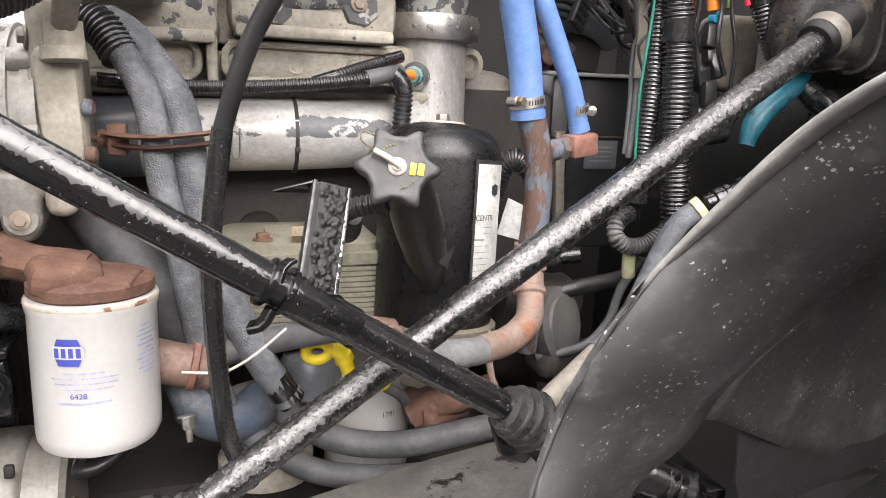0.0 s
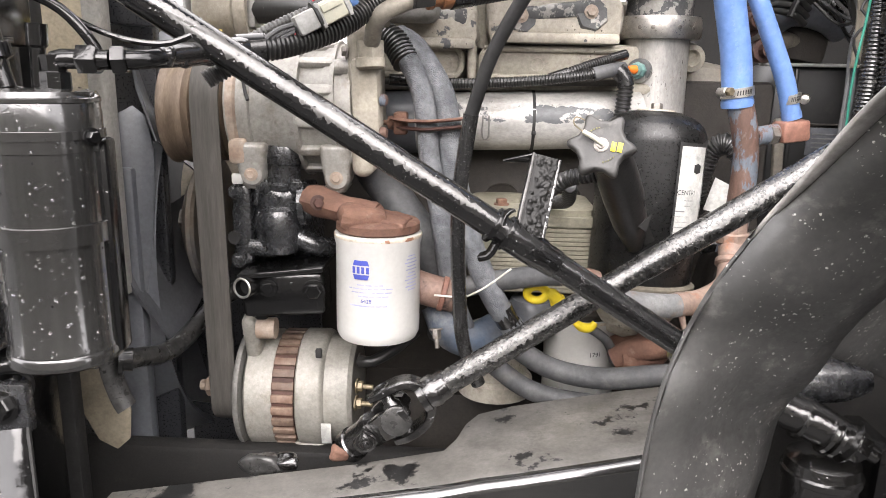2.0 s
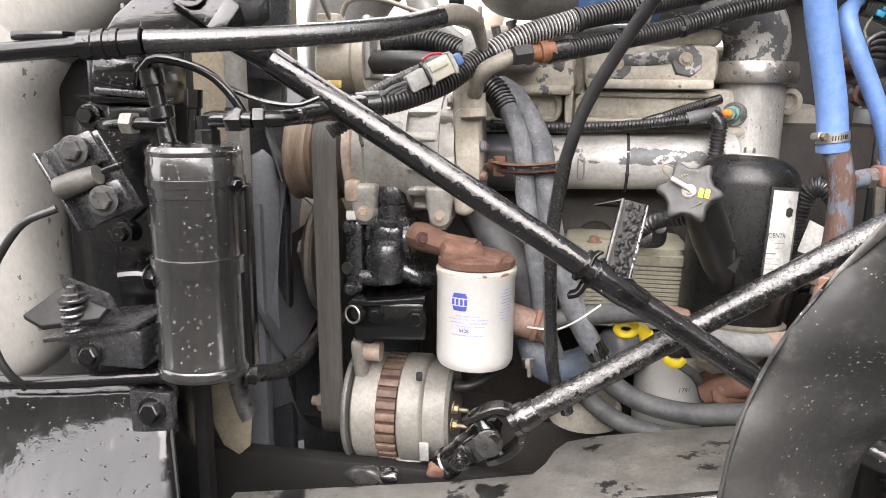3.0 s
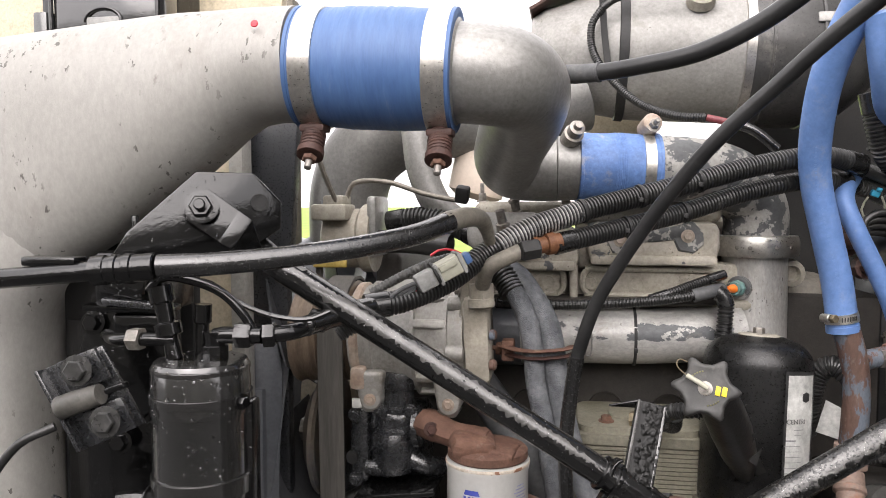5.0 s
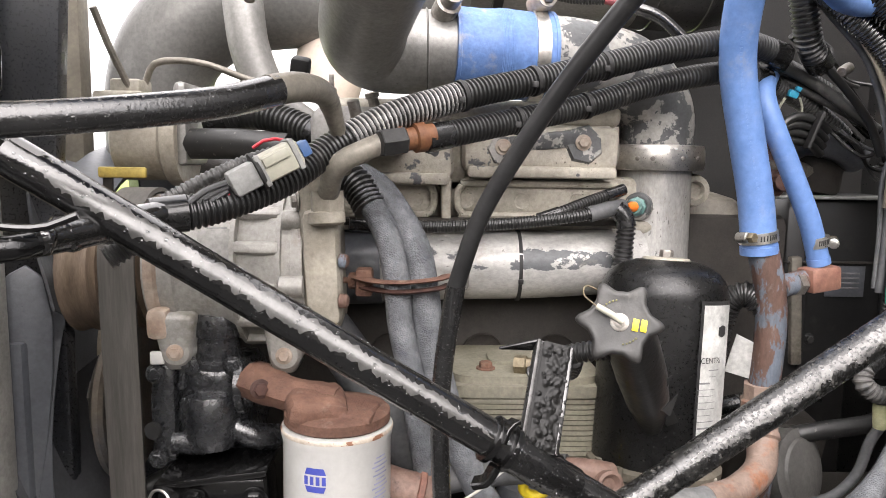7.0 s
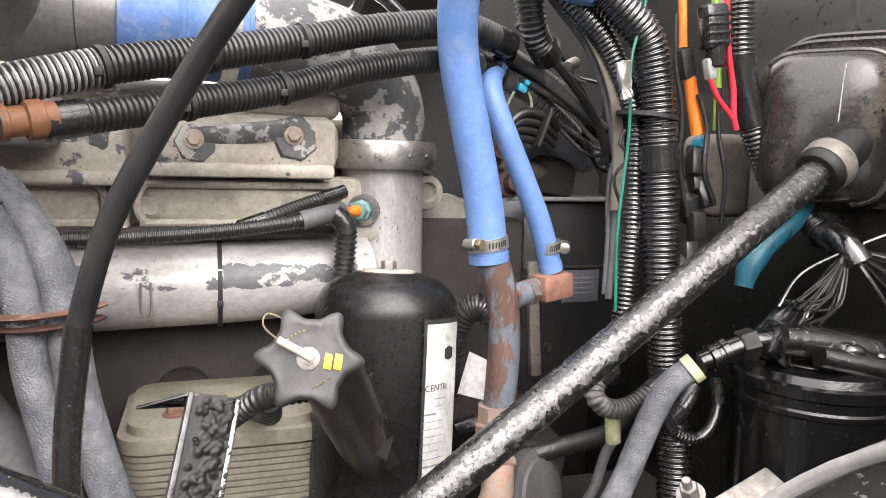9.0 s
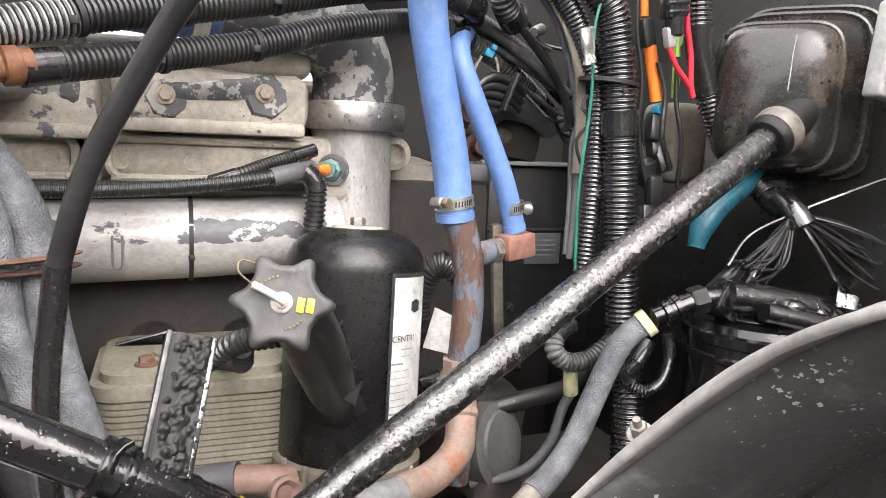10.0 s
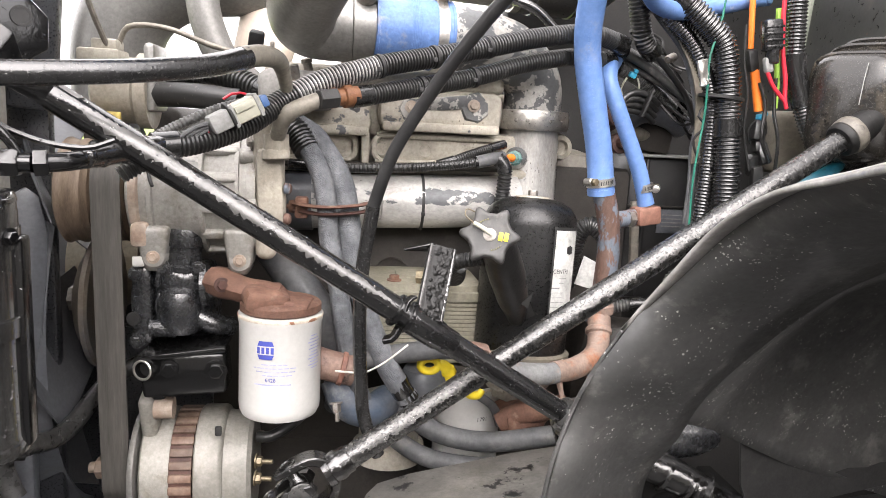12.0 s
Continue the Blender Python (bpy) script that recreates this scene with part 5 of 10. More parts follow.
def coolant_print():
    r = FR + 0.0005
    a = -0.27
    hexa = [(-0.0115, 0), (-0.0075, 0.0105), (0.0075, 0.0105), (0.0115, 0), (0.0075, -0.0105), (-0.0075, -0.0105)]
    p = can_pose(FX, FY, r, a, 1.199)
    print_bar(0, 0, p, INK_BLUE, COOL, r, "emblem", hexa)
    q = can_pose(FX, FY, r + 0.0004, a, 1.199)
    print_bar(0.0235, 0.010, q, WHITE, COOL, r + 0.0004, "emblem_band")
    for k in (-0.0078, -0.0026, 0.0026, 0.0078):
        print_bar(0.0034, 0.0074, can_pose(FX, FY, r + 0.0008, a + k / r, 1.199), INK_BLUE, COOL, r, "emblem_stroke")
    for i, (w, h) in enumerate(((0.03, 0.0018), (0.052, 0.0016), (0.048, 0.0016), (0.034, 0.0016))):
        print_line(w, h * 0.75, lambda o, i=i: can_pose(FX, FY, r, a + 0.22 + i * 0.02 + o / r, 1.1825 - i * 0.0042), INK_PALE, COOL, r, i)
    lettering("6428", 0.0062, can_pose(FX, FY, r + 0.0002, a + 0.12, 1.1645), INK_BLUE, COOL, r)
    print_bar(0.042, 0.0016, can_pose(FX, FY, r, a + 0.16, 1.159), INK_PALE, COOL, r)
    for i in range(11):
        w = 0.012 + 0.012 * ((i * 7) % 5) / 5
        print_bar(w, 0.0014, can_pose(FX, FY, r, 1.0, 1.212 - i * 0.0038), INK_PALE, COOL, r)


coolant_print()


def filter_head():
    t = thing("rusty_mount", (-0.1, 0.62, 1.236), "rusty cast-iron mount with a flange arm above the filter", "filter mount")
    part("head", lathe((FX, FY + 0.002, 1.233), (0, 0.012, 1), [(0, 0.044), (0.002, 0.0465), (0.010, 0.0465), (0.0125, 0.044), (0.0145, 0.03), (0.015, 0.005)], 40), RUST, t)
    part("hump", cast_box((-0.104, 0.603, 1.2505), (0.052, 0.058, 0.026), 0.009, (5, 9, 14), 0.003, 60), RUST, t)
    part("ridge", cast_box((-0.073, 0.598, 1.2465), (0.046, 0.045, 0.011), 0.005, (2, 6, -10), 0.0025, 70), RUST, t)
    part("arm", sweep([(-0.088, 0.605, 1.250), (-0.108, 0.608, 1.2530), (-0.128, 0.614, 1.2550), (-0.144, 0.622, 1.2580), (-0.154, 0.628, 1.2600), (-0.166, 0.635, 1.261)], [0.017, 0.0185, 0.0180, 0.0185, 0.0225, 0.0215], 10, 0.004, flat=0.82), RUST, t)
    bolt((-0.153, 0.604, 1.263), (0.5, -1, 0.1), 0.006, t, 0.006, RUST_DARK)
    return t


filter_head()

OILF = spin_on_filter("oil_filter", (0.166, 0.742), 0.975, 1.10, 0.047, "white spin-on filter half hidden behind hoses, printed number")
lettering("1791", 0.0085, can_pose(0.166, 0.742, 0.0476, 0.30, 1.058), INK_BLACK, OILF, 0.0476)


# ---- accessory drive ----
def compressor():
    t = thing("air_compressor", (-0.17, 0.68, 1.29), "cast aluminium belt-driven compressor with mounting ears", "compressor")
    ax = Vector((1, 0, 0.03)).normalized()
    o = Vector((-0.266, 0.69, 1.357))
    part("body", lathe(o, ax, [(0, 0.05), (0.004, 0.062), (0.03, 0.0655), (0.06, 0.067), (0.065, 0.0705), (0.115, 0.071), (0.12, 0.074), (0.146, 0.0745), (0.151, 0.07)], 48), COMP, t)
    part("rear_flange", box((-0.108, 0.69, 1.372), (0.024, 0.15, 0.165), 0.02, (0, -2, 0), 4), CASTB, t, "beige rear casting")
    for x, z, y in ((-0.232, 1.286, 0.640), (-0.136, 1.284, 0.640)):
        stub = loft([[(x + sx * w, y + sy * dpt, zz) for sx, sy in ((-1, -1), (1, -1), (1, 1), (-1, 1))] for zz, w, dpt in ((1.325, 0.019, 0.022), (1.30, 0.016, 0.02), (z - 0.008, 0.0125, 0.017), (z - 0.011, 0.0105, 0.015))])
        bmesh.ops.bevel(stub, geom=stub.edges, offset=0.006, segments=3, affect="EDGES", profile=0.5)
        part("ear", stub, COMP, t, angle=50)
        part("ear_boss", lathe((x + 0.001, y + 0.012, z + 0.004), (0, -1, 0), [(0, 0.0145), (0.028, 0.0140), (0.0305, 0.0120), (0.031, 0.006)], 22), COMP, t)
        bolt((x + 0.001, y - 0.019, z + 0.004), (0, -1, 0), 0.0052, t, 0.004, RUSTCAST)
    for h in (0.084, 0.124):
        part("rib_ring", lathe(o + ax * h, ax, [(0, 0.068), (0.0015, 0.0765), (0.006, 0.0775), (0.0075, 0.068)], 48), COMP, t)
    for k in range(7):
        a = radians(-62 + 27 * k)
        part("raised_rib", cast_box((-0.158, 0.69 - 0.0735 * math.cos(a), 1.360 + 0.0735 * math.sin(a)), (0.04, 0.010, 0.011), 0.003, (-math.degrees(a), 0, 0), 0.0008), COMP, t)
    part("front_ring", lathe(o + ax * 0.026, ax, [(0, 0.063), (0.002, 0.069), (0.007, 0.069), (0.010, 0.064)], 48), COMP, t)
    part("collar", lathe(o + ax * 0.138, ax, [(0, 0.066), (0.001, 0.0775), (0.011, 0.0775), (0.012, 0.07)], 44), COMP, t)
    part("collar", lathe(o + ax * 0.006, ax, [(0, 0.058), (0.002, 0.0675), (0.010, 0.0675), (0.013, 0.063)], 44), RUSTCAST, t)
    for y, z in ((0.630, 1.408), (0.613, 1.352), (0.632, 1.312)):
        part("flange_lug", lathe((-0.128, y, z), (1, 0, 0), [(-0.008, 0.009), (0.012, 0.0095), (0.013, 0.006)], 14), COMP, t)
    for y, z in ((0.625, 1.425), (0.617, 1.33), (0.628, 1.395)):
        bolt((-0.122, y, z), (-1, -0.3, 0), 0.006, t)
    part("left_ear", box((-0.246, 0.632, 1.315), (0.02, 0.03, 0.028), 0.006), RUSTCAST, t)
    part("spec_plate", box((-0.196, 0.6248, 1.386), (0.03, 0.001, 0.03), 0.0003, (-26, 0, 0)), PLATE, t, "pale worn data plate")
    for k in range(5):
        part("print_bar", box((-0.195 - 0.006 * (k % 2), 0.6228 + 0.0034 * k - 0.004, 1.380 + 0.007 * k - 0.008), (0.018, 0.0012, 0.0016), 0.0003, (-26, 0, 0)), INK_GREY, t)
    part("white_tab", box((-0.248, 0.625, 1.284), (0.013, 0.006, 0.012), 0.002), WHITE, t, "small white tab")
    part("clip", sweep([(-0.237, 0.622, 1.40), (-0.232, 0.615, 1.38), (-0.228, 0.61, 1.372)], 0.002, 8), MATTE, t)
    return t


compressor()


def pulley(name, c, r, w, material, label, grooves=5, hub=0.3):
    t = thing(name, (c[0], c[1], c[2] - r), label, "pulley")
    prof = [(0, r * hub), (0.0, r * 0.92), (0.003, r)]
    for i in range(grooves):
        x = 0.004 + (w - 0.008) * i / grooves
        prof += [(x, r * 0.985), (x + (w - 0.008) / grooves * 0.5, r * 0.94)]
    prof += [(w - 0.003, r), (w, r * 0.92), (w - 0.004, r * hub)]
    part("wheel", lathe(c, (1, 0, 0), prof, 44), material, t)
    part("hub", lathe((c[0] - 0.012, c[1], c[2]), (1, 0, 0), [(0, r * hub * 0.8), (0.012, r * hub)], 24), RUSTCAST, t)
    return t


FANTAN_DARK = surface("dusty_brown_pulley_face", (0.12, 0.1, 0.078), (0.2, 0.172, 0.138), 0.5, 0.1, grain=14, bump=0.3, dirt=(0.1, 0.105, 0.115), dirt_at=0.5, dirt_scale=9)
PULLEY = surface("brown_stained_pulley", (0.13, 0.095, 0.066), (0.22, 0.165, 0.118), 0.5, 0.15, grain=30, stretch=(6, 1, 1))
pulley("compressor_pulley", (-0.345, 0.70, 1.355), 0.064, 0.042, PULLEY, "brown-stained steel pulley of the compressor", 2, 0.45)
pulley("clutch_pulley", (-0.302, 0.70, 1.36), 0.066, 0.036, PULLEY, "ribbed belt pulley stained brown", 5, 0.45)
pulley("alternator_pulley", (-0.302, 0.68, 1.005), 0.034, 0.036, SHROUD, "small dark alternator pulley", 5, 0.4)
pulley("crank_pulley", (-0.302, 0.98, 1.03), 0.10, 0.036, SHROUD, "large dark crankshaft pulley", 5, 0.3)
idler = thing("idler_pulley", (-0.34, 0.762, 1.115), "dusty tan domed pulley behind the belt", "pulley")
part("wheel", lathe((-0.322, 0.762, 1.205), (-1, 0, 0), [(0, 0.03), (0.0005, 0.086), (0.004, 0.090), (0.010, 0.089), (0.014, 0.080), (0.026, 0.060), (0.036, 0.034), (0.040, 0.012)], 44), FANTAN_DARK, idler)
part("hub", lathe((-0.360, 0.762, 1.205), (-1, 0, 0), [(0, 0.018), (0.010, 0.017), (0.012, 0.012)], 6), BOLT, idler, angle=20)
pulley("fan_pulley", (-0.302, 0.90, 1.235), 0.085, 0.036, PULLEY, "brown fan drive pulley", 5, 0.4)


def drive_belt():
    circles = [(0.68, 1.005, 0.036), (0.70, 1.36, 0.068), (0.90, 1.235, 0.087), (0.98, 1.03, 0.102)]
    pts = []
    for y, z, r in circles:
        for i in range(60):
            a = 2 * math.pi * i / 60
            pts.append((y + r * math.cos(a), z + r * math.sin(a)))
    pts = sorted(set(pts))

    def half(seq):
        out = []
        for p in seq:
            while len(out) > 1 and (out[-1][0] - out[-2][0]) * (p[1] - out[-2][1]) - (out[-1][1] - out[-2][1]) * (p[0] - out[-2][0]) <= 0:
                out.pop()
            out.append(p)
        return out
    hull = half(pts)[:-1] + half(pts[::-1])[:-1]
    cy, cz = 0.81, 1.16
    bm = bmesh.new()
    rows = []
    for y, z in hull:
        d = Vector((0, y - cy, z - cz)).normalized() * 0.0045
        rows.append([bm.verts.new((x, y + k * d.y, z + k * d.z)) for x, k in ((-0.300, 0), (-0.300, 1), (-0.268, 1), (-0.268, 0))])
    for a, b in zip(rows, rows[1:] + rows[:1]):
        for i in range(4):
            j = (i + 1) % 4
            bm.faces.new((a[i], a[j], b[j], b[i]))
    t = thing("serpentine_belt", (-0.284, 0.68, 0.97), "wide dusty rubber serpentine belt running upright past the pulleys", "drive belt")
    part("band", bm, BELT, t, angle=35)
    for x in (-0.296, -0.290, -0.284, -0.278, -0.272):
        rib = bmesh.new()
        rows = []
        for y, z in hull:
            d = Vector((0, y - cy, z - cz)).normalized() * 0.001
            rows.append([rib.verts.new((x + o, y - k * d.y, z - k * d.z)) for o, k in ((-0.002, -0.4), (0, 1.6), (0.002, -0.4))])
        for a, b in zip(rows, rows[1:] + rows[:1]):
            for i in range(3):
                j = (i + 1) % 3
                rib.faces.new((a[i], a[j], b[j], b[i]))
        part("inner_rib", rib, RUBBER, t)


drive_belt()


def alternator():
    t = thing("alternator", (-0.2, 0.68, 0.95), "cast aluminium alternator with rusty vent slots and a fan disc", "alternator")
    o = Vector((-0.264, 0.682, 1.006))
    ax = Vector((1, 0, 0.02)).normalized()
    R = 0.0755
    part("fan_disc", lathe(o, ax, [(0, 0.03), (0.001, R * 0.97), (0.004, R), (0.008, R), (0.009, R * 0.9)], 44), PIPE, t, "thin steel fan disc")
    part("front_housing", lathe(o + ax * 0.012, ax, [(0, 0.04), (0.001, R * 0.93), (0.004, R * 0.98), (0.030, R * 0.98), (0.036, R * 0.95)], 44), ALT, t)
    part("stator", lathe(o + ax * 0.046, ax, [(0, R * 0.93), (0.028, R * 0.93)], 44), RUST_DARK, t)
    for i in range(30):
        a = 2 * math.pi * i / 30
        p = o + ax * 0.061 + Vector((0, math.cos(a), math.sin(a))) * R * 0.945
        part("lamination", box(tuple(p), (0.027, 0.006, 0.0098), 0.0015, (math.degrees(a), 0, 0)), VENT, t)
    part("rear_housing", lathe(o + ax * 0.076, ax, [(0, R * 0.97), (0.002, R), (0.028, R), (0.032, R * 0.97), (0.034, R * 0.90), (0.062, R * 0.87), (0.067, R * 0.80), (0.068, 0.02)], 44), ALT, t)
    part("mount_ear", box((-0.243, 0.647, 1.085), (0.020, 0.032, 0.075), 0.008, (18, 0, 0), 3), ALT, t)
    part("ear_bushing", lathe((-0.235, 0.635, 1.103), (1, 0, 0), [(0, 0.013), (0.022, 0.013)], 16), RUSTCAST, t)
    part("lower_ear", box((-0.175, 0.64, 0.945), (0.04, 0.03, 0.03), 0.008, (0, 0, 0), 3), ALT, t)
    part("shaft_nut", hexbolt((-0.304, 0.68, 1.005), (-1, 0, 0), 0.014, 0.014, stud=0.008), RUSTCAST, t, "brown shaft nut")
    for y, z, m in ((0.64, 1.03, BRASS), (0.63, 1.012, BRASS), (0.66, 1.055, BOLT)):
        part("terminal", hexbolt((-0.117, y, z), (1, -0.15, 0), 0.0065, 0.008, stud=0.012), m, t)
    part("cable_boot", sweep([(-0.115, 0.65, 1.058), (-0.10, 0.645, 1.06), (-0.075, 0.66, 1.07), (-0.05, 0.70, 1.08)], 0.007, 10), RUBBER, t)
    part("sticker", box((-0.150, 0.6105, 0.98), (0.012, 0.0012, 0.028), 0.0003, (8, 0, 0)), LABEL, t)
    part("clip", box((-0.16, 0.625, 1.077), (0.008, 0.006, 0.012), 0.002), MATTE, t)
    return t


VENT = surface("rusty_vent_bars", (0.11, 0.066, 0.046), (0.21, 0.15, 0.115), 0.6, grain=60, vary=0.3)
alternator()


def coolant_pump():
    t = thing("pump", (-0.2, 0.68, 1.16), "glossy black cast pump bolted under the compressor", "pump")
    part("body", lathe((-0.262, 0.69, 1.225), (1, 0, 0), [(0, 0.03), (0.002, 0.05), (0.014, 0.052), (0.018, 0.042), (0.045, 0.044), (0.05, 0.05), (0.085, 0.05), (0.09, 0.043)], 36), SATIN, t)
    part("volute", cast_box((-0.205, 0.655, 1.236), (0.062, 0.05, 0.086), 0.018, (0, 0, 0), 0.003, 50), SATIN, t)
    part("belly", lathe((-0.206, 0.640, 1.196), (0, 0, 1), [(0, 0.012), (0.002, 0.022), (0.012, 0.026), (0.040, 0.027), (0.052, 0.023), (0.056, 0.014)], 26), SATIN, t)
    part("side_box", cast_box((-0.248, 0.655, 1.230), (0.024, 0.045, 0.10), 0.008, (0, 0, 0), 0.002, 60), SATIN, t)
    part("neck", lathe((-0.203, 0.652, 1.272), (0.04, -0.06, 1), [(0, 0.024), (0.006, 0.0245), (0.008, 0.020), (0.028, 0.019), (0.030, 0.023), (0.040, 0.023), (0.05, 0.020)], 28), SATIN, t, "upright satin-black neck")
    part("flange", lathe((-0.180, 0.642, 1.254), (1, 0, 0.05), [(0, 0.026), (0.007, 0.026), (0.008, 0.022), (0.014, 0.020)], 26), SATIN, t)
    part("boss", lathe((-0.225, 0.628, 1.204), (1, 0, 0), [(-0.012, 0.010), (0.016, 0.011), (0.018, 0.008)], 18), SATIN, t)
    for dz in (-0.03, 0.0, 0.028):
        part("cast_rib", cast_box((-0.228, 0.632, 1.236 + dz), (0.006, 0.012, 0.022), 0.002, (0, 8, 0), 0.0006), SATIN, t)
    part("outlet_pipe", sweep([(-0.185, 0.640, 1.215), (-0.165, 0.640, 1.206), (-0.150, 0.655, 1.200)], 0.012, 14), SATIN, t)
    for x, z in ((-0.252, 1.268), (-0.252, 1.188), (-0.222, 1.276), (-0.183, 1.276), (-0.19, 1.215)):
        bolt((x, 0.630, z), (0, -1, 0), 0.0062, t, material=SATIN)
    part("hollow_plug", lathe((-0.255, 0.630, 1.215), (-0.3, -1, 0), [(0, 0.008), (0.004, 0.008)], 16), MATTE, t)
    return t


coolant_pump()


def mount_bracket():
    t = thing("accessory_bracket", (-0.2, 0.6, 1.13), "black steel accessory bracket with an open tube end", "bracket")
    part("shelf", plate([(-0.243, 0.59, 1.181), (-0.148, 0.60, 1.190), (-0.148, 0.69, 1.190), (-0.243, 0.69, 1.181)], 0.006, (0, 0, 1)), BLACK, t)
    part("web", box((-0.195, 0.625, 1.155), (0.095, 0.05, 0.05), 0.006, (0, -4, 0)), BLACK, t)
    bm = lathe((-0.232, 0.60, 1.166), (-0.35, -0.93, 0.05), [(-0.03, 0.0125), (0.012, 0.0125), (0.013, 0.012), (0.013, 0.009), (-0.028, 0.0088)], 24)
    part("tube_end", bm, BLACK, t)
    # Near-black disc that paints in the shade inside the open tube.
    part("tube_bore", lathe((-0.232, 0.60, 1.166), (-0.35, -0.93, 0.05), [(0.004, 0.0088), (0.005, 0.0088)], 24), VOID, t, "black disc painted as the bore's shade")
    rim = []
    for k in range(25):
        an = 2 * math.pi * k / 24
        a_, u_, v_ = basis((-0.35, -0.93, 0.05))
        rim.append(Vector((-0.232, 0.60, 1.166)) + a_ * 0.0132 + (u_ * math.cos(an) + v_ * math.sin(an)) * 0.0107)
    part("tube_rim", sweep(rim, 0.0014, 6, 0.003), STEEL, t, "bright cut rim")
    bolt((-0.158, 0.598, 1.163), (0, -1, 0), 0.009, t, material=BLACK)
    bolt((-0.21, 0.598, 1.165), (0, -1, 0), 0.007, t, material=BLACK)
    part("foot", box((-0.235, 0.65, 1.12), (0.025, 0.04, 0.06), 0.004), BLACK, t)
    return t


mount_bracket()


def thermostat_housing():
    t = thing("thermostat_housing", (-0.31, 0.77, 1.43), "beige cast thermostat housing with a square lug", "thermostat housing")
    part("barrel", lathe((-0.335, 0.78, 1.478), (1, 0, 0), [(0, 0.036), (0.004, 0.042), (0.05, 0.042), (0.055, 0.048), (0.07, 0.048)], 32), CASTB, t)
    part("lug", box((-0.318, 0.752, 1.515), (0.05, 0.05, 0.022), 0.004), CREAMCAST, t)
    part("lug_top", box((-0.312, 0.75, 1.531), (0.03, 0.036, 0.014), 0.003), CREAMCAST, t)
    part("flange", box((-0.262, 0.78, 1.495), (0.014, 0.075, 0.085), 0.006), PIPE, t)
    part("vent_tube", sweep([(-0.30, 0.755, 1.535), (-0.285, 0.75, 1.556), (-0.24, 0.752, 1.556), (-0.19, 0.762, 1.54), (-0.14, 0.765, 1.53)], 0.0035, 10), BRASS_DULL, t)
    return t


CREAMCAST = surface("cream_cast", (0.30, 0.28, 0.23), (0.38, 0.355, 0.3), 0.6, grain=30, bump=0.4, dirt=(0.17, 0.15, 0.12), dirt_at=0.56)
BRASS_DULL = surface("grimy_tube", (0.16, 0.145, 0.12), (0.24, 0.22, 0.19), 0.5, 0.4)
thermostat_housing()


def yellow_bracket():
    t = thing("yellow_bracket", (-0.31, 0.72, 1.40), "small yellow painted bracket behind the strut rod", "bracket")
    part("plate", box((-0.318, 0.735, 1.445), (0.048, 0.006, 0.011), 0.002), YELLOWDIRTY, t)
    part("leg", box((-0.335, 0.74, 1.42), (0.010, 0.006, 0.045), 0.002), BLOCK, t)


YELLOWDIRTY = surface("dirty_yellow_paint", (0.46, 0.34, 0.08), (0.56, 0.43, 0.13), 0.55, grain=40, dirt=(0.15, 0.11, 0.05), dirt_at=0.55, dirt_scale=50)
yellow_bracket()


# ---- fan, shroud and radiator side ----
def radiator():
    t = thing("radiator", (-0.58, 0.95, 0.85), "dark radiator core behind its shroud", "radiator")
    part("core", box((-0.60, 1.0, 1.125), (0.06, 0.92, 0.51), 0.006), MATTE, t)
    part("tan_side", box((-0.440, 0.634, 1.42), (0.07, 0.024, 0.50), 0.004), TAN, t, "tan painted side rail")
    part("tan_top", box((-0.447, 0.90, 1.58), (0.044, 0.03, 0.54), 0.004), OLDTAN, t)
    return t


radiator()


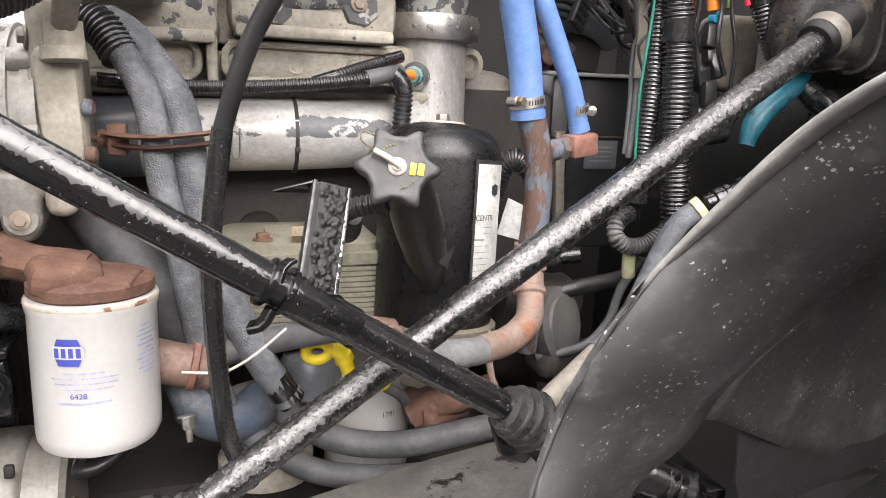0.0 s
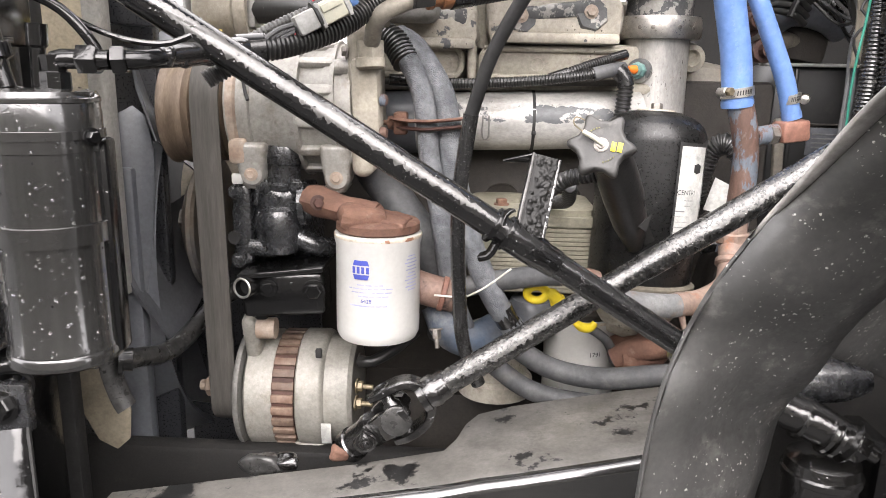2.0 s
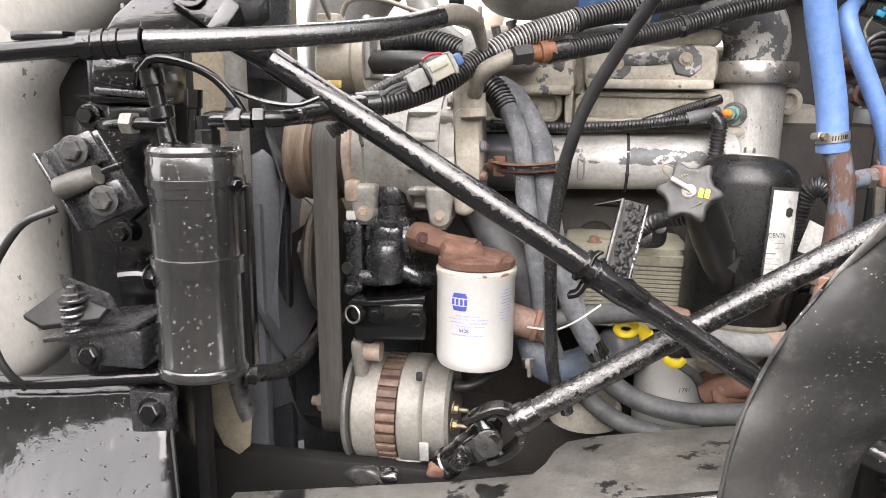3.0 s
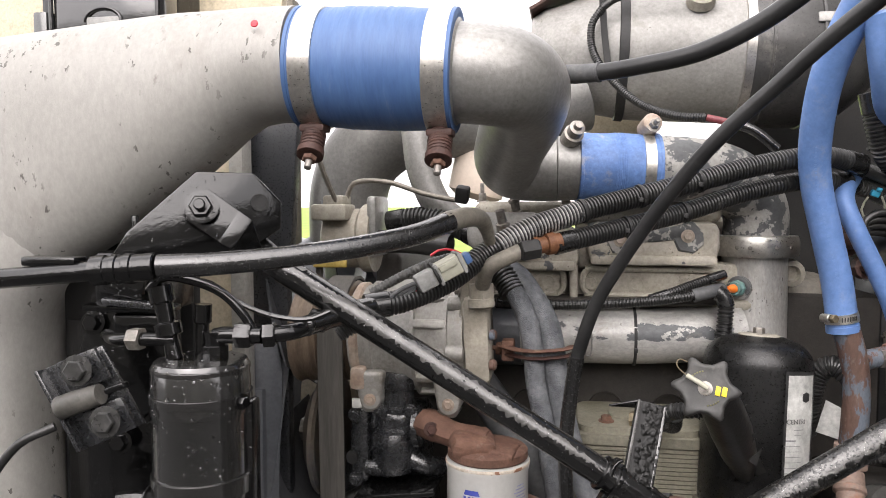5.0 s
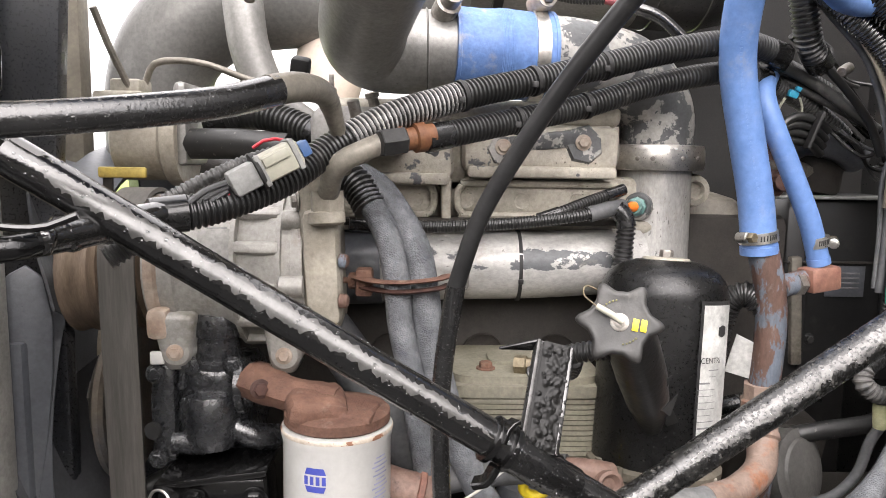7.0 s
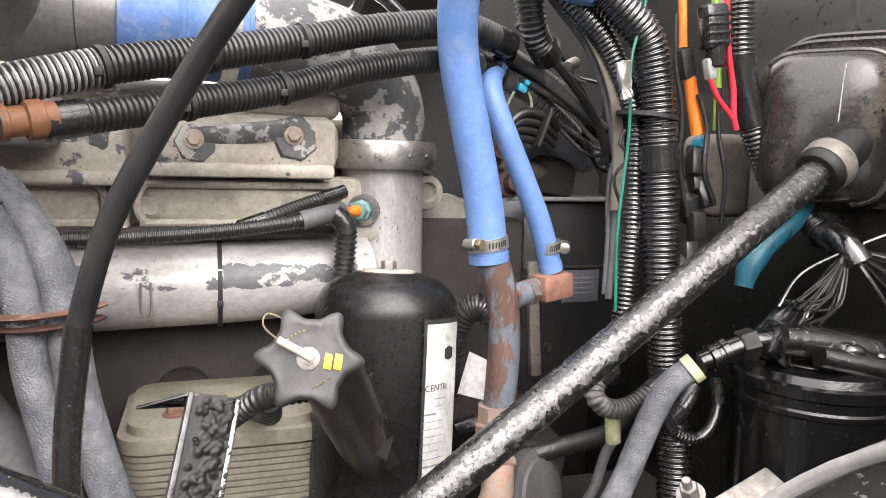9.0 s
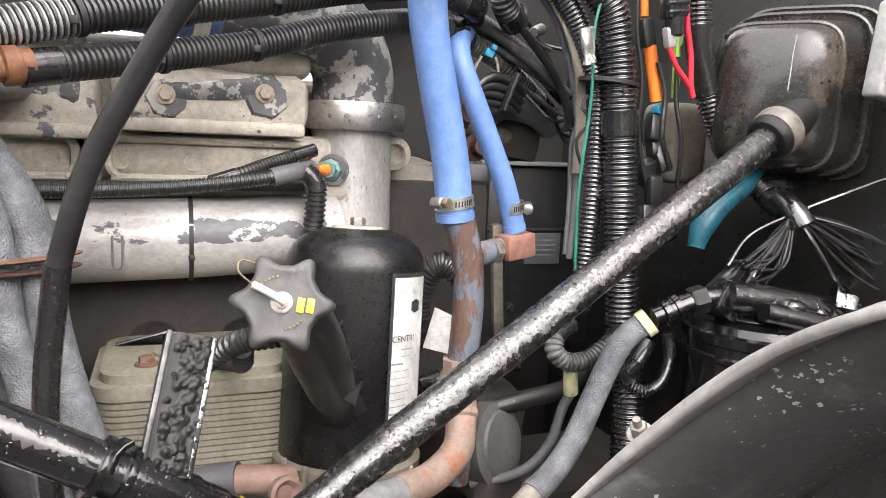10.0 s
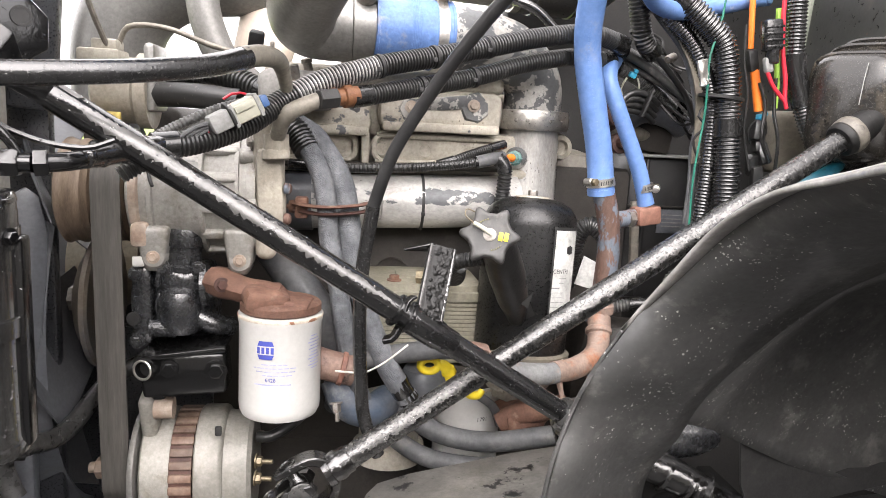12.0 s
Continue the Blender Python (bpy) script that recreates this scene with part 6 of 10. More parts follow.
def radiator_top():
    """Moulded box and painted panel on top of the radiator, just over the tank."""
    t = thing("radiator_top_box", (-0.56, 0.62, 1.60), "glossy black moulded box with an arched recess above the radiator", "moulded box")
    part("shell", box((-0.557, 0.625, 1.76), (0.148, 0.05, 0.11), 0.012, seg=3), GLOSS, t)
    rim = [(-0.557 + 0.071 * sx, 0.600, 1.757 + 0.05 * sz) for sx, sz in ((-1, -1), (-1, 0.7), (-0.9, 0.95), (0.9, 0.95), (1, 0.7), (1, -1))]
    part("rim", sweep(rim, 0.003, 8, 0.006), BLACK, t, "raised rim")
    arch = [(-0.557 + 0.024 * math.cos(a), 0.599, 1.748 + 0.016 * math.sin(a)) for a in (math.pi * i / 14 for i in range(15))]
    part("arch", sweep(arch, 0.0022, 8, 0.004), BLACK, t, "arched rib")
    part("recess_plate", box((-0.557, 0.5995, 1.744), (0.044, 0.004, 0.02), 0.0015), GREYPLASTIC, t, "grey plate in the recess")
    part("side_block", box((-0.645, 0.625, 1.735), (0.02, 0.05, 0.06), 0.004), GLOSS, t)
    part("leg", box((-0.585, 0.63, 1.66), (0.06, 0.04, 0.14), 0.004), MATTE, t)
    p = thing("hood_inner_side", (-0.70, 0.90, 1.6), "tan painted inner side of the hood with small bolts", "hood")
    part("sheet", plate([(-0.98, 0.9, 1.60), (-0.98, 0.9, 1.95), (-0.535, 0.9, 1.95), (-0.535, 0.9, 1.862), (-0.60, 0.9, 1.838), (-0.66, 0.9, 1.60)], 0.008, (0, -1, 0), 0.001), TAN, p)
    part("edge", plate([(-0.534, 0.892, 1.95), (-0.528, 0.892, 1.95), (-0.528, 0.892, 1.838), (-0.60, 0.892, 1.828), (-0.60, 0.892, 1.836), (-0.534, 0.892, 1.860)], 0.006, (0, -1, 0), 0.001), SHROUD, p, "dark folded edge")
    part("wedge", plate([(-0.668, 0.893, 1.87), (-0.662, 0.893, 1.87), (-0.625, 0.893, 1.83), (-0.668, 0.893, 1.83)], 0.003, (0, -1, 0), 0.0005), POST, p, "pale corner gusset")
    for x, z in ((-0.605, 1.852), (-0.557, 1.880)):
        bolt((x, 0.888, z), (0, -1, 0), 0.004, p, 0.003, RUSTCAST)


radiator_top()




def shroud():
    t = thing("fan_shroud", (-0.40, 0.7, 0.85), "dusty dark grey fan shroud panels", "fan shroud")
    part("side_panel", box((-0.396, 0.628, 1.39), (0.020, 0.03, 0.50), 0.005), POST, t, "dusty pale grey post")
    part("post_foot", strap([(-0.396, 0.622, 1.15), (-0.394, 0.612, 1.13), (-0.398, 0.602, 1.10), (-0.397, 0.600, 1.065), (-0.388, 0.600, 1.024)], (0.2, -0.97, 0), [0.020, 0.020, 0.020, 0.022, 0.016], 0.008), POST, t, "bent grey foot of the post")
    part("inner_panel", box((-0.445, 0.715, 1.25), (0.155, 0.02, 0.78), 0.004), FAN_DARK, t)
    part("lower_panel", box((-0.412, 0.655, 1.07), (0.066, 0.02, 0.44), 0.004), SHROUD, t)
    part("lower_guard", box((-0.30, 0.83, 0.93), (0.20, 0.02, 0.44), 0.004), FAN_DARK, t)
    part("upper_slab", box((-0.377, 0.665, 1.58), (0.084, 0.02, 0.26), 0.004, (0, 4, 0)), FAN_DARK, t)
    rings = []
    for x, r in ((-0.48, 0.325), (-0.42, 0.31), (-0.37, 0.30), (-0.365, 0.31), (-0.42, 0.325)):
        rings.append([(x, 0.97 + r * math.cos(a), 1.15 + r * math.sin(a)) for a in (2 * math.pi * i / 48 for i in range(48))])
    part("ring", loft(rings, cap=False), SHROUD, t)
    return t


shroud()


def fan():
    t = thing("cooling_fan", (-0.40, 0.95, 0.9), "large dark engine fan with broad dusty blades", "fan")
    c = Vector((-0.375, 0.96, 1.21))
    part("hub", lathe(c, (1, 0, 0), [(-0.05, 0.03), (-0.04, 0.09), (-0.01, 0.10), (0.0, 0.085), (0.03, 0.06), (0.07, 0.05)], 36), FANTAN, t, "pale tan clutch hub")
    for k in range(8):
        a0 = 2 * math.pi * k / 8 + 0.24
        rings = []
        for i in range(7):
            r = 0.08 + 0.25 * i / 6
            w = 0.045 + 0.03 * i / 6
            tw = 0.6 - 0.2 * i / 6
            d = Vector((0, math.cos(a0), math.sin(a0)))
            tan = Vector((0, -math.sin(a0), math.cos(a0)))
            ch = (tan * math.cos(tw) + Vector((1, 0, 0)) * math.sin(tw))
            nn = d.cross(ch).normalized() * 0.003
            p = c + d * r
            rings.append([p - ch * w - nn * 0.3, p - nn * 2.2, p + ch * w - nn * 0.3, p + ch * w + nn * 0.3, p - nn * 0.8, p - ch * w + nn * 0.3])
        part("blade", loft(rings), FANBLADE, t)
    rim = [(-0.377, 1.361), (-0.390, 1.353), (-0.399, 1.338), (-0.404, 1.318), (-0.406, 1.25), (-0.408, 1.187), (-0.409, 1.112), (-0.379, 1.116), (-0.368, 1.19), (-0.361, 1.255), (-0.359, 1.309), (-0.365, 1.349)]
    part("blade", plate([(x, 0.652 + 0.5 * (x + 0.385), z) for x, z in rim], 0.006, (0.45, -0.89, 0), 0.0015), SHROUD, t, "blue-grey broad blade")
    part("blade", plate([(-0.47, 0.600, 1.13), (-0.418, 0.606, 1.13), (-0.397, 0.610, 1.06), (-0.388, 0.612, 1.0), (-0.392, 0.612, 0.962), (-0.408, 0.61, 0.948), (-0.428, 0.606, 0.962), (-0.447, 0.602, 1.01)], 0.004, (0.25, -0.96, 0), 0.001), FANTAN, t, "dusty tan blade tip")
    return t


FANTAN = surface("tan_dusty_hub", (0.22, 0.19, 0.14), (0.32, 0.28, 0.21), 0.6, grain=20)
FANBLADE = surface("dusty_fan_blade", (0.05, 0.053, 0.059), (0.095, 0.097, 0.102), 0.4, grain=9, dirt=(0.13, 0.108, 0.078), dirt_at=0.6, dirt_scale=6)
fan()


WETPLATE = surface("rain_filmed_black_plate", (0.004, 0.004, 0.004), (0.008, 0.008, 0.008), 0.16, grain=20, coat=0.4, bump=1.0, fine=60, drops=0.6, drop_scale=200, wet=0.6, rough_var=0.12, dent=0.5)


def side_support():
    t = thing("radiator_support", (-0.40, 0.47, 0.9), "glossy black steel radiator support column and brackets", "radiator support")
    part("column", box((-0.463, 0.485, 1.24), (0.10, 0.06, 0.66), 0.004), BLACK, t)
    part("column_flange", box((-0.452, 0.449, 1.26), (0.085, 0.008, 0.30), 0.002, (0, -3, 0)), BLACK, t)
    part("upper_block", box((-0.415, 0.45, 1.45), (0.07, 0.07, 0.06), 0.006), BLACK, t)
    cap = part("block_cap", box((-0.412, 0.412, 1.451), (0.046, 0.016, 0.026), 0.003, (0, 10, 0)), WETPLATE, t)
    raindrops(cap, 60, 45, 0.0006, 0.0012)
    part("block_step", box((-0.404, 0.408, 1.432), (0.054, 0.018, 0.007), 0.002, (0, 4, 0)), SATIN, t)
    part("step", box((-0.405, 0.43, 1.41), (0.05, 0.03, 0.02), 0.003), BLACK, t)
    part("ledge", plate([(-0.452, 0.400, 1.430), (-0.372, 0.412, 1.426), (-0.372, 0.44, 1.428), (-0.452, 0.44, 1.432)], 0.006, (0, -0.2, 1), 0.0012), BLACK, t)
    part("gusset", plate([(-0.455, 0.436, 1.445), (-0.385, 0.436, 1.392), (-0.392, 0.436, 1.33), (-0.43, 0.436, 1.30), (-0.49, 0.436, 1.36)], 0.005, (0.1, -1, 0.1), 0.001), BLACK, t)
    part("stud", hexbolt((-0.405, 0.42, 1.49), (0, -0.1, 1), 0.007, 0.008, stud=0.016), BLACK, t)
    for x, z, r in ((-0.462, 1.408, 0.0085), (-0.436, 1.288, 0.0085), (-0.452, 1.335, 0.007), (-0.398, 1.306, 0.007)):
        bolt((x, 0.432, z), (0.1, -1, 0.1), r, t, 0.008, BLACK)
    # wet panel, upright at its top and leaning outwards lower down
    rows = []
    for i in range(13):
        f = i / 12
        row = []
        for j in range(15):
            s = j / 14
            lean = 0.034 * f + 0.25 * max(0.0, f - 0.2) ** 1.6 * s ** 1.3
            x = -0.62 + (0.246 + 0.66 * lean) * s
            z = 1.112 + 0.030 * s - 0.150 * f
            row.append((x, 0.398 - lean, z))
        rows.append(row)
    panel = part("wet_panel", loft(rows, closed=False), WETPLATE, t, "glossy black panel streaming with rain", angle=80)
    so = panel.modifiers.new("thick", "SOLIDIFY")
    so.thickness, so.offset = 0.004, 0.0
    raindrops(panel, 420, 44, 0.0006, 0.0022, shell=0.0021)
    part("panel_edge", sweep([rows[0][0], rows[0][7], rows[0][14], rows[3][14], rows[7][14], rows[12][14]], 0.0022, 8, 0.006), CAKED, t)
    bolt((-0.382, 0.379, 1.118), (0, -1, 0.1), 0.0105, t, 0.008, BLACK)
    part("nut_tab", box((-0.384, 0.386, 1.116), (0.046, 0.012, 0.046), 0.002), SATIN, t)
    part("back_sheet", box((-0.662, 0.545, 1.2), (0.5, 0.02, 0.70), 0.003), MATTE, t)
    return t


side_support()


def upper_bracket():
    t = thing("strut_bracket", (-0.34, 0.42, 1.48), "wet black bracket plate with a big hex nut", "bracket")
    n = Vector((0.53, -0.85, 0)).normalized()

    def on(u, z, out=0.0):
        """u along the plate from the bolt, z up."""
        return Vector((-0.332, 0.412, 0)) + Vector((0.85, 0.53, 0)).normalized() * u + Vector((0, 0, z)) + n * out
    outline = [on(-0.085, 1.468), on(-0.066, 1.50), on(-0.005, 1.556), on(0.047, 1.555), (on(0.073, 1.528)), on(0.072, 1.502), on(0.05, 1.487), on(-0.02, 1.468)]
    part("plate", plate(outline, 0.009, n, 0.002), BLACK, t)
    tn = Vector((0.348, -0.919, 0.186))
    part("strut_tab", plate([(-0.323, 0.403, 1.541), (-0.283, 0.412, 1.511), (-0.298, 0.400, 1.483), (-0.339, 0.391, 1.512)], 0.014, tn, 0.002), BLACK, t, "bent end tab of the rod")
    part("tab_ledge", plate([(-0.295, 0.409, 1.520), (-0.283, 0.412, 1.511), (-0.298, 0.400, 1.483), (-0.311, 0.397, 1.492)], 0.006, tn, 0.0015), BLACK, t)
    part("gusset", plate([(-0.284, 0.415, 1.511), (-0.299, 0.403, 1.483), (-0.281, 0.430, 1.483)], 0.006, (0.75, -0.62, -0.2), 0.0012), BLACK, t, "black triangular gusset face")
    part("nut", hexbolt(Vector((-0.324, 0.396, 1.522)) + tn * 0.004, tn, 0.0105, 0.009, stud=0.007), BLACK, t)
    part("hole_ring", lathe(on(0.052, 1.527, 0.0005), n, [(0, 0.0085), (0.0008, 0.0082), (0.0008, 0.0065), (-0.001, 0.0062), (-0.001, 0.001)], 20), MATTE, t)
    return t


upper_bracket()


# Pale tones that paint the sky's reflection onto the wet black tubes.
SHEEN_DIM = surface("painted_dim_sheen", (0.05, 0.049, 0.047), (0.10, 0.098, 0.094), 0.32, 0.3, grain=60, bump=0.35, fine=200, wear=(0.005, 0.005, 0.005), wear_at=0.62, wear_scale=90, wear_soft=0.08, wet=1.0, coat=0.3, rough_var=0.12)
SHEEN = surface("painted_sky_sheen", (0.10, 0.098, 0.095), (0.21, 0.206, 0.199), 0.42, 0.4, grain=150, bump=1.0, fine=300, wear=(0.006, 0.006, 0.006), wear_at=0.53, wear_scale=330, wear_soft=0.04, wet=0.8, mottle=1.3, rough_var=0.2)


def sheen_shell(a, b, r, seed, low=-9, high=46):
    """A ragged pale shell painted as the sky's sheen along the upper front of a tube, following its curve."""
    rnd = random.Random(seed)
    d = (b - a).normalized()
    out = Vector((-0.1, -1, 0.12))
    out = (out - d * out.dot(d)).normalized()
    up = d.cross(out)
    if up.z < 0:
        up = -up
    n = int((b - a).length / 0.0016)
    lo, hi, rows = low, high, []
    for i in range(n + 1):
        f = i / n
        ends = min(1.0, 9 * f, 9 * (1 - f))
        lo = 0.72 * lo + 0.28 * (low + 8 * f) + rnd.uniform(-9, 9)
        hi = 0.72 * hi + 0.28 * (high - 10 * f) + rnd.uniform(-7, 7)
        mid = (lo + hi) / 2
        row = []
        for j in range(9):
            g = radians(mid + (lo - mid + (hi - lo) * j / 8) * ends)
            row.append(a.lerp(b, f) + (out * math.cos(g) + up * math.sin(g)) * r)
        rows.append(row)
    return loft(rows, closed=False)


BUSHING = surface("wet_grey_black_rubber", (0.02, 0.02, 0.0195), (0.05, 0.049, 0.046), 0.3, grain=60, bump=0.6, fine=200, dirt=(0.14, 0.135, 0.12), dirt_at=0.6, dirt_scale=60, wet=0.9, coat=0.4)


def strut():
    t = thing("radiator_strut_rod", (-0.03, 0.47, 1.16), "wet black steel strut rod running down from the radiator bracket", "strut rod")
    a, b = Vector((-0.268, 0.4445, 1.4635)), Vector((0.207, 0.494, 1.163))
    d = (b - a).normalized()
    tube = part("tube", sweep([a, a.lerp(b, 0.3), a.lerp(b, 0.62), a.lerp(b, 0.665)], 0.0135, 24), STRUT, t)
    rod = part("inner_rod", sweep([a.lerp(b, 0.76), a.lerp(b, 0.85), b + d * 0.03], 0.0124, 24), STRUT, t)
    raindrops(rod, 420, 21, 0.0005, 0.0012)
    guide = part("guide_sleeve", lathe(a.lerp(b, 0.665), d, [(0, 0.0135), (0.001, 0.0152), (0.040, 0.0152), (0.042, 0.0140), (0.058, 0.0138), (0.060, 0.0124)], 28), STRUT, t, "wider sleeve below the clamp")
    raindrops(guide, 160, 22, 0.0005, 0.0012)
    raindrops(tube, 240, 23, 0.0006, 0.0015)
    part("bare_strip", sheen_shell(a.lerp(b, 0.02), a.lerp(b, 0.64), 0.01362, 9, 2, 54), SHEEN_DIM, t, "ragged pale strip painted as the sky's sheen on the wet tube")
    part("flattened_end", loft([[Vector((-0.275, 0.4435, 1.468)) + Vector((0.35, -0.55, 0.75)).normalized() * x * w + Vector((0.85, 0.53, 0.15)).normalized() * y * hgt + d * -s for x, y in ((1, 0.3), (0.3, 1), (-0.3, 1), (-1, 0.3), (-1, -0.3), (-0.3, -1), (0.3, -1), (1, -0.3))] for s, w, hgt in ((-0.03, 0.0135, 0.0135), (-0.01, 0.0135, 0.0135), (0.012, 0.009, 0.018), (0.03, 0.006, 0.0225), (0.05, 0.004, 0.026))]), BLACK, t, "flattened tube end")
    c = a.lerp(b, 0.66)
    for s0 in (-0.012, 0.002):
        part("clamp_ring", lathe(c + d * s0, d, [(0, 0.0136), (0.0006, 0.0172), (0.0026, 0.0175), (0.0046, 0.0172), (0.0052, 0.0136)], 30), BLACK, t)
    part("clamp_ear", strap([c + Vector((-0.006, -0.012, -0.010)), c + Vector((-0.012, -0.012, -0.020)), c + Vector((-0.020, -0.008, -0.024))], (0.3, -0.9, 0), 0.010, 0.006), BLACK, t)
    part("clamp_hook", strap([c + Vector((-0.002, -0.014, 0.008)), c + Vector((0.002, -0.012, 0.018)), c + Vector((0.008, -0.008, 0.021))], (0.3, -0.9, 0), 0.010, 0.003), BLACK, t)
    e = b + d * 0.030
    part("end_bushing", lathe(e - d * 0.012, d, [(0, 0.0125), (0.002, 0.0185), (0.010, 0.0195), (0.0105, 0.0220), (0.0125, 0.0225), (0.0135, 0.0210), (0.0195, 0.0212), (0.0205, 0.0240), (0.0230, 0.0245), (0.0240, 0.0225), (0.0300, 0.0228), (0.0310, 0.0255), (0.0335, 0.0255), (0.0345, 0.0200), (0.048, 0.019)], 36), BUSHING, t, "ringed rubber end bushing")
    for s0, r0 in ((0.0005, 0.0226), (0.0105, 0.0246), (0.0205, 0.0257)):
        part("ring", lathe(e + d * s0, d, [(-0.0014, r0 - 0.002), (-0.0010, r0 + 0.0005), (0.0010, r0 + 0.0005), (0.0014, r0 - 0.002)], 36), STEELDARK, t, "thin worn steel ring")
    part("end_fork", plate([tuple(e + q) for q in (Vector((-0.014, 0.012, -0.012)), Vector((0.022, 0.012, -0.016)), Vector((0.030, 0.012, -0.044)), Vector((0.020, 0.012, -0.056)), Vector((-0.002, 0.012, -0.046)))], 0.010, (0.1, -1, 0), 0.002), BLACK, t)
    part("end_bolt", lathe(e + d * 0.036, d, [(0, 0.009), (0.020, 0.009), (0.021, 0.012), (0.030, 0.012)], 6), BLACK, t, angle=20)
    return t


strut()


def loose_bracket():
    t = thing("channel_bracket", (0.075, 0.48, 1.262), "greasy black channel bracket with bolts standing on the strut rod", "bracket")
    top, bot = Vector((0.086, 0.510, 1.330)), Vector((0.070, 0.474, 1.262))
    up = (top - bot).normalized()
    side = Vector((0.9, 0.0, -0.35))
    side = (side - up * side.dot(up)).normalized()
    n = side.cross(up).normalized()
    if n.y > 0:
        n = -n
    w = 0.0142

    def q(s, u, out=0.0):
        return bot.lerp(top, s) + side * u + n * out
    part("web", plate([q(0, -w), q(0, w), q(1, w), q(1, -w)], 0.003, n, 0.0006), CAKED, t)
    part("flange", plate([q(0, w, 0.003), q(1, w, 0.003), q(1, w, -0.014), q(0, w, -0.014)], 0.003, side, 0.0006), GREASE, t)
    part("flange", plate([q(0, -w, 0.003), q(1, -w, 0.003), q(1, -w, -0.006), q(0, -w, -0.006)], 0.003, -side, 0.0006), STEELDARK, t)
    part("bent_tab", plate([q(1, w, 0.0), q(1, -w, 0.0), q(0.88, -w - 0.024, -0.012), q(0.9, -w - 0.02, -0.018)], 0.002, up, 0.0004), BLACK, t)
    rnd = random.Random(12)
    bumps = [(rnd.uniform(0.02, 0.98), rnd.uniform(-0.5, 1.0) * w, rnd.uniform(0.0012, 0.0034), rnd.uniform(0.0010, 0.0026)) for k in range(150)]
    rows = []
    for i in range(80):
        s, row = i / 79, []
        for j in range(30):
            u = w * (-0.62 + 1.58 * j / 29)
            h = max([0.0] + [bh * (1 - min(1.0, (((s - bs) * 0.078) ** 2 + (u - bu) ** 2) / br ** 2)) for bs, bu, br, bh in bumps])
            row.append(q(s, u, 0.0017 + h))
        rows.append(row)
    part("grease_smear", loft(rows, closed=False), CAKED, t, "lumpy wet black grease")
    return t


loose_bracket()


# ---- steering ----
def steering_shaft():
    t = thing("steering_shaft", (0.28, 0.56, 1.07), "wet black steering shaft with worn paint, from firewall to joint", "steering shaft")
    a, b = Vector((-0.022, 0.5065, 1.086)), Vector((0.612, 0.615, 1.470))
    d = (b - a).normalized()
    part("lower_tube", sweep([a, a.lerp(b, 0.2), a.lerp(b, 0.4)], 0.0132, 24), ROD, t)
    part("upper_tube", sweep([a.lerp(b, 0.34), a.lerp(b, 0.6), b], 0.0142, 24), ROD, t)
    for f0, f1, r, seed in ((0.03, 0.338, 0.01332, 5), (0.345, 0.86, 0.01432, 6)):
        strip = part("bare_strip", sheen_shell(a.lerp(b, f0), a.lerp(b, f1), r, seed), SHEEN, t, "ragged pale strip painted as the sky's sheen on the wet tube")
        raindrops(strip, 260, 60 + seed, 0.0005, 0.0011)
    part("socket", lathe(a - d * 0.006, d, [(0, 0.012), (0.002, 0.0165), (0.010, 0.0175), (0.016, 0.0172), (0.018, 0.0155), (0.026, 0.0152), (0.028, 0.0138)], 24), GREASE, t)
    # fork, cross and lower fork
    c = a - d * 0.038
    n = Vector((0.30, -0.85, 0.22))
    n = (n - d * n.dot(d)).normalized()
    s = d.cross(n).normalized()
    part("fork_base", lathe(a - d * 0.010, d, [(0, 0.010), (0.001, 0.0185), (0.008, 0.019), (0.010, 0.014)], 20), GREASE, t)
    for k in (1, -1):
        part("fork_arm", strap([a - d * 0.002 + s * 0.008 * k, a - d * 0.008 + s * 0.018 * k, a - d * 0.018 + s * 0.0245 * k, c + d * 0.004 + s * 0.0265 * k, c - d * 0.012 + s * 0.0262 * k, c - d * 0.017 + s * 0.026 * k], n, [0.024, 0.027, 0.028, 0.029, 0.024, 0.012], [0.012, 0.010, 0.0085, 0.0085, 0.0085, 0.007]), GREASE, t)
        part("cup", lathe(c + s * 0.0225 * k, s * k, [(0, 0.010), (0.009, 0.010), (0.0095, 0.0085), (0.008, 0.007), (0.008, 0.001)], 20), GREASE, t)
    part("cross", join(lathe(c - s * 0.024, s, [(0, 0.0062), (0.010, 0.0066), (0.014, 0.0095), (0.034, 0.0095), (0.038, 0.0066), (0.048, 0.0062)], 16), lathe(c - n * 0.016, n, [(0, 0.0075), (0.032, 0.0075)], 16)), GREASE, t)
    e = Vector((-0.112, 0.530, 1.006))
    ed = (e - c).normalized()
    sd = ed.cross(n).normalized()
    for k in (1, -1):
        part("lower_fork_arm", strap([c + n * 0.0185 * k - ed * 0.017, c + n * 0.019 * k - ed * 0.010, c + n * 0.019 * k + ed * 0.010, c + n * 0.016 * k + ed * 0.026, c + n * 0.008 * k + ed * 0.036], sd, [0.010, 0.024, 0.030, 0.029, 0.024], 0.0085), GREASE, t)
        part("bearing_cap", lathe(c + n * 0.0205 * k, n * k, [(-0.004, 0.0135), (0.004, 0.0135), (0.0055, 0.0122), (0.0055, 0.0105), (0.0035, 0.0098), (0.0035, 0.001)], 26), GREASE, t)
        part("snap_ring", lathe(c + n * 0.0238 * k, n * k, [(0, 0.0135), (0.0012, 0.0152), (0.0026, 0.0152), (0.0034, 0.0135)], 26), STEELDARK, t)
    part("lower_socket", lathe(c + ed * 0.030, ed, [(0, 0.012), (0.003, 0.0185), (0.012, 0.0185), (0.014, 0.0165), (0.040, 0.0165), (0.042, 0.0185), (0.052, 0.0185), (0.055, 0.012)], 22), GREASE, t)
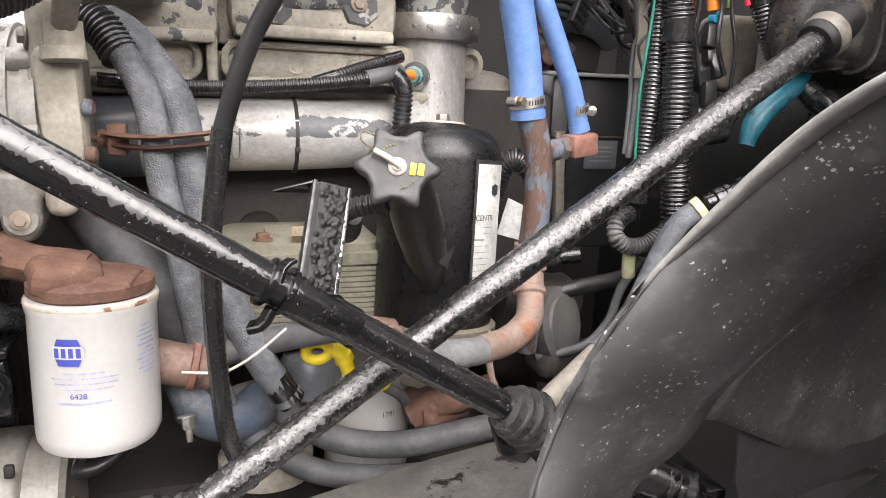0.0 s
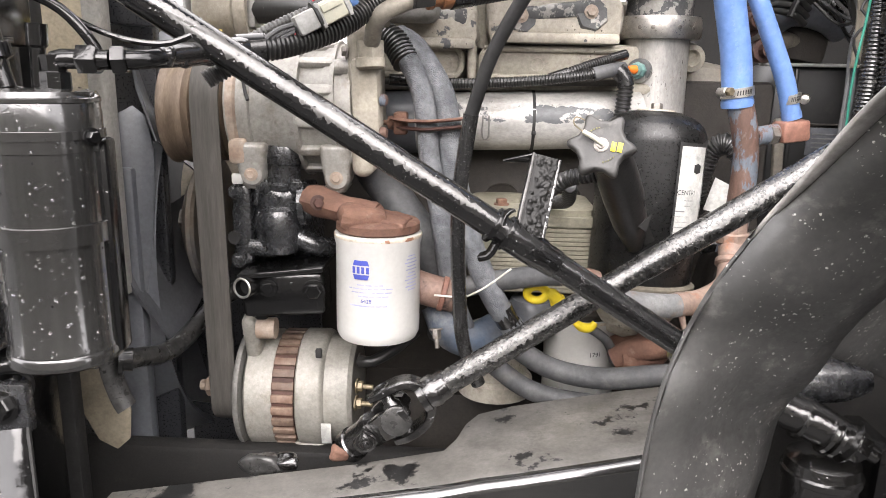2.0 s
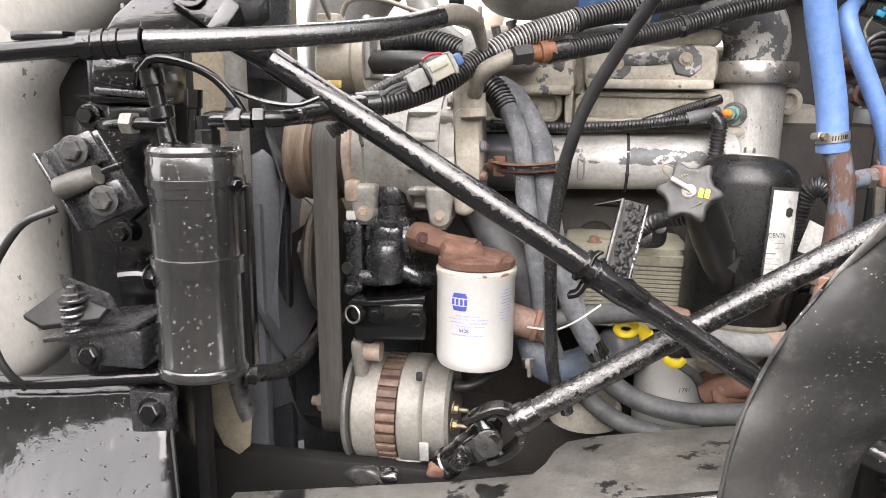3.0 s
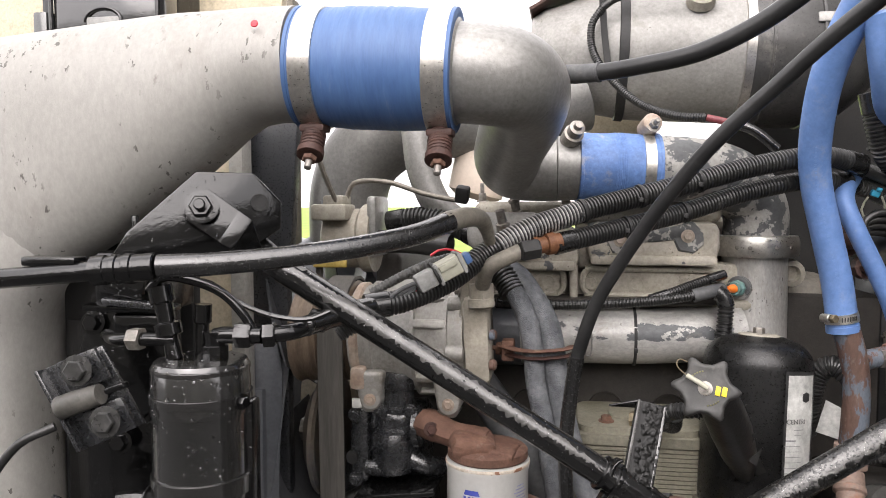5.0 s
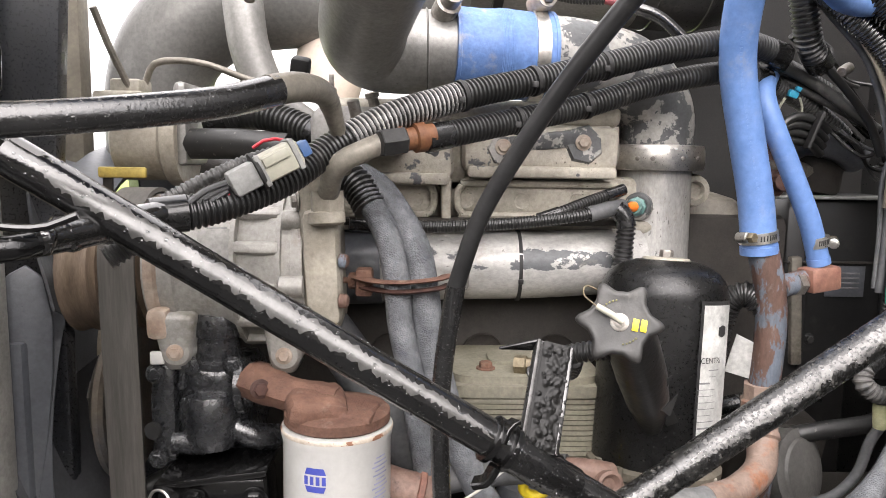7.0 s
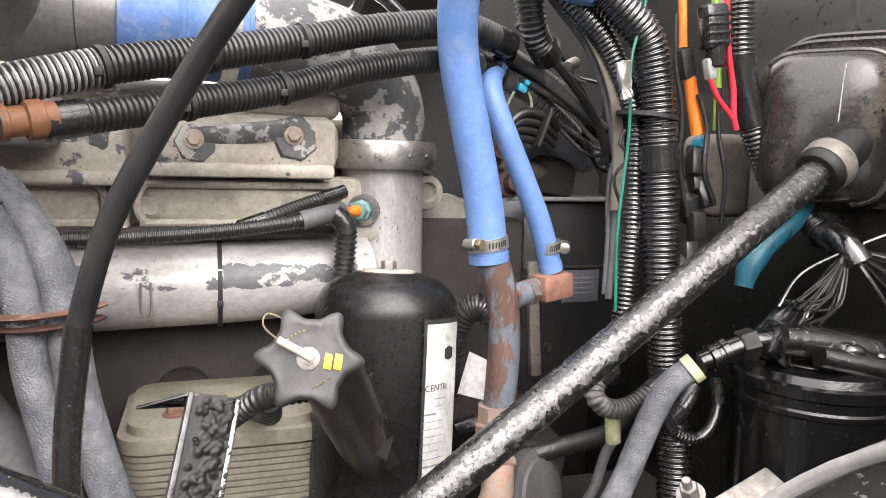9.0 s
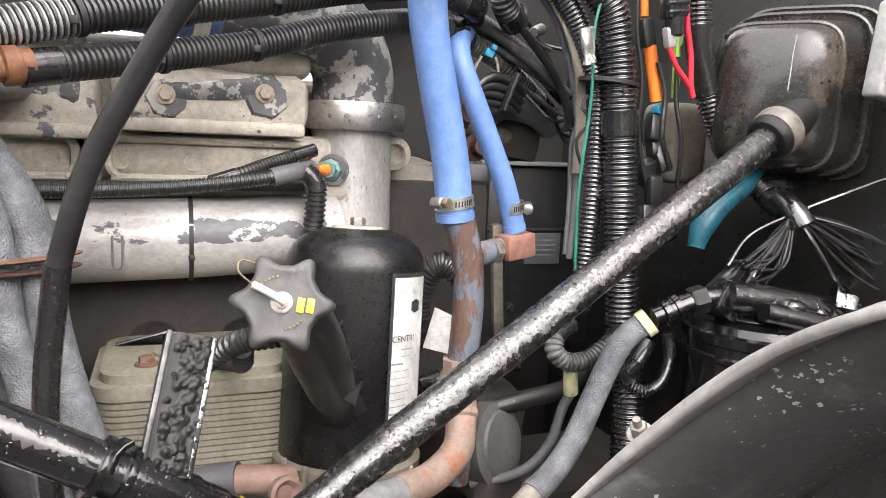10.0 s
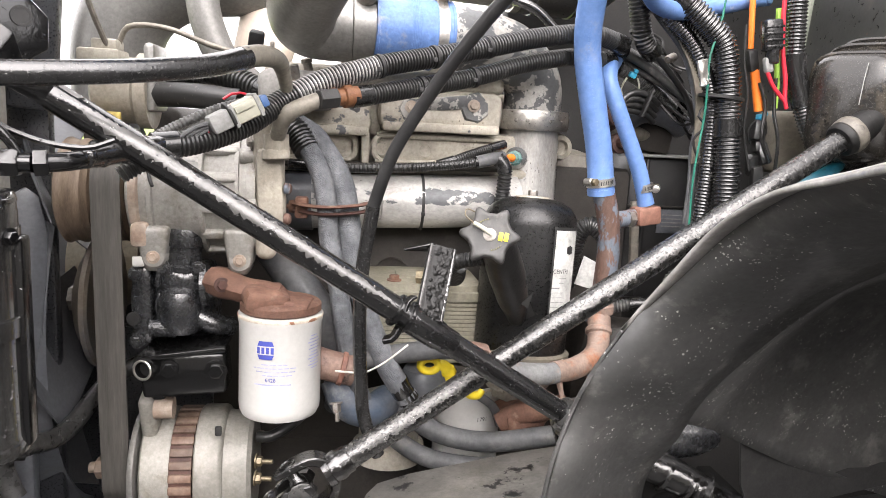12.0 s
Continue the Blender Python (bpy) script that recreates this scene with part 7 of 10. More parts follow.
    part("pinch_ear", box(tuple(c + ed * 0.052 + n * 0.016), (0.018, 0.018, 0.026), 0.004, (20, 35, 0)), GREASE, t)
    part("pinch_bolt", hexbolt(c + ed * 0.050 + n * 0.022, n, 0.0075, 0.008, stud=0.004), GREASE, t)
    part("boot", lathe(b - d * 0.022, d, [(0, 0.0143), (0.001, 0.0195), (0.004, 0.0218), (0.010, 0.0222), (0.012, 0.0200), (0.060, 0.0195)], 36), CAKED, t, "black rubber seal round the shaft")
    part("boot_ring", lathe(b - d * 0.0115, d, [(0, 0.0196), (0.0004, 0.0226), (0.003, 0.0238), (0.012, 0.0242), (0.016, 0.0230), (0.018, 0.0200)], 40), BOOT, t, "dusty tan ring of the seal")
    return t


BOOT = surface("dusty_rubber_boot", (0.08, 0.072, 0.058), (0.19, 0.172, 0.143), 0.5, dirt=(0.015, 0.0145, 0.0135), dirt_at=0.55, dirt_scale=60, wet=0.6)
steering_shaft()


# ---- receiver drier and what hangs about it ----
def drier():
    t = thing("receiver_drier", (-0.315, 0.383, 1.165), "glossy black receiver drier bottle beaded with rain", "receiver drier")
    c = (-0.322, 0.3845, 1.165)
    R = 0.0435
    bottle = part("bottle", lathe(c, (0.0, 0.0, 1), [(0, R * 0.6), (0.002, R * 0.92), (0.010, R * 1.0), (0.016, R), (0.018, R * 0.975), (0.108, R * 0.975), (0.1085, R), (0.112, R), (0.1125, R * 0.975), (0.175, R * 0.975), (0.1755, R), (0.205, R), (0.207, R * 0.985), (0.217, R * 0.98), (0.221, R * 0.93), (0.223, R * 0.7), (0.223, 0.01)], 56), GLOSS, t)
    raindrops(bottle, 300, 41, 0.0009, 0.0018)
    part("base_ring", lathe((c[0], c[1], 1.166), (0, 0, 1), [(0, R * 0.97), (0.002, R * 1.03), (0.010, R * 1.035), (0.013, R * 0.99)], 56), GLOSS, t)
    part("lid_lip", lathe((c[0], c[1], 1.377), (0, 0, 1), [(0, R * 0.97), (0.001, R * 1.0), (0.004, R * 1.0), (0.006, R * 0.94)], 56), GLOSS, t)
    for z, w in ((1.350, 0.007), (1.268, 0.016)):
        part("strap", lathe((c[0], c[1], z), (0, 0, 1), [(0, R), (0.0004, R + 0.0016), (w, R + 0.0016), (w + 0.0004, R)], 56), GLOSS, t)
    part("strap_screw", join(hexbolt((-0.2785, 0.374, 1.352), (1, -0.5, 0), 0.005, 0.006), box((-0.2815, 0.376, 1.352), (0.008, 0.01, 0.012), 0.002)), BLACK, t)
    part("side_channel", box((-0.280, 0.395, 1.26), (0.012, 0.02, 0.18), 0.004), BLACK, t)
    part("screw_clamp", join(sweep([(-0.355, 0.365, 1.262), (-0.372, 0.36, 1.266), (-0.39, 0.358, 1.264)], 0.0055, 8), hexbolt((-0.36, 0.362, 1.264), (1, -0.2, 0), 0.009, 0.008)), BLACK, t)
    # outlet block and switch
    part("outlet_block", lathe((-0.304, 0.378, 1.388), (0, 0, 1), [(0, 0.0115), (0.012, 0.0115), (0.013, 0.009), (0.025, 0.010)], 8), BLACK, t, angle=20)
    part("elbow", sweep([(-0.304, 0.378, 1.408), (-0.296, 0.378, 1.410), (-0.262, 0.382, 1.410)], 0.0078, 14), BLACK, t)
    part("elbow_nut", hexbolt((-0.286, 0.380, 1.410), (1, 0.05, 0.0), 0.012, 0.016, washer=False), BLACK, t)
    part("inlet_post", lathe((-0.342, 0.375, 1.388), (-0.2, 0.0, 1), [(0, 0.008), (0.02, 0.007), (0.022, 0.012), (0.032, 0.012), (0.034, 0.008), (0.05, 0.0085), (0.052, 0.011), (0.066, 0.011), (0.068, 0.006)], 18), BLACK, t)
    part("service_cap", lathe((-0.322, 0.386, 1.388), (0.05, 0, 1), [(0, 0.006), (0.03, 0.006), (0.032, 0.008), (0.048, 0.008)], 14), BLACK, t)
    part("inlet_pipe", sweep([(-0.34, 0.374, 1.405), (-0.37, 0.372, 1.405), (-0.40, 0.376, 1.403), (-0.425, 0.40, 1.402)], 0.0062, 12), BLACK, t)
    part("inlet_nut", hexbolt((-0.37, 0.372, 1.405), (-1, 0, 0), 0.0105, 0.014, washer=False), BOLT, t)
    part("switch_lead", sweep([(-0.362, 0.37, 1.45), (-0.345, 0.366, 1.462), (-0.318, 0.37, 1.458), (-0.295, 0.376, 1.447), (-0.278, 0.38, 1.428), (-0.270, 0.384, 1.412)], 0.0042, 10), BLACK, t)
    part("switch_lead", sweep([(-0.34, 0.374, 1.459), (-0.31, 0.38, 1.456), (-0.285, 0.385, 1.438), (-0.255, 0.39, 1.426), (-0.225, 0.395, 1.423), (-0.205, 0.40, 1.430)], 0.0024, 8), BLACK, t)
    return t


drier()


def clamp_plates():
    t = thing("pipe_clamp", (-0.42, 0.365, 1.30), "black bolted clamp plate gripping a short bar", "clamp")
    n = Vector((0.15, -1, 0.1)).normalized()
    pts = [(-0.465, 0.352, 1.376), (-0.408, 0.355, 1.399), (-0.370, 0.358, 1.329), (-0.424, 0.352, 1.305)]
    part("back_plate", plate([tuple(Vector(p) + Vector((0, 0.012, 0))) for p in pts], 0.005, n), SATIN, t)
    a, b, c, d = [Vector(p) for p in pts]
    part("lip", plate([a + n * 0.002, d + n * 0.002, d + n * -0.016, a + n * -0.016], 0.004, (-0.85, -0.1, -0.4), 0.001), SATIN, t)
    part("front_plate", plate([a.lerp(b, 0.35), b, b.lerp(c, 0.38), a.lerp(d, 0.38).lerp(b.lerp(c, 0.38), 0.35)], 0.006, n, 0.001), SATIN, t)
    part("front_plate", plate([d.lerp(c, 0.35).lerp(a.lerp(b, 0.35), 0.4), b.lerp(c, 0.62), c, d.lerp(c, 0.3)], 0.006, n, 0.001), SATIN, t)
    part("bar", sweep([(-0.438, 0.35, 1.3455), (-0.418, 0.35, 1.353), (-0.399, 0.351, 1.3595)], [0.0108, 0.0106, 0.0092], 18), TUBEGREY, t, "dull bar in the clamp")
    part("bar_end", box((-0.383, 0.35, 1.366), (0.02, 0.01, 0.006), 0.002, (0, -20, 0)), BLACK, t)
    bolt((-0.417, 0.345, 1.381), n, 0.0095, t, 0.008, STEELDARK)
    bolt((-0.391, 0.345, 1.337), n, 0.0095, t, 0.008, STEELDARK)
    t2 = thing("hood_latch", (-0.44, 0.37, 1.17), "black latch bracket with a coil spring and lever", "latch")
    part("lever", plate([(-0.495, 0.352, 1.220), (-0.47, 0.345, 1.213), (-0.41, 0.348, 1.224), (-0.40, 0.362, 1.240), (-0.435, 0.37, 1.248), (-0.46, 0.36, 1.246)], 0.006, (0, -0.4, 1)), CAKED, t2)
    part("shelf", plate([(-0.47, 0.345, 1.200), (-0.378, 0.355, 1.216), (-0.37, 0.42, 1.222), (-0.47, 0.42, 1.208)], 0.005, (0, -0.2, 1)), SATIN, t2)
    part("block", box((-0.415, 0.385, 1.19), (0.08, 0.05, 0.04), 0.004), SATIN, t2)
    part("gusset", plate([(-0.458, 0.36, 1.262), (-0.40, 0.352, 1.248), (-0.39, 0.352, 1.228), (-0.455, 0.362, 1.245)], 0.004, (0, -1, 0.3)), SATIN, t2)
    coil = [(-0.439 + 0.010 * math.cos(i * 0.63), 0.352 + 0.010 * math.sin(i * 0.63), 1.205 + 0.0007 * i) for i in range(52)]
    part("spring", sweep(coil, 0.002, 6, 0.004), SATIN, t2)
    part("nut", hexbolt((-0.439, 0.352, 1.238), (0, 0, 1), 0.009, 0.008, stud=0.006), STEELDARK, t2)
    bolt((-0.43, 0.358, 1.182), (0, -1, 0.1), 0.009, t2, material=BLACK)
    bolt((-0.42, 0.452, 1.43), (0, -1, 0), 0.011, t2, material=BLACK)


TUBEGREY = surface("dusty_dark_bar", (0.045, 0.043, 0.038), (0.1, 0.095, 0.084), 0.5, grain=50, bump=0.7, fine=200, dirt=(0.025, 0.024, 0.022), dirt_at=0.54, dirt_scale=60, wet=0.6)
clamp_plates()


# ---- hoses and pipes ----
def hose(name, pts, r, material, label, category="hose", **kw):
    """A hose with a cuff at its end."""
    t = thing(name, tuple(pts[0]), label, category)
    part("tube", sweep(pts, r, **kw), material, t)
    rad = max(r) if isinstance(r, (list, tuple)) else r
    if rad > 0.009 and "ribs" not in kw:
        line = spline(pts, 0.004)
        part("cuff", sweep([line[-3], line[-1]], (r[-1] if isinstance(r, (list, tuple)) else r) * 1.05, seg=kw.get("seg", 14)), material, t)
    return t


def ac_hose():
    t = thing("refrigerant_hose", (-0.25, 0.35, 1.46), "wet black hose crimped onto a metal pipe, crossing in front", "hose")
    part("hose", sweep([(-0.33, 0.332, 1.474), (-0.284, 0.345, 1.476), (-0.238, 0.369, 1.480), (-0.19, 0.402, 1.486), (-0.141, 0.448, 1.496), (-0.112, 0.489, 1.508)], [0.0100, 0.0097, 0.0096, 0.0098, 0.0102, 0.0108], 20), RUBBER_WET, t)
    part("crimp", lathe((-0.383, 0.322, 1.4705), Vector((0.05, 0.009, 0.003)).normalized(), [(0, 0.009), (0.001, 0.0125), (0.012, 0.0125), (0.013, 0.0115), (0.017, 0.0115), (0.018, 0.0128), (0.022, 0.0128), (0.023, 0.0115), (0.027, 0.0115), (0.028, 0.0128), (0.034, 0.0128), (0.035, 0.0115), (0.052, 0.0122), (0.053, 0.011)], 24), BLACK, t)
    part("pipe", sweep([(-0.60, 0.315, 1.458), (-0.50, 0.316, 1.461), (-0.443, 0.318, 1.465), (-0.38, 0.323, 1.4705)], 0.0085, 16), BLACK, t)
    part("end_elbow", sweep([(-0.116, 0.484, 1.507), (-0.100, 0.506, 1.512), (-0.088, 0.532, 1.511), (-0.084, 0.552, 1.503), (-0.081, 0.580, 1.482), (-0.079, 0.604, 1.452)], [0.0108, 0.0104, 0.0092, 0.0072, 0.0062, 0.0060], 16), GRIMY_PIPE, t, "tan pipe elbow")
    part("clip", box((-0.42, 0.325, 1.478), (0.05, 0.018, 0.008), 0.002), BLACK, t)
    return t


RUBBER_WET = surface("wet_black_rubber", (0.008, 0.008, 0.008), (0.016, 0.016, 0.016), 0.24, grain=25, coat=0.6, drops=0.3, drop_scale=400, dirt=(0.1, 0.1, 0.095), dirt_at=0.68, bump=0.4, wet=0.8)
ac_hose()


def drier_hose():
    t = thing("drier_line", (-0.2, 0.42, 1.41), "wet black line with a taped joint from the drier", "hose")
    part("line", sweep([(-0.262, 0.382, 1.410), (-0.238, 0.400, 1.4115), (-0.225, 0.430, 1.4166), (-0.196, 0.485, 1.422), (-0.177, 0.497, 1.4255)], 0.0078, 14), BLACK, t)
    part("nut", hexbolt((-0.262, 0.382, 1.410), (1, 0.25, 0.05), 0.0115, 0.012, washer=False), BLACK, t)
    for k, (x, y, z, s) in enumerate(((-0.233, 0.413, 1.4137, 0.0096), (-0.226, 0.430, 1.4160, 0.0108), (-0.214, 0.452, 1.4185, 0.0112), (-0.200, 0.478, 1.4212, 0.0108))):
        part("tape_lump", lump((x, y, z), (s * 0.95, s * 0.9, s * 0.95), 30 + k, 0.14), GREASE, t)
    part("joint", sweep([(-0.236, 0.406, 1.413), (-0.216, 0.448, 1.418), (-0.188, 0.491, 1.424)], [0.009, 0.0105, 0.0105, 0.0095], 14), GREASE, t)
    return t


drier_hose()

tall = thing("breather_tube", (0.01, 0.55, 1.10), "long black rubber tube arching up across the engine", "hose")
part("upper", sweep([(0.253, 0.350, 1.697), (0.222, 0.385, 1.671), (0.198, 0.410, 1.649), (0.174, 0.433, 1.624), (0.149, 0.447, 1.600), (0.122, 0.465, 1.570), (0.092, 0.492, 1.528), (0.061, 0.518, 1.478), (0.031, 0.537, 1.421), (0.012, 0.548, 1.36)], 0.0070, 18), DUSTY_RUBBER, tall)
part("lower", sweep([(0.0135, 0.547, 1.366), (0.005, 0.553, 1.30), (0.003, 0.556, 1.25), (0.006, 0.56, 1.18), (0.012, 0.565, 1.12), (0.03, 0.57, 1.07)], 0.0078, 18), RUBBER_WET, tall, "wider glossy lower length")

hose("vent_hose", [(-0.015, 0.55, 1.660), (0.029, 0.530, 1.656), (0.073, 0.510, 1.658), (0.119, 0.490, 1.664), (0.161, 0.470, 1.680), (0.195, 0.450, 1.701), (0.216, 0.440, 1.719)], 0.0085, DUSTY_RUBBER, "matt black vent hose plugged onto the charge-air pipe")
vent = bpy.data.objects["vent_hose"]
part("spigot", sweep([(-0.030, 0.556, 1.661), (0.006, 0.540, 1.657), (0.030, 0.530, 1.656)], [0.0098, 0.0098, 0.0092], 18), GREY_RUBBER, vent, "dusty grey cuff on the spigot")
part("bead", lathe((0.030, 0.530, 1.656), (0.9, -0.4, 0.02), [(0, 0.0086), (0.0008, 0.0100), (0.003, 0.0100), (0.0038, 0.0086)], 20), GREY_RUBBER, vent)
hose("twin_hose", [(-0.085, 0.70, 1.44), (-0.068, 0.682, 1.428), (-0.046, 0.664, 1.39), (-0.037, 0.655, 1.35), (-0.033, 0.652, 1.31), (-0.022, 0.648, 1.26), (-0.012, 0.645, 1.20), (0.0, 0.65, 1.14), (0.02, 0.66, 1.09), (0.05, 0.665, 1.055)], 0.0125, BRAID, "grey braided hose hanging in a pair under a rusty clip")
hose("twin_hose", [(-0.075, 0.71, 1.445), (-0.052, 0.69, 1.430), (-0.022, 0.67, 1.385), (-0.012, 0.66, 1.345), (-0.006, 0.655, 1.30), (0.006, 0.65, 1.25), (0.022, 0.645, 1.20), (0.045, 0.64, 1.15), (0.07, 0.645, 1.11)], 0.014, BRAID, "thick grey braided hose hanging in a pair under a rusty clip")
part("end_grip", sweep([(0.055, 0.642, 1.135), (0.062, 0.643, 1.122), (0.072, 0.645, 1.108)], 0.0143, 16), GREASE, bpy.data.objects["twin_hose.001"])
hose("twin_hose_collar", [(-0.09, 0.70, 1.445), (-0.075, 0.69, 1.435), (-0.062, 0.677, 1.415)], 0.017, LOOM, "ribbed black collar round the hose tops", ribs=0.005)


def hose_clip():
    t = thing("hose_clip", (-0.04, 0.65, 1.335), "rusty steel clip holding two hoses to the pipe", "clip")
    part("strap", sweep([(-0.075, 0.668, 1.352), (-0.055, 0.648, 1.351), (-0.03, 0.638, 1.352), (0.0, 0.640, 1.355), (0.010, 0.655, 1.356)], 0.0075, 10, flat=0.28), RUST, t)
    part("strap", sweep([(-0.075, 0.67, 1.343), (-0.05, 0.65, 1.342), (-0.03, 0.639, 1.343), (0.0, 0.641, 1.346), (0.010, 0.655, 1.347)], 0.0065, 10, flat=0.35), RUST_DARK, t)
    part("screw", lathe((-0.10, 0.68, 1.347), (1, -0.2, 0), [(0, 0.003), (0.018, 0.003), (0.018, 0.008), (0.03, 0.009)], 10), RUST, t)
    part("bridge", box((-0.068, 0.67, 1.347), (0.016, 0.02, 0.026), 0.003), RUST, t)
    return t


hose_clip()

hose("heater_hose", [(0.30, 0.60, 1.74), (0.285, 0.645, 1.68), (0.283, 0.68, 1.62), (0.290, 0.706, 1.56), (0.308, 0.717, 1.49), (0.323, 0.721, 1.43), (0.332, 0.723, 1.372)], [0.0185, 0.0182, 0.0178, 0.0175, 0.0175, 0.0175, 0.018], BLUE_HOSE, "thick light blue silicone heater hose ending in a clamp", seg=24)
hose("heater_hose", [(0.365, 0.80, 1.56), (0.345, 0.765, 1.545), (0.338, 0.745, 1.525), (0.352, 0.740, 1.488), (0.372, 0.742, 1.448), (0.393, 0.744, 1.403), (0.408, 0.746, 1.358)], 0.0112, BLUE_HOSE, "slim light blue silicone heater hose ending in a clamp", seg=22)
hose("heater_hose", [(0.31, 0.60, 1.72), (0.325, 0.62, 1.665), (0.35, 0.66, 1.625), (0.40, 0.70, 1.616), (0.46, 0.72, 1.627), (0.54, 0.72, 1.647)], 0.0115, BLUE_HOSE, "blue silicone hose looping towards the firewall", seg=20)
def hose_print(ob, pts, r, seed):
    """A run of small raised print marks along a hose, on the side that faces the yard."""
    rnd = random.Random(seed)
    line = spline(pts, 0.0052)
    for i in range(4, len(line) - 6):
        if rnd.random() < 0.28:
            continue
        d = (line[i + 1] - line[i - 1]).normalized()
        out = Vector((-0.25, -1, 0.1))
        out = (out - d * out.dot(d)).normalized()
        side = d.cross(out)
        c = line[i] + out * (r + 0.0001)
        w, h = rnd.uniform(0.0008, 0.0014), rnd.uniform(0.0012, 0.0018)
        part("print_bar", plate([c + side * w + d * h, c - side * w + d * h, c - side * w - d * h, c + side * w - d * h], 0.0006, out, 0), HOSE_PRINT, ob)


HOSE_PRINT = surface("worn_hose_print", (0.12, 0.225, 0.47), (0.155, 0.265, 0.52), 0.5, mottle=0.3)
hose_print(bpy.data.objects["heater_hose"], [(0.283, 0.68, 1.62), (0.290, 0.706, 1.56), (0.308, 0.717, 1.49), (0.323, 0.721, 1.43), (0.332, 0.723, 1.372)], 0.0176, 3)
worm_clamp((0.3295, 0.7225, 1.389), (-0.17, 0.0, 1), 0.0182, None, (-0.9, -0.45, 0))
worm_clamp((0.403, 0.7455, 1.382), (-0.25, 0.0, 1), 0.0118, None, (0.9, -0.45, 0))


PINKPIPE = surface("rust_pink_pipe", (0.14, 0.082, 0.062), (0.22, 0.145, 0.115), 0.6, grain=40, bump=0.6, wear=(0.075, 0.052, 0.042), wear_at=0.58, wear_scale=50, wear_soft=0.08, dirt=(0.27, 0.225, 0.185), dirt_at=0.58, dirt_scale=45)


PALEGREY = surface("pale_blue_grey_oxide", (0.2, 0.205, 0.21), (0.29, 0.29, 0.285), 0.6, grain=34, bump=0.7, dirt=(0.32, 0.17, 0.1), dirt_at=0.6, dirt_scale=26)


def heater_pipe():
    t = thing("heater_pipe", (0.36, 0.72, 1.2), "corroded copper-coloured heater pipe with brass tee", "pipe")
    part("riser", sweep([(0.334, 0.722, 1.378), (0.344, 0.721, 1.34), (0.349, 0.722, 1.30), (0.348, 0.722, 1.26), (0.345, 0.722, 1.22), (0.340, 0.72, 1.19)], 0.0155, 20), COPPER, t)
    part("elbow", sweep([(0.356, 0.728, 1.335), (0.375, 0.738, 1.338), (0.40, 0.746, 1.342)], 0.012, 16), COPPER, t)
    part("tee_block", box((0.408, 0.745, 1.343), (0.038, 0.026, 0.026), 0.004, (0, -6, 15)), REDBRASS, t, "reddish brass block")
    part("nut", hexbolt((0.376, 0.735, 1.338), (0.9, 0.3, 0), 0.012, 0.012, washer=False), BOLT, t)
    part("coupling", lathe((0.344, 0.7215, 1.205), (-0.05, 0, 1), [(0, 0.019), (0.002, 0.021), (0.012, 0.021), (0.014, 0.018), (0.03, 0.0175)], 8), ORANGE_PIPE, t, angle=20)
    part("lower", sweep([(0.342, 0.715, 1.20), (0.338, 0.70, 1.18), (0.325, 0.675, 1.160), (0.29, 0.648, 1.150), (0.255, 0.63, 1.150)], [0.0162, 0.0152, 0.0148, 0.0145, 0.0142], 20), ORANGE_PIPE, t, "orange corroded pipe bend")
    part("grey_end", sweep([(0.262, 0.6335, 1.150), (0.245, 0.625, 1.150), (0.20, 0.605, 1.158), (0.175, 0.60, 1.165)], 0.0139, 20), PALEGREY, t, "pale blue-grey end of the bend")
    part("seam_lip", lathe((0.3385, 0.704, 1.185), (-0.15, -0.55, -0.8), [(-0.004, 0.0155), (-0.002, 0.0180), (0.004, 0.0185), (0.007, 0.0158)], 20), ORANGE_PIPE, t)
    part("drain_rod", sweep([(0.262, 0.630, 1.142), (0.268, 0.629, 1.120), (0.276, 0.630, 1.098)], [0.0045, 0.003, 0.0026], 8, 0.006), ORANGE_PIPE, t, "thin orange drain rod")
    part("cross_pipe", sweep([(0.112, 0.625, 1.182), (0.128, 0.619, 1.184), (0.146, 0.614, 1.184), (0.160, 0.618, 1.180)], 0.0112, 18), PINKPIPE, t, "rust-pink pipe stub")
    part("pipe_ring", lathe((0.152, 0.60, 1.180), (0.3, -1, 0.2), [(0, 0.012), (0.008, 0.013), (0.009, 0.010), (0.005, 0.006), (0.005, 0.001)], 18), PINKPIPE, t)
    part("drop", sweep([(0.335, 0.69, 1.17), (0.333, 0.695, 1.12)], 0.013, 16), COPPER, t)
    return t


REDBRASS = surface("red_brass", (0.2, 0.09, 0.065), (0.28, 0.145, 0.105), 0.6, grain=60, bump=0.5)
heater_pipe()

hose("bypass_hose", [(0.342, 0.728, 1.316), (0.328, 0.735, 1.327), (0.314, 0.742, 1.318), (0.306, 0.746, 1.29), (0.303, 0.75, 1.258), (0.302, 0.755, 1.235)], 0.0135, LOOM, "dusty dark ribbed hose beside the copper pipe", ribs=0.005)
tagged(part("paper_tag", plate([(0.318, 0.730, 1.285), (0.345, 0.722, 1.272), (0.336, 0.725, 1.237), (0.308, 0.733, 1.244)], 0.001, (0.2, -1, 0), 0), LABEL), "small white paper tag on a hose", "tag")
hose("steering_hose", [(0.482, 0.617, 1.290), (0.466, 0.625, 1.274), (0.453, 0.630, 1.246), (0.438, 0.630, 1.212), (0.416, 0.620, 1.182), (0.388, 0.604, 1.164), (0.361, 0.592, 1.152)], 0.0112, BRAID, "thick grey braided hose sloping down beside the liner", seg=20)
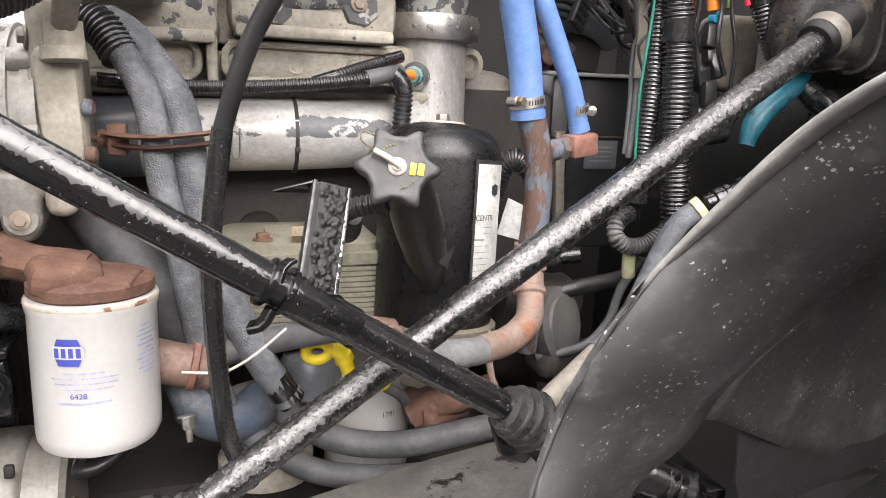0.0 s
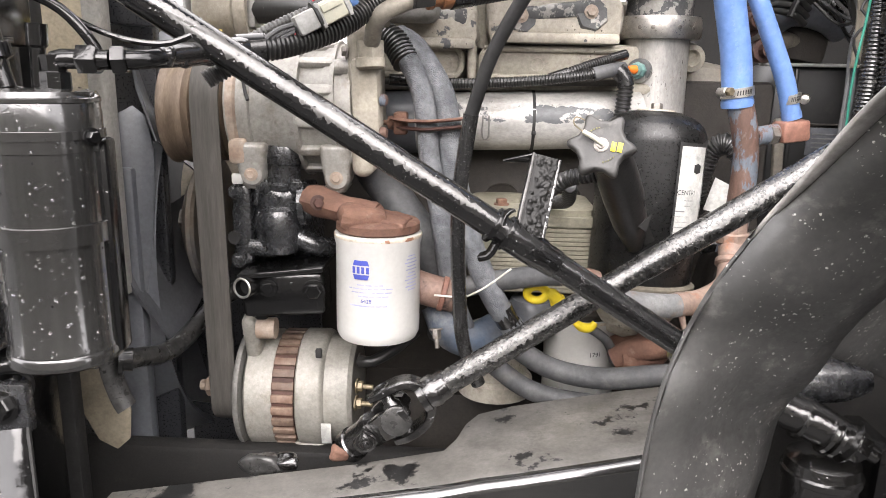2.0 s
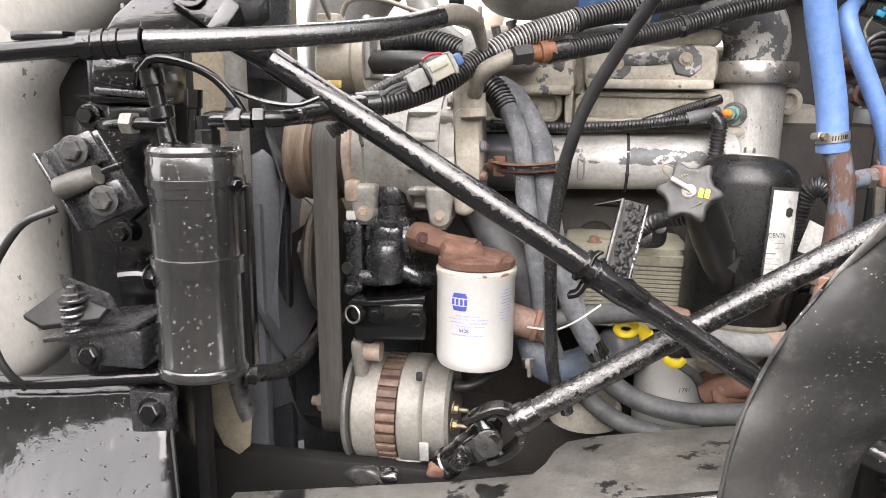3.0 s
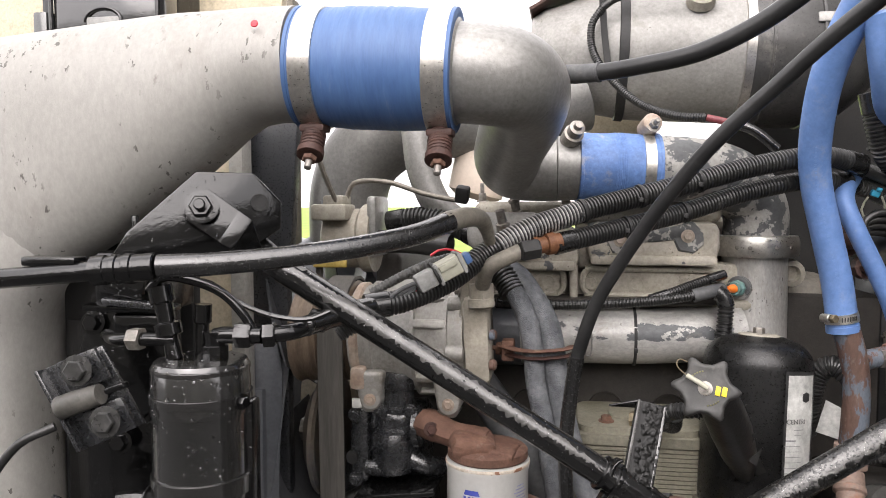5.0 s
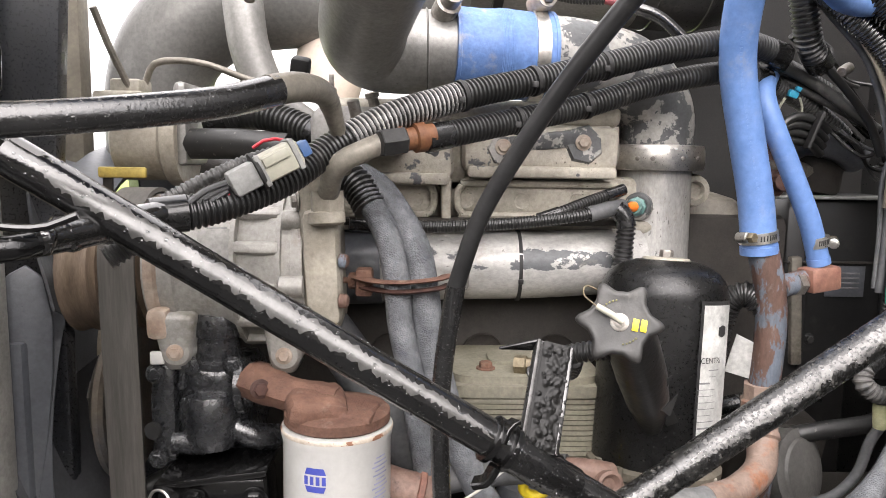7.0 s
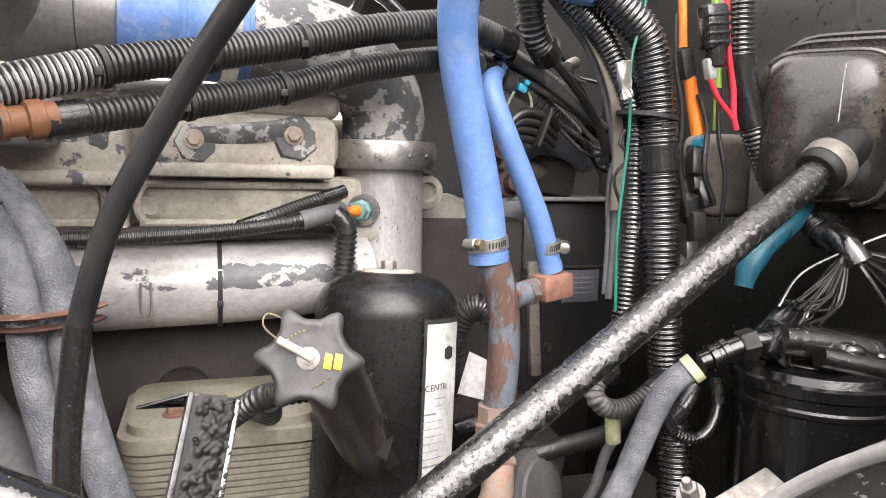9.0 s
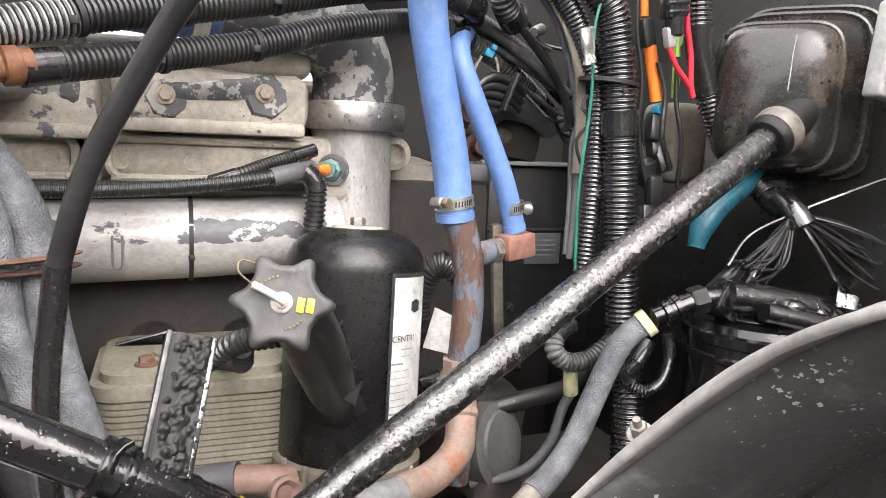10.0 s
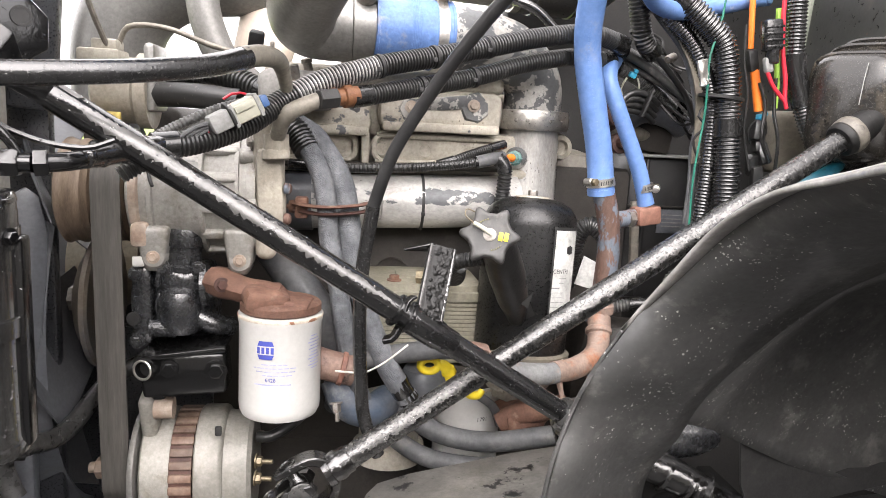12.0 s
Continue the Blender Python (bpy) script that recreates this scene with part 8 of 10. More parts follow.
hose("lower_hose", [(0.045, 0.69, 1.105), (0.075, 0.68, 1.075), (0.12, 0.665, 1.052), (0.18, 0.65, 1.047), (0.25, 0.64, 1.058), (0.32, 0.63, 1.07)], 0.0135, GREY_RUBBER, "dull black hose curving under the white filter", seg=18)
hose("lower_hose", [(0.01, 0.68, 1.09), (0.05, 0.675, 1.05), (0.10, 0.66, 1.022), (0.17, 0.645, 1.015), (0.26, 0.63, 1.02)], 0.0125, GREY_RUBBER, "second dull black hose curving under the white filter", seg=18)
hose("radiator_hose", [(-0.15, 0.78, 1.32), (-0.11, 0.735, 1.285), (-0.075, 0.71, 1.245), (-0.04, 0.69, 1.20), (-0.015, 0.69, 1.14), (-0.01, 0.70, 1.08)], 0.024, GREY_RUBBER, "smooth grey hose passing behind the coolant filter", seg=22)
hose("cross_hose", [(-0.03, 0.655, 1.150), (0.0, 0.655, 1.154), (0.05, 0.645, 1.168), (0.10, 0.63, 1.180), (0.122, 0.622, 1.184)], 0.0125, GREY_RUBBER, "grey hose running level behind the strut rod", seg=18)


def drain_fitting():
    t = thing("coolant_fitting", (-0.015, 0.64, 1.09), "rust-red coolant fitting with a small clamp screw", "pipe fitting")
    part("stub", sweep([(-0.055, 0.635, 1.165), (-0.03, 0.632, 1.158), (0.0, 0.635, 1.15)], 0.019, 20), PINKPIPE, t)
    part("ring", lathe((-0.017, 0.632, 1.155), (1, 0, -0.25), [(0, 0.0192), (0.001, 0.021), (0.006, 0.021), (0.007, 0.0192)], 28), REDBRASS, t)
    part("screw", hexbolt((-0.02, 0.612, 1.118), (0.1, -0.3, -1), 0.0055, 0.012, stud=0.01), BOLT, t)
    part("blue_elbow", sweep([(-0.02, 0.665, 1.13), (-0.005, 0.655, 1.10), (0.025, 0.665, 1.085), (0.05, 0.69, 1.09)], 0.022, 20), BLUEGREY, t, "bluish corroded elbow")
    return t


BLUEGREY = surface("blue_grey_paint", (0.06, 0.085, 0.125), (0.12, 0.13, 0.145), 0.55, grain=40, bump=0.4, dirt=(0.28, 0.27, 0.25), dirt_at=0.55)
drain_fitting()
hose("cord", [(-0.022, 0.60, 1.162), (0.005, 0.585, 1.165), (0.012, 0.583, 1.166), (0.035, 0.585, 1.178), (0.062, 0.59, 1.198)], 0.0012, TIE, "thin white cord tied round the hoses", "cord", seg=6, step=0.004)


def yellow_cap():
    t = thing("dipstick_cap", (0.11, 0.665, 1.10), "bright yellow plastic dipstick handle", "dipstick")
    ring = [(0.097 + 0.0115 * math.cos(k * math.pi / 8), 0.652, 1.152 + 0.0085 * math.sin(k * math.pi / 8)) for k in range(17)]
    part("handle", sweep(ring, 0.0052, 10, 0.003), YELLOW, t)
    part("grip", sweep([(0.106, 0.653, 1.152), (0.116, 0.655, 1.150), (0.124, 0.656, 1.141)], [0.0062, 0.0078, 0.0075], 12, 0.003), YELLOW, t)
    part("collar", lathe((0.121, 0.657, 1.148), (0.35, 0.1, -1), [(0, 0.004), (0.002, 0.009), (0.010, 0.010), (0.012, 0.0075), (0.022, 0.0075), (0.024, 0.006)], 14), YELLOW, t)
    part("lower_tab", sweep([(0.146, 0.664, 1.114), (0.155, 0.664, 1.107), (0.166, 0.666, 1.106), (0.172, 0.668, 1.112)], [0.004, 0.006, 0.006, 0.004], 10, 0.003), YELLOW, t)
    part("lead", sweep([(0.165, 0.668, 1.105), (0.185, 0.675, 1.09), (0.198, 0.69, 1.07), (0.205, 0.70, 1.05)], 0.006, 10), GREY_RUBBER, t)
    return t


yellow_cap()


DULLGREY = surface("dull_grey_casting", (0.07, 0.068, 0.064), (0.115, 0.111, 0.104), 0.55, grain=18, bump=0.4, dirt=(0.045, 0.04, 0.034), dirt_at=0.54, dirt_scale=16)


def low_casting():
    t = thing("rusty_casting", (0.24, 0.68, 1.04), "rusty cast manifold lump under the orange pipe", "casting")
    part("lump", cast_box((0.235, 0.695, 1.07), (0.07, 0.06, 0.032), 0.008, (0, -14, 12), 0.006), RUST, t)
    part("arm", sweep([(0.20, 0.68, 1.06), (0.225, 0.675, 1.075), (0.255, 0.67, 1.082), (0.29, 0.68, 1.09)], [0.014, 0.016, 0.014, 0.012], 12), RUST, t)
    part("grey_lump", box((0.215, 0.72, 1.105), (0.05, 0.04, 0.05), 0.012, (0, 20, 0), 3), BEIGE, t)
    t = thing("filter_adapter", (0.17, 0.73, 1.10), "grimy cast adapter above the white filter", "filter head")
    part("ring", lathe((0.166, 0.742, 1.10), (0, 0.01, 1), [(0, 0.044), (0.008, 0.045), (0.014, 0.04), (0.03, 0.038)], 32), BLOCK, t)
    t = thing("sump_pump", (0.05, 0.72, 1.0), "dull beige cast housing low beside the engine", "pump housing")
    part("body", lathe((0.055, 0.735, 0.99), (0, 0, 1), [(0, 0.05), (0.02, 0.05), (0.025, 0.042), (0.06, 0.042), (0.065, 0.046), (0.085, 0.046), (0.09, 0.036)], 30), BEIGE, t)
    part("cap", lathe((0.10, 0.72, 1.085), (0, 0, 1), [(0, 0.034), (0.03, 0.033), (0.04, 0.028), (0.043, 0.01)], 26), SHROUD, t)
    t = thing("engine_side_casting", (0.40, 0.76, 1.10), "dark grimy cast cover with a grey cylinder beside it", "casting")
    part("cylinder", lathe((0.385, 0.745, 1.13), (0.35, -0.5, 0.15), [(0, 0.045), (0.02, 0.045), (0.022, 0.041), (0.023, 0.036), (0.026, 0.034), (0.03, 0.01)], 30), DULLGREY, t)
    part("skirt", cast_box((0.395, 0.735, 1.090), (0.075, 0.05, 0.035), 0.01, (0, 8, 20), 0.005, 40), BLOCK, t)
    part("web", cast_box((0.40, 0.83, 1.10), (0.12, 0.08, 0.14), 0.02, (0, 10, 0), 0.006, 30), BLOCK, t)


low_casting()


# ---- looms and wires ----
def loom(name, pts, r, label, material=None, pitch=0.0042, group="", wraps=(0.0, 1.0)):
    """A split corrugated loom with tape wound round it here and there."""
    t = thing(name, tuple(pts[0]), label, "wiring loom", group)
    wave = material is LOOM_WET
    part("sheath", sweep(pts, r, seg=14, ribs=pitch, depth=0.2 if wave else 0.16, wave=wave), material or LOOM, t, angle=120 if wave else 40)
    line = spline(pts, 0.004)
    k = len(line) - 1
    for f in wraps:
        i = min(max(int(f * k), 3), k - 3)
        part("tape_wrap", sweep([line[i - 3], line[i], line[min(i + 3, k)]], r * 1.04, seg=14), TAPE, t, "shiny black tape")
    return t


TAPE = surface("shiny_black_tape", (0.01, 0.01, 0.01), (0.018, 0.018, 0.018), 0.25, grain=120, bump=0.6, fine=120, coat=0.3)
loom("wiring_loom", [(-0.198, 0.488, 1.4218), (-0.163, 0.508, 1.427), (-0.12, 0.545, 1.445), (-0.088, 0.578, 1.470), (-0.041, 0.603, 1.497), (0.019, 0.632, 1.518), (0.086, 0.664, 1.535), (0.156, 0.69, 1.553), (0.228, 0.712, 1.572), (0.30, 0.73, 1.583), (0.36, 0.76, 1.575)], 0.0128, "thick black corrugated loom rising across the engine")
loom("wiring_loom", [(-0.012, 0.612, 1.480), (0.071, 0.66, 1.499), (0.141, 0.695, 1.516), (0.214, 0.722, 1.539), (0.293, 0.745, 1.555), (0.35, 0.775, 1.552)], 0.0118, "second corrugated loom with a rust-brown end fitting")
worn = bpy.data.objects["wiring_loom"]
# A paler length of the first loom's sheath.
part("worn_sheath", sweep([(-0.072, 0.5868, 1.4798), (-0.052, 0.597, 1.4915), (-0.030, 0.608, 1.5015), (-0.005, 0.620, 1.510), (0.016, 0.6305, 1.517)], 0.01315, 14, ribs=0.0042), LOOM_PALE, worn, "pale grey stretch")
for c, d, r in (((0.019, 0.632, 1.518), (0.9, 0.43, 0.27), 0.0133), ((0.086, 0.664, 1.535), (0.9, 0.38, 0.23), 0.0133), ((0.156, 0.69, 1.553), (0.93, 0.31, 0.24), 0.0133), ((0.071, 0.66, 1.499), (0.88, 0.43, 0.2), 0.0123), ((0.141, 0.695, 1.516), (0.92, 0.34, 0.22), 0.0123)):
    zip_tie(c, d, r)


RUST_ORANGE = surface("orange_brown_rust", (0.15, 0.058, 0.026), (0.26, 0.115, 0.05), 0.6, grain=60, bump=0.8, fine=300, dirt=(0.07, 0.032, 0.018), dirt_at=0.55, dirt_scale=60)


def harness_end():
    t = thing("line_fitting", (-0.03, 0.60, 1.46), "rust-brown threaded fitting on a bent beige pipe", "pipe fitting")
    d = Vector((0.9, 0.42, 0.15)).normalized()
    part("fitting", lathe((-0.036, 0.599, 1.478), d, [(0, 0.009), (0.001, 0.0115), (0.006, 0.0115), (0.007, 0.0095), (0.016, 0.0095), (0.017, 0.0125), (0.026, 0.0125), (0.027, 0.0105), (0.034, 0.0105)], 20), RUST_ORANGE, t)
    part("black_end", lathe((-0.047, 0.562, 1.475), d, [(0, 0.003), (0.0, 0.0105), (0.001, 0.0115), (0.020, 0.0115), (0.022, 0.009)], 6), MATTE, t, angle=20)
    part("bent_pipe", sweep([(-0.040, 0.570, 1.477), (-0.051, 0.568, 1.473), (-0.062, 0.566, 1.468), (-0.076, 0.567, 1.461), (-0.085, 0.575, 1.451), (-0.090, 0.590, 1.438), (-0.094, 0.602, 1.429)], 0.0088, 20), GRIMY_PIPE, t)
    part("nut", hexbolt((-0.094, 0.602, 1.437), (0.05, -0.05, -1), 0.0150, 0.022, washer=False), CASTB, t)
    part("nut_collar", lathe((-0.094, 0.602, 1.419), (0.05, -0.05, -1), [(0, 0.0135), (0.001, 0.0155), (0.010, 0.0155), (0.012, 0.0125)], 24), CASTB, t)
    part("manifold_block", cast_box((-0.100, 0.622, 1.369), (0.031, 0.034, 0.102), 0.008, (3, -2, 0), 0.0008), CASTB, t, "tan cast hose manifold block")
    for z in (1.375, 1.340):
        part("plug", lathe((-0.084, 0.612, z), (1, -0.2, 0), [(0, 0.0065), (0.005, 0.0065), (0.007, 0.0045)], 12), COPPER, t, "copper-coloured plug")
    return t


harness_end()


def connector():
    t = thing("cable_connector", (-0.14, 0.54, 1.44), "cream plastic cable connector with dark twisted leads", "connector")
    a, b = Vector((-0.150, 0.508, 1.442)), Vector((-0.104, 0.528, 1.468))
    d = (b - a).normalized()
    yaw, pitch = math.degrees(math.atan2(d.y, d.x)), -math.degrees(math.asin(d.z))
    part("housing", box(tuple(a.lerp(b, 0.68)), (0.036, 0.022, 0.021), 0.004, (0, pitch, yaw), 2), CREAM, t)
    part("collar", box(tuple(a.lerp(b, 0.22)), (0.022, 0.020, 0.019), 0.003, (0, pitch, yaw), 2), GREYPLASTIC, t)
    part("clip", lathe(a.lerp(b, 0.38), d, [(0, 0.0125), (0.0005, 0.0145), (0.003, 0.0145), (0.0035, 0.0125)], 20), MATTE, t)
    part("blue_tab", box(tuple(b + d * 0.004), (0.008, 0.014, 0.012), 0.002, (0, pitch, yaw)), BLUE, t)
    rnd = random.Random(3)
    for i in range(6):
        o = Vector((0, rnd.uniform(-0.006, 0.006), rnd.uniform(-0.006, 0.006)))
        part("lead", sweep([a + o * 0.8, a - d * 0.018 + o * 1.2, a - d * 0.045 + o * 0.5 + Vector((0, 0, -0.004)), a - d * 0.08 + Vector((0, 0, -0.006))], 0.0022, 7, 0.006), (GREY_RUBBER, MATTE, RED)[i % 3 if i < 3 else 0], t)
    part("sleeve", sweep([a - d * 0.035 + Vector((0, 0, -0.002)), a - d * 0.06 + Vector((0, 0, -0.004)), a - d * 0.09 + Vector((0, 0, -0.006))], 0.0085, 12, ribs=0.004), LOOM_DUSTY, t)
    part("latch", box(tuple(a.lerp(b, 0.66) + Vector((0.003, -0.0115, 0.004))), (0.020, 0.004, 0.007), 0.001, (0, pitch, yaw)), CREAM, t)
    for f in (0.44, 0.92):
        part("rib", box(tuple(a.lerp(b, f)), (0.004, 0.0245, 0.0235), 0.001, (0, pitch, yaw)), GREYPLASTIC, t)
    part("red_lead", sweep([(-0.143, 0.552, 1.470), (-0.135, 0.553, 1.4755), (-0.122, 0.556, 1.477), (-0.108, 0.558, 1.471)], 0.0014, 8), RED, t)
    part("twisted_lead", sweep([(-0.205, 0.535, 1.430), (-0.175, 0.545, 1.447), (-0.145, 0.555, 1.461), (-0.115, 0.562, 1.470)], 0.0055, 12, ribs=0.004), LOOM_DUSTY, t)
    return t


connector()

loom("manifold_loom", [(-0.09, 0.74, 1.395), (-0.03, 0.752, 1.392), (0.03, 0.758, 1.393), (0.09, 0.76, 1.397), (0.15, 0.765, 1.404), (0.185, 0.772, 1.411)], 0.0068, "thin corrugated loom lying on the silver pipe", pitch=0.0035)
loom("manifold_loom", [(0.11, 0.768, 1.40), (0.14, 0.772, 1.410), (0.17, 0.785, 1.420), (0.21, 0.80, 1.432)], 0.0065, "thin corrugated branch behind the silver pipe's loom", pitch=0.0035)
hose("taped_lead", [(0.165, 0.768, 1.406), (0.185, 0.772, 1.411), (0.205, 0.782, 1.414)], 0.0088, GREY_RUBBER, "grey taped lead of the sensor", "cable", seg=12)
loom("sensor_loom", [(0.196, 0.778, 1.412), (0.207, 0.776, 1.40), (0.207, 0.776, 1.375), (0.204, 0.774, 1.345), (0.202, 0.774, 1.32)], 0.0105, "short upright corrugated loom beside the riser", pitch=0.005)
loom("upright_loom", [(0.37, 0.725, 1.64), (0.406, 0.72, 1.608), (0.438, 0.72, 1.581), (0.465, 0.72, 1.536), (0.478, 0.72, 1.495), (0.480, 0.72, 1.44), (0.480, 0.72, 1.40), (0.478, 0.72, 1.345), (0.474, 0.72, 1.28)], 0.0125, "slim glossy corrugated loom hanging by the firewall", LOOM_WET, pitch=0.0047, group="looms by the firewall")
loom("upright_loom", [(0.40, 0.705, 1.64), (0.440, 0.70, 1.608), (0.471, 0.70, 1.58), (0.483, 0.70, 1.545), (0.488, 0.70, 1.515), (0.494, 0.70, 1.46), (0.499, 0.70, 1.41), (0.503, 0.70, 1.36), (0.51, 0.70, 1.31), (0.516, 0.70, 1.255), (0.522, 0.69, 1.20), (0.52, 0.68, 1.12), (0.51, 0.67, 1.05)], 0.0178, "thick glossy corrugated loom hanging by the firewall", LOOM_WET, pitch=0.0054, wraps=(0.0, 0.33, 1.0), group="looms by the firewall")
loom("upright_loom", [(0.563, 0.69, 1.66), (0.566, 0.69, 1.618), (0.572, 0.69, 1.556), (0.590, 0.69, 1.503), (0.610, 0.688, 1.462), (0.623, 0.685, 1.442), (0.645, 0.66, 1.41), (0.648, 0.63, 1.393)], 0.0135, "glossy corrugated loom passing behind the steering shaft", LOOM_WET, pitch=0.0047, wraps=(0.33, 0.38, 0.43, 0.48, 1.0), group="looms by the firewall")
zip_tie((0.483, 0.71, 1.510), (0.1, 0, 1), 0.0295)
hose("grimy_cable", [(0.375, 0.745, 1.64), (0.399, 0.74, 1.611), (0.435, 0.735, 1.568), (0.459, 0.735, 1.51), (0.469, 0.735, 1.455), (0.470, 0.735, 1.387), (0.468, 0.735, 1.33)], 0.0042, GREY_RUBBER, "grimy grey cable beside the looms", "cable", seg=12)
loom("back_loom", [(0.35, 0.775, 1.575), (0.40, 0.80, 1.560), (0.45, 0.81, 1.535), (0.50, 0.82, 1.50)], 0.0098, "dusty corrugated loom in the shade behind", LOOM_DUSTY, pitch=0.0045)
loom("back_loom", [(0.345, 0.785, 1.555), (0.40, 0.81, 1.538), (0.45, 0.825, 1.51), (0.49, 0.835, 1.48)], 0.011, "second dusty corrugated loom in the shade", LOOM_DUSTY, pitch=0.0045)
loom("back_loom", [(0.36, 0.74, 1.66), (0.372, 0.745, 1.615), (0.385, 0.755, 1.585), (0.41, 0.78, 1.57)], 0.014, "dark corrugated loom dropping behind the blue hose", pitch=0.005)
loom("small_loom", [(0.441, 0.680, 1.274), (0.422, 0.672, 1.268), (0.417, 0.666, 1.253), (0.431, 0.664, 1.242), (0.453, 0.664, 1.243), (0.475, 0.665, 1.255), (0.494, 0.670, 1.266)], 0.0095, "short corrugated loom curled at the bottom", LOOM_DUSTY, 0.0045)
loom("small_loom", [(0.50, 0.675, 1.215), (0.515, 0.67, 1.235), (0.53, 0.675, 1.252)], 0.0085, "thin corrugated loom by the grey hose", LOOM, 0.004)
loom("small_loom", [(0.479, 0.650, 1.243), (0.486, 0.648, 1.224), (0.508, 0.645, 1.213), (0.527, 0.645, 1.221), (0.539, 0.650, 1.245), (0.537, 0.655, 1.267)], 0.006, "wet loop of taped wires", GREASE, 0.004)
loom("small_loom", [(0.33, 0.80, 1.18), (0.37, 0.80, 1.19), (0.41, 0.79, 1.20), (0.44, 0.78, 1.205)], 0.010, "dark corrugated hose behind the copper pipe", LOOM_DUSTY, 0.005)
hose("teal_tape", [(0.640, 0.668, 1.430), (0.620, 0.664, 1.414), (0.590, 0.662, 1.394), (0.572, 0.660, 1.372), (0.566, 0.659, 1.352)], [0.009, 0.012, 0.0130, 0.0130, 0.008], TEAL, "teal taped cable bundle behind the steering shaft", "cable", seg=16)


def coil_bundle():
    t = thing("coiled_hose", (0.42, 0.79, 1.48), "bunch of looped black tubing tied together", "tubing")
    for i in range(4):
        o = Vector((0.0, 0.004 * i, -0.0085 * i))
        part("loop", sweep([Vector((0.435, 0.80, 1.500)) + o, Vector((0.418, 0.79, 1.510)) + o, Vector((0.392, 0.785, 1.515)) + o, Vector((0.374, 0.783, 1.503)) + o * 0.6, Vector((0.377, 0.783, 1.490))], 0.0048, 10), LOOM, t)
    part("cable_tie", box((0.41, 0.781, 1.500), (0.004, 0.012, 0.042), 0.001, (0, 20, 0)), MATTE, t)
    return t


coil_bundle()


def small_connectors():
    for c, turn in (((0.388, 0.79, 1.539), (10, 20, 0)), ((0.545, 0.712, 1.487), (0, 10, 20))):
        t = thing("blue_connector", (c[0], c[1], c[2] - 0.012), "small bright blue wire connector", "connector", "blue connectors")
        part("shell", box(c, (0.0105, 0.009, 0.008), 0.0018, turn), CYAN, t)
        part("latch", box((c[0] + 0.003, c[1] - 0.005, c[2] + 0.005), (0.006, 0.006, 0.005), 0.001, turn), CYAN, t)
        for k in (-1, 1):
            part("lead", sweep([(c[0] + 0.008 * k, c[1], c[2] - 0.004), (c[0] + 0.014 * k, c[1] + 0.004, c[2] - 0.02), (c[0] + 0.006 * k, c[1] + 0.008, c[2] - 0.036)], 0.0015, 6), CREAM if c[1] > 0.75 else MATTE, t)


small_connectors()


def fuse_leads():
    t = thing("fuse_lead", (0.53, 0.70, 1.46), "orange cable with an inline black fuse holder", "cable")
    part("upper_wire", sweep([(0.505, 0.70, 1.66), (0.509, 0.70, 1.61), (0.512, 0.70, 1.575)], 0.004, 12), ORANGE, t)
    part("lower_wire", sweep([(0.520, 0.70, 1.553), (0.528, 0.70, 1.52), (0.534, 0.70, 1.495)], 0.006, 14), ORANGE, t)
    part("sleeve", box((0.516, 0.70, 1.56), (0.013, 0.012, 0.028), 0.002, (0, -14, 0)), MATTE, t)
    t = thing("red_lead", (0.56, 0.695, 1.50), "red cables joining at a black fuse holder", "cable")
    part("wire", sweep([(0.534, 0.672, 1.64), (0.536, 0.672, 1.609), (0.541, 0.672, 1.569), (0.549, 0.672, 1.538), (0.552, 0.672, 1.511), (0.556, 0.672, 1.499)], 0.0029, 10), RED, t)
    part("wire", sweep([(0.522, 0.672, 1.546), (0.532, 0.672, 1.528), (0.544, 0.672, 1.516), (0.554, 0.672, 1.506)], 0.0027, 10), RED, t)
    part("holder", box((0.523, 0.672, 1.590), (0.024, 0.018, 0.040), 0.004, (0, -8, 0)), TAPE, t)
    for k in range(4):
        part("holder_rib", box((0.5215 + 0.0012 * k, 0.664, 1.600 - 0.008 * k), (0.025, 0.004, 0.0035), 0.001, (0, -8, 0)), TAPE, t)
    part("holder_neck", lathe((0.526, 0.672, 1.572), (0.12, 0, -1), [(0, 0.009), (0.016, 0.0085), (0.018, 0.006)], 14), TAPE, t)
    part("holder_end", box((0.523, 0.673, 1.553), (0.011, 0.010, 0.02), 0.003, (0, -14, 0)), GREYPLASTIC, t)
    hose("green_wire", [(0.465, 0.69, 1.66), (0.462, 0.69, 1.61), (0.451, 0.69, 1.56), (0.452, 0.69, 1.52), (0.453, 0.692, 1.482), (0.447, 0.692, 1.403), (0.449, 0.692, 1.327)], 0.0015, GREEN, "thin green wire hanging beside the loom", "wire", seg=8)
    hose("light_green_wire", [(0.548, 0.705, 1.63), (0.552, 0.705, 1.585), (0.558, 0.705, 1.54), (0.56, 0.705, 1.50)], 0.0038, LIGHT_GREEN, "short light green wire behind the red lead", "wire", seg=8)
    t = thing("relay_plugs", (0.55, 0.71, 1.40), "cluster of black plugs with short leads", "connector")
    rnd = random.Random(8)
    for i in range(7):
        p = (0.545 + 0.006 * (i % 3), 0.715 + 0.005 * (i % 2), 1.47 - 0.016 * i)
        part("plug", box(p, (0.016, 0.014, 0.03), 0.003, (rnd.uniform(-20, 20), rnd.uniform(-25, 10), 0)), LOOM, t)
    part("elbow", sweep([(0.532, 0.72, 1.365), (0.552, 0.715, 1.36), (0.58, 0.72, 1.362)], 0.013, 14), RUBBER, t)


fuse_leads()


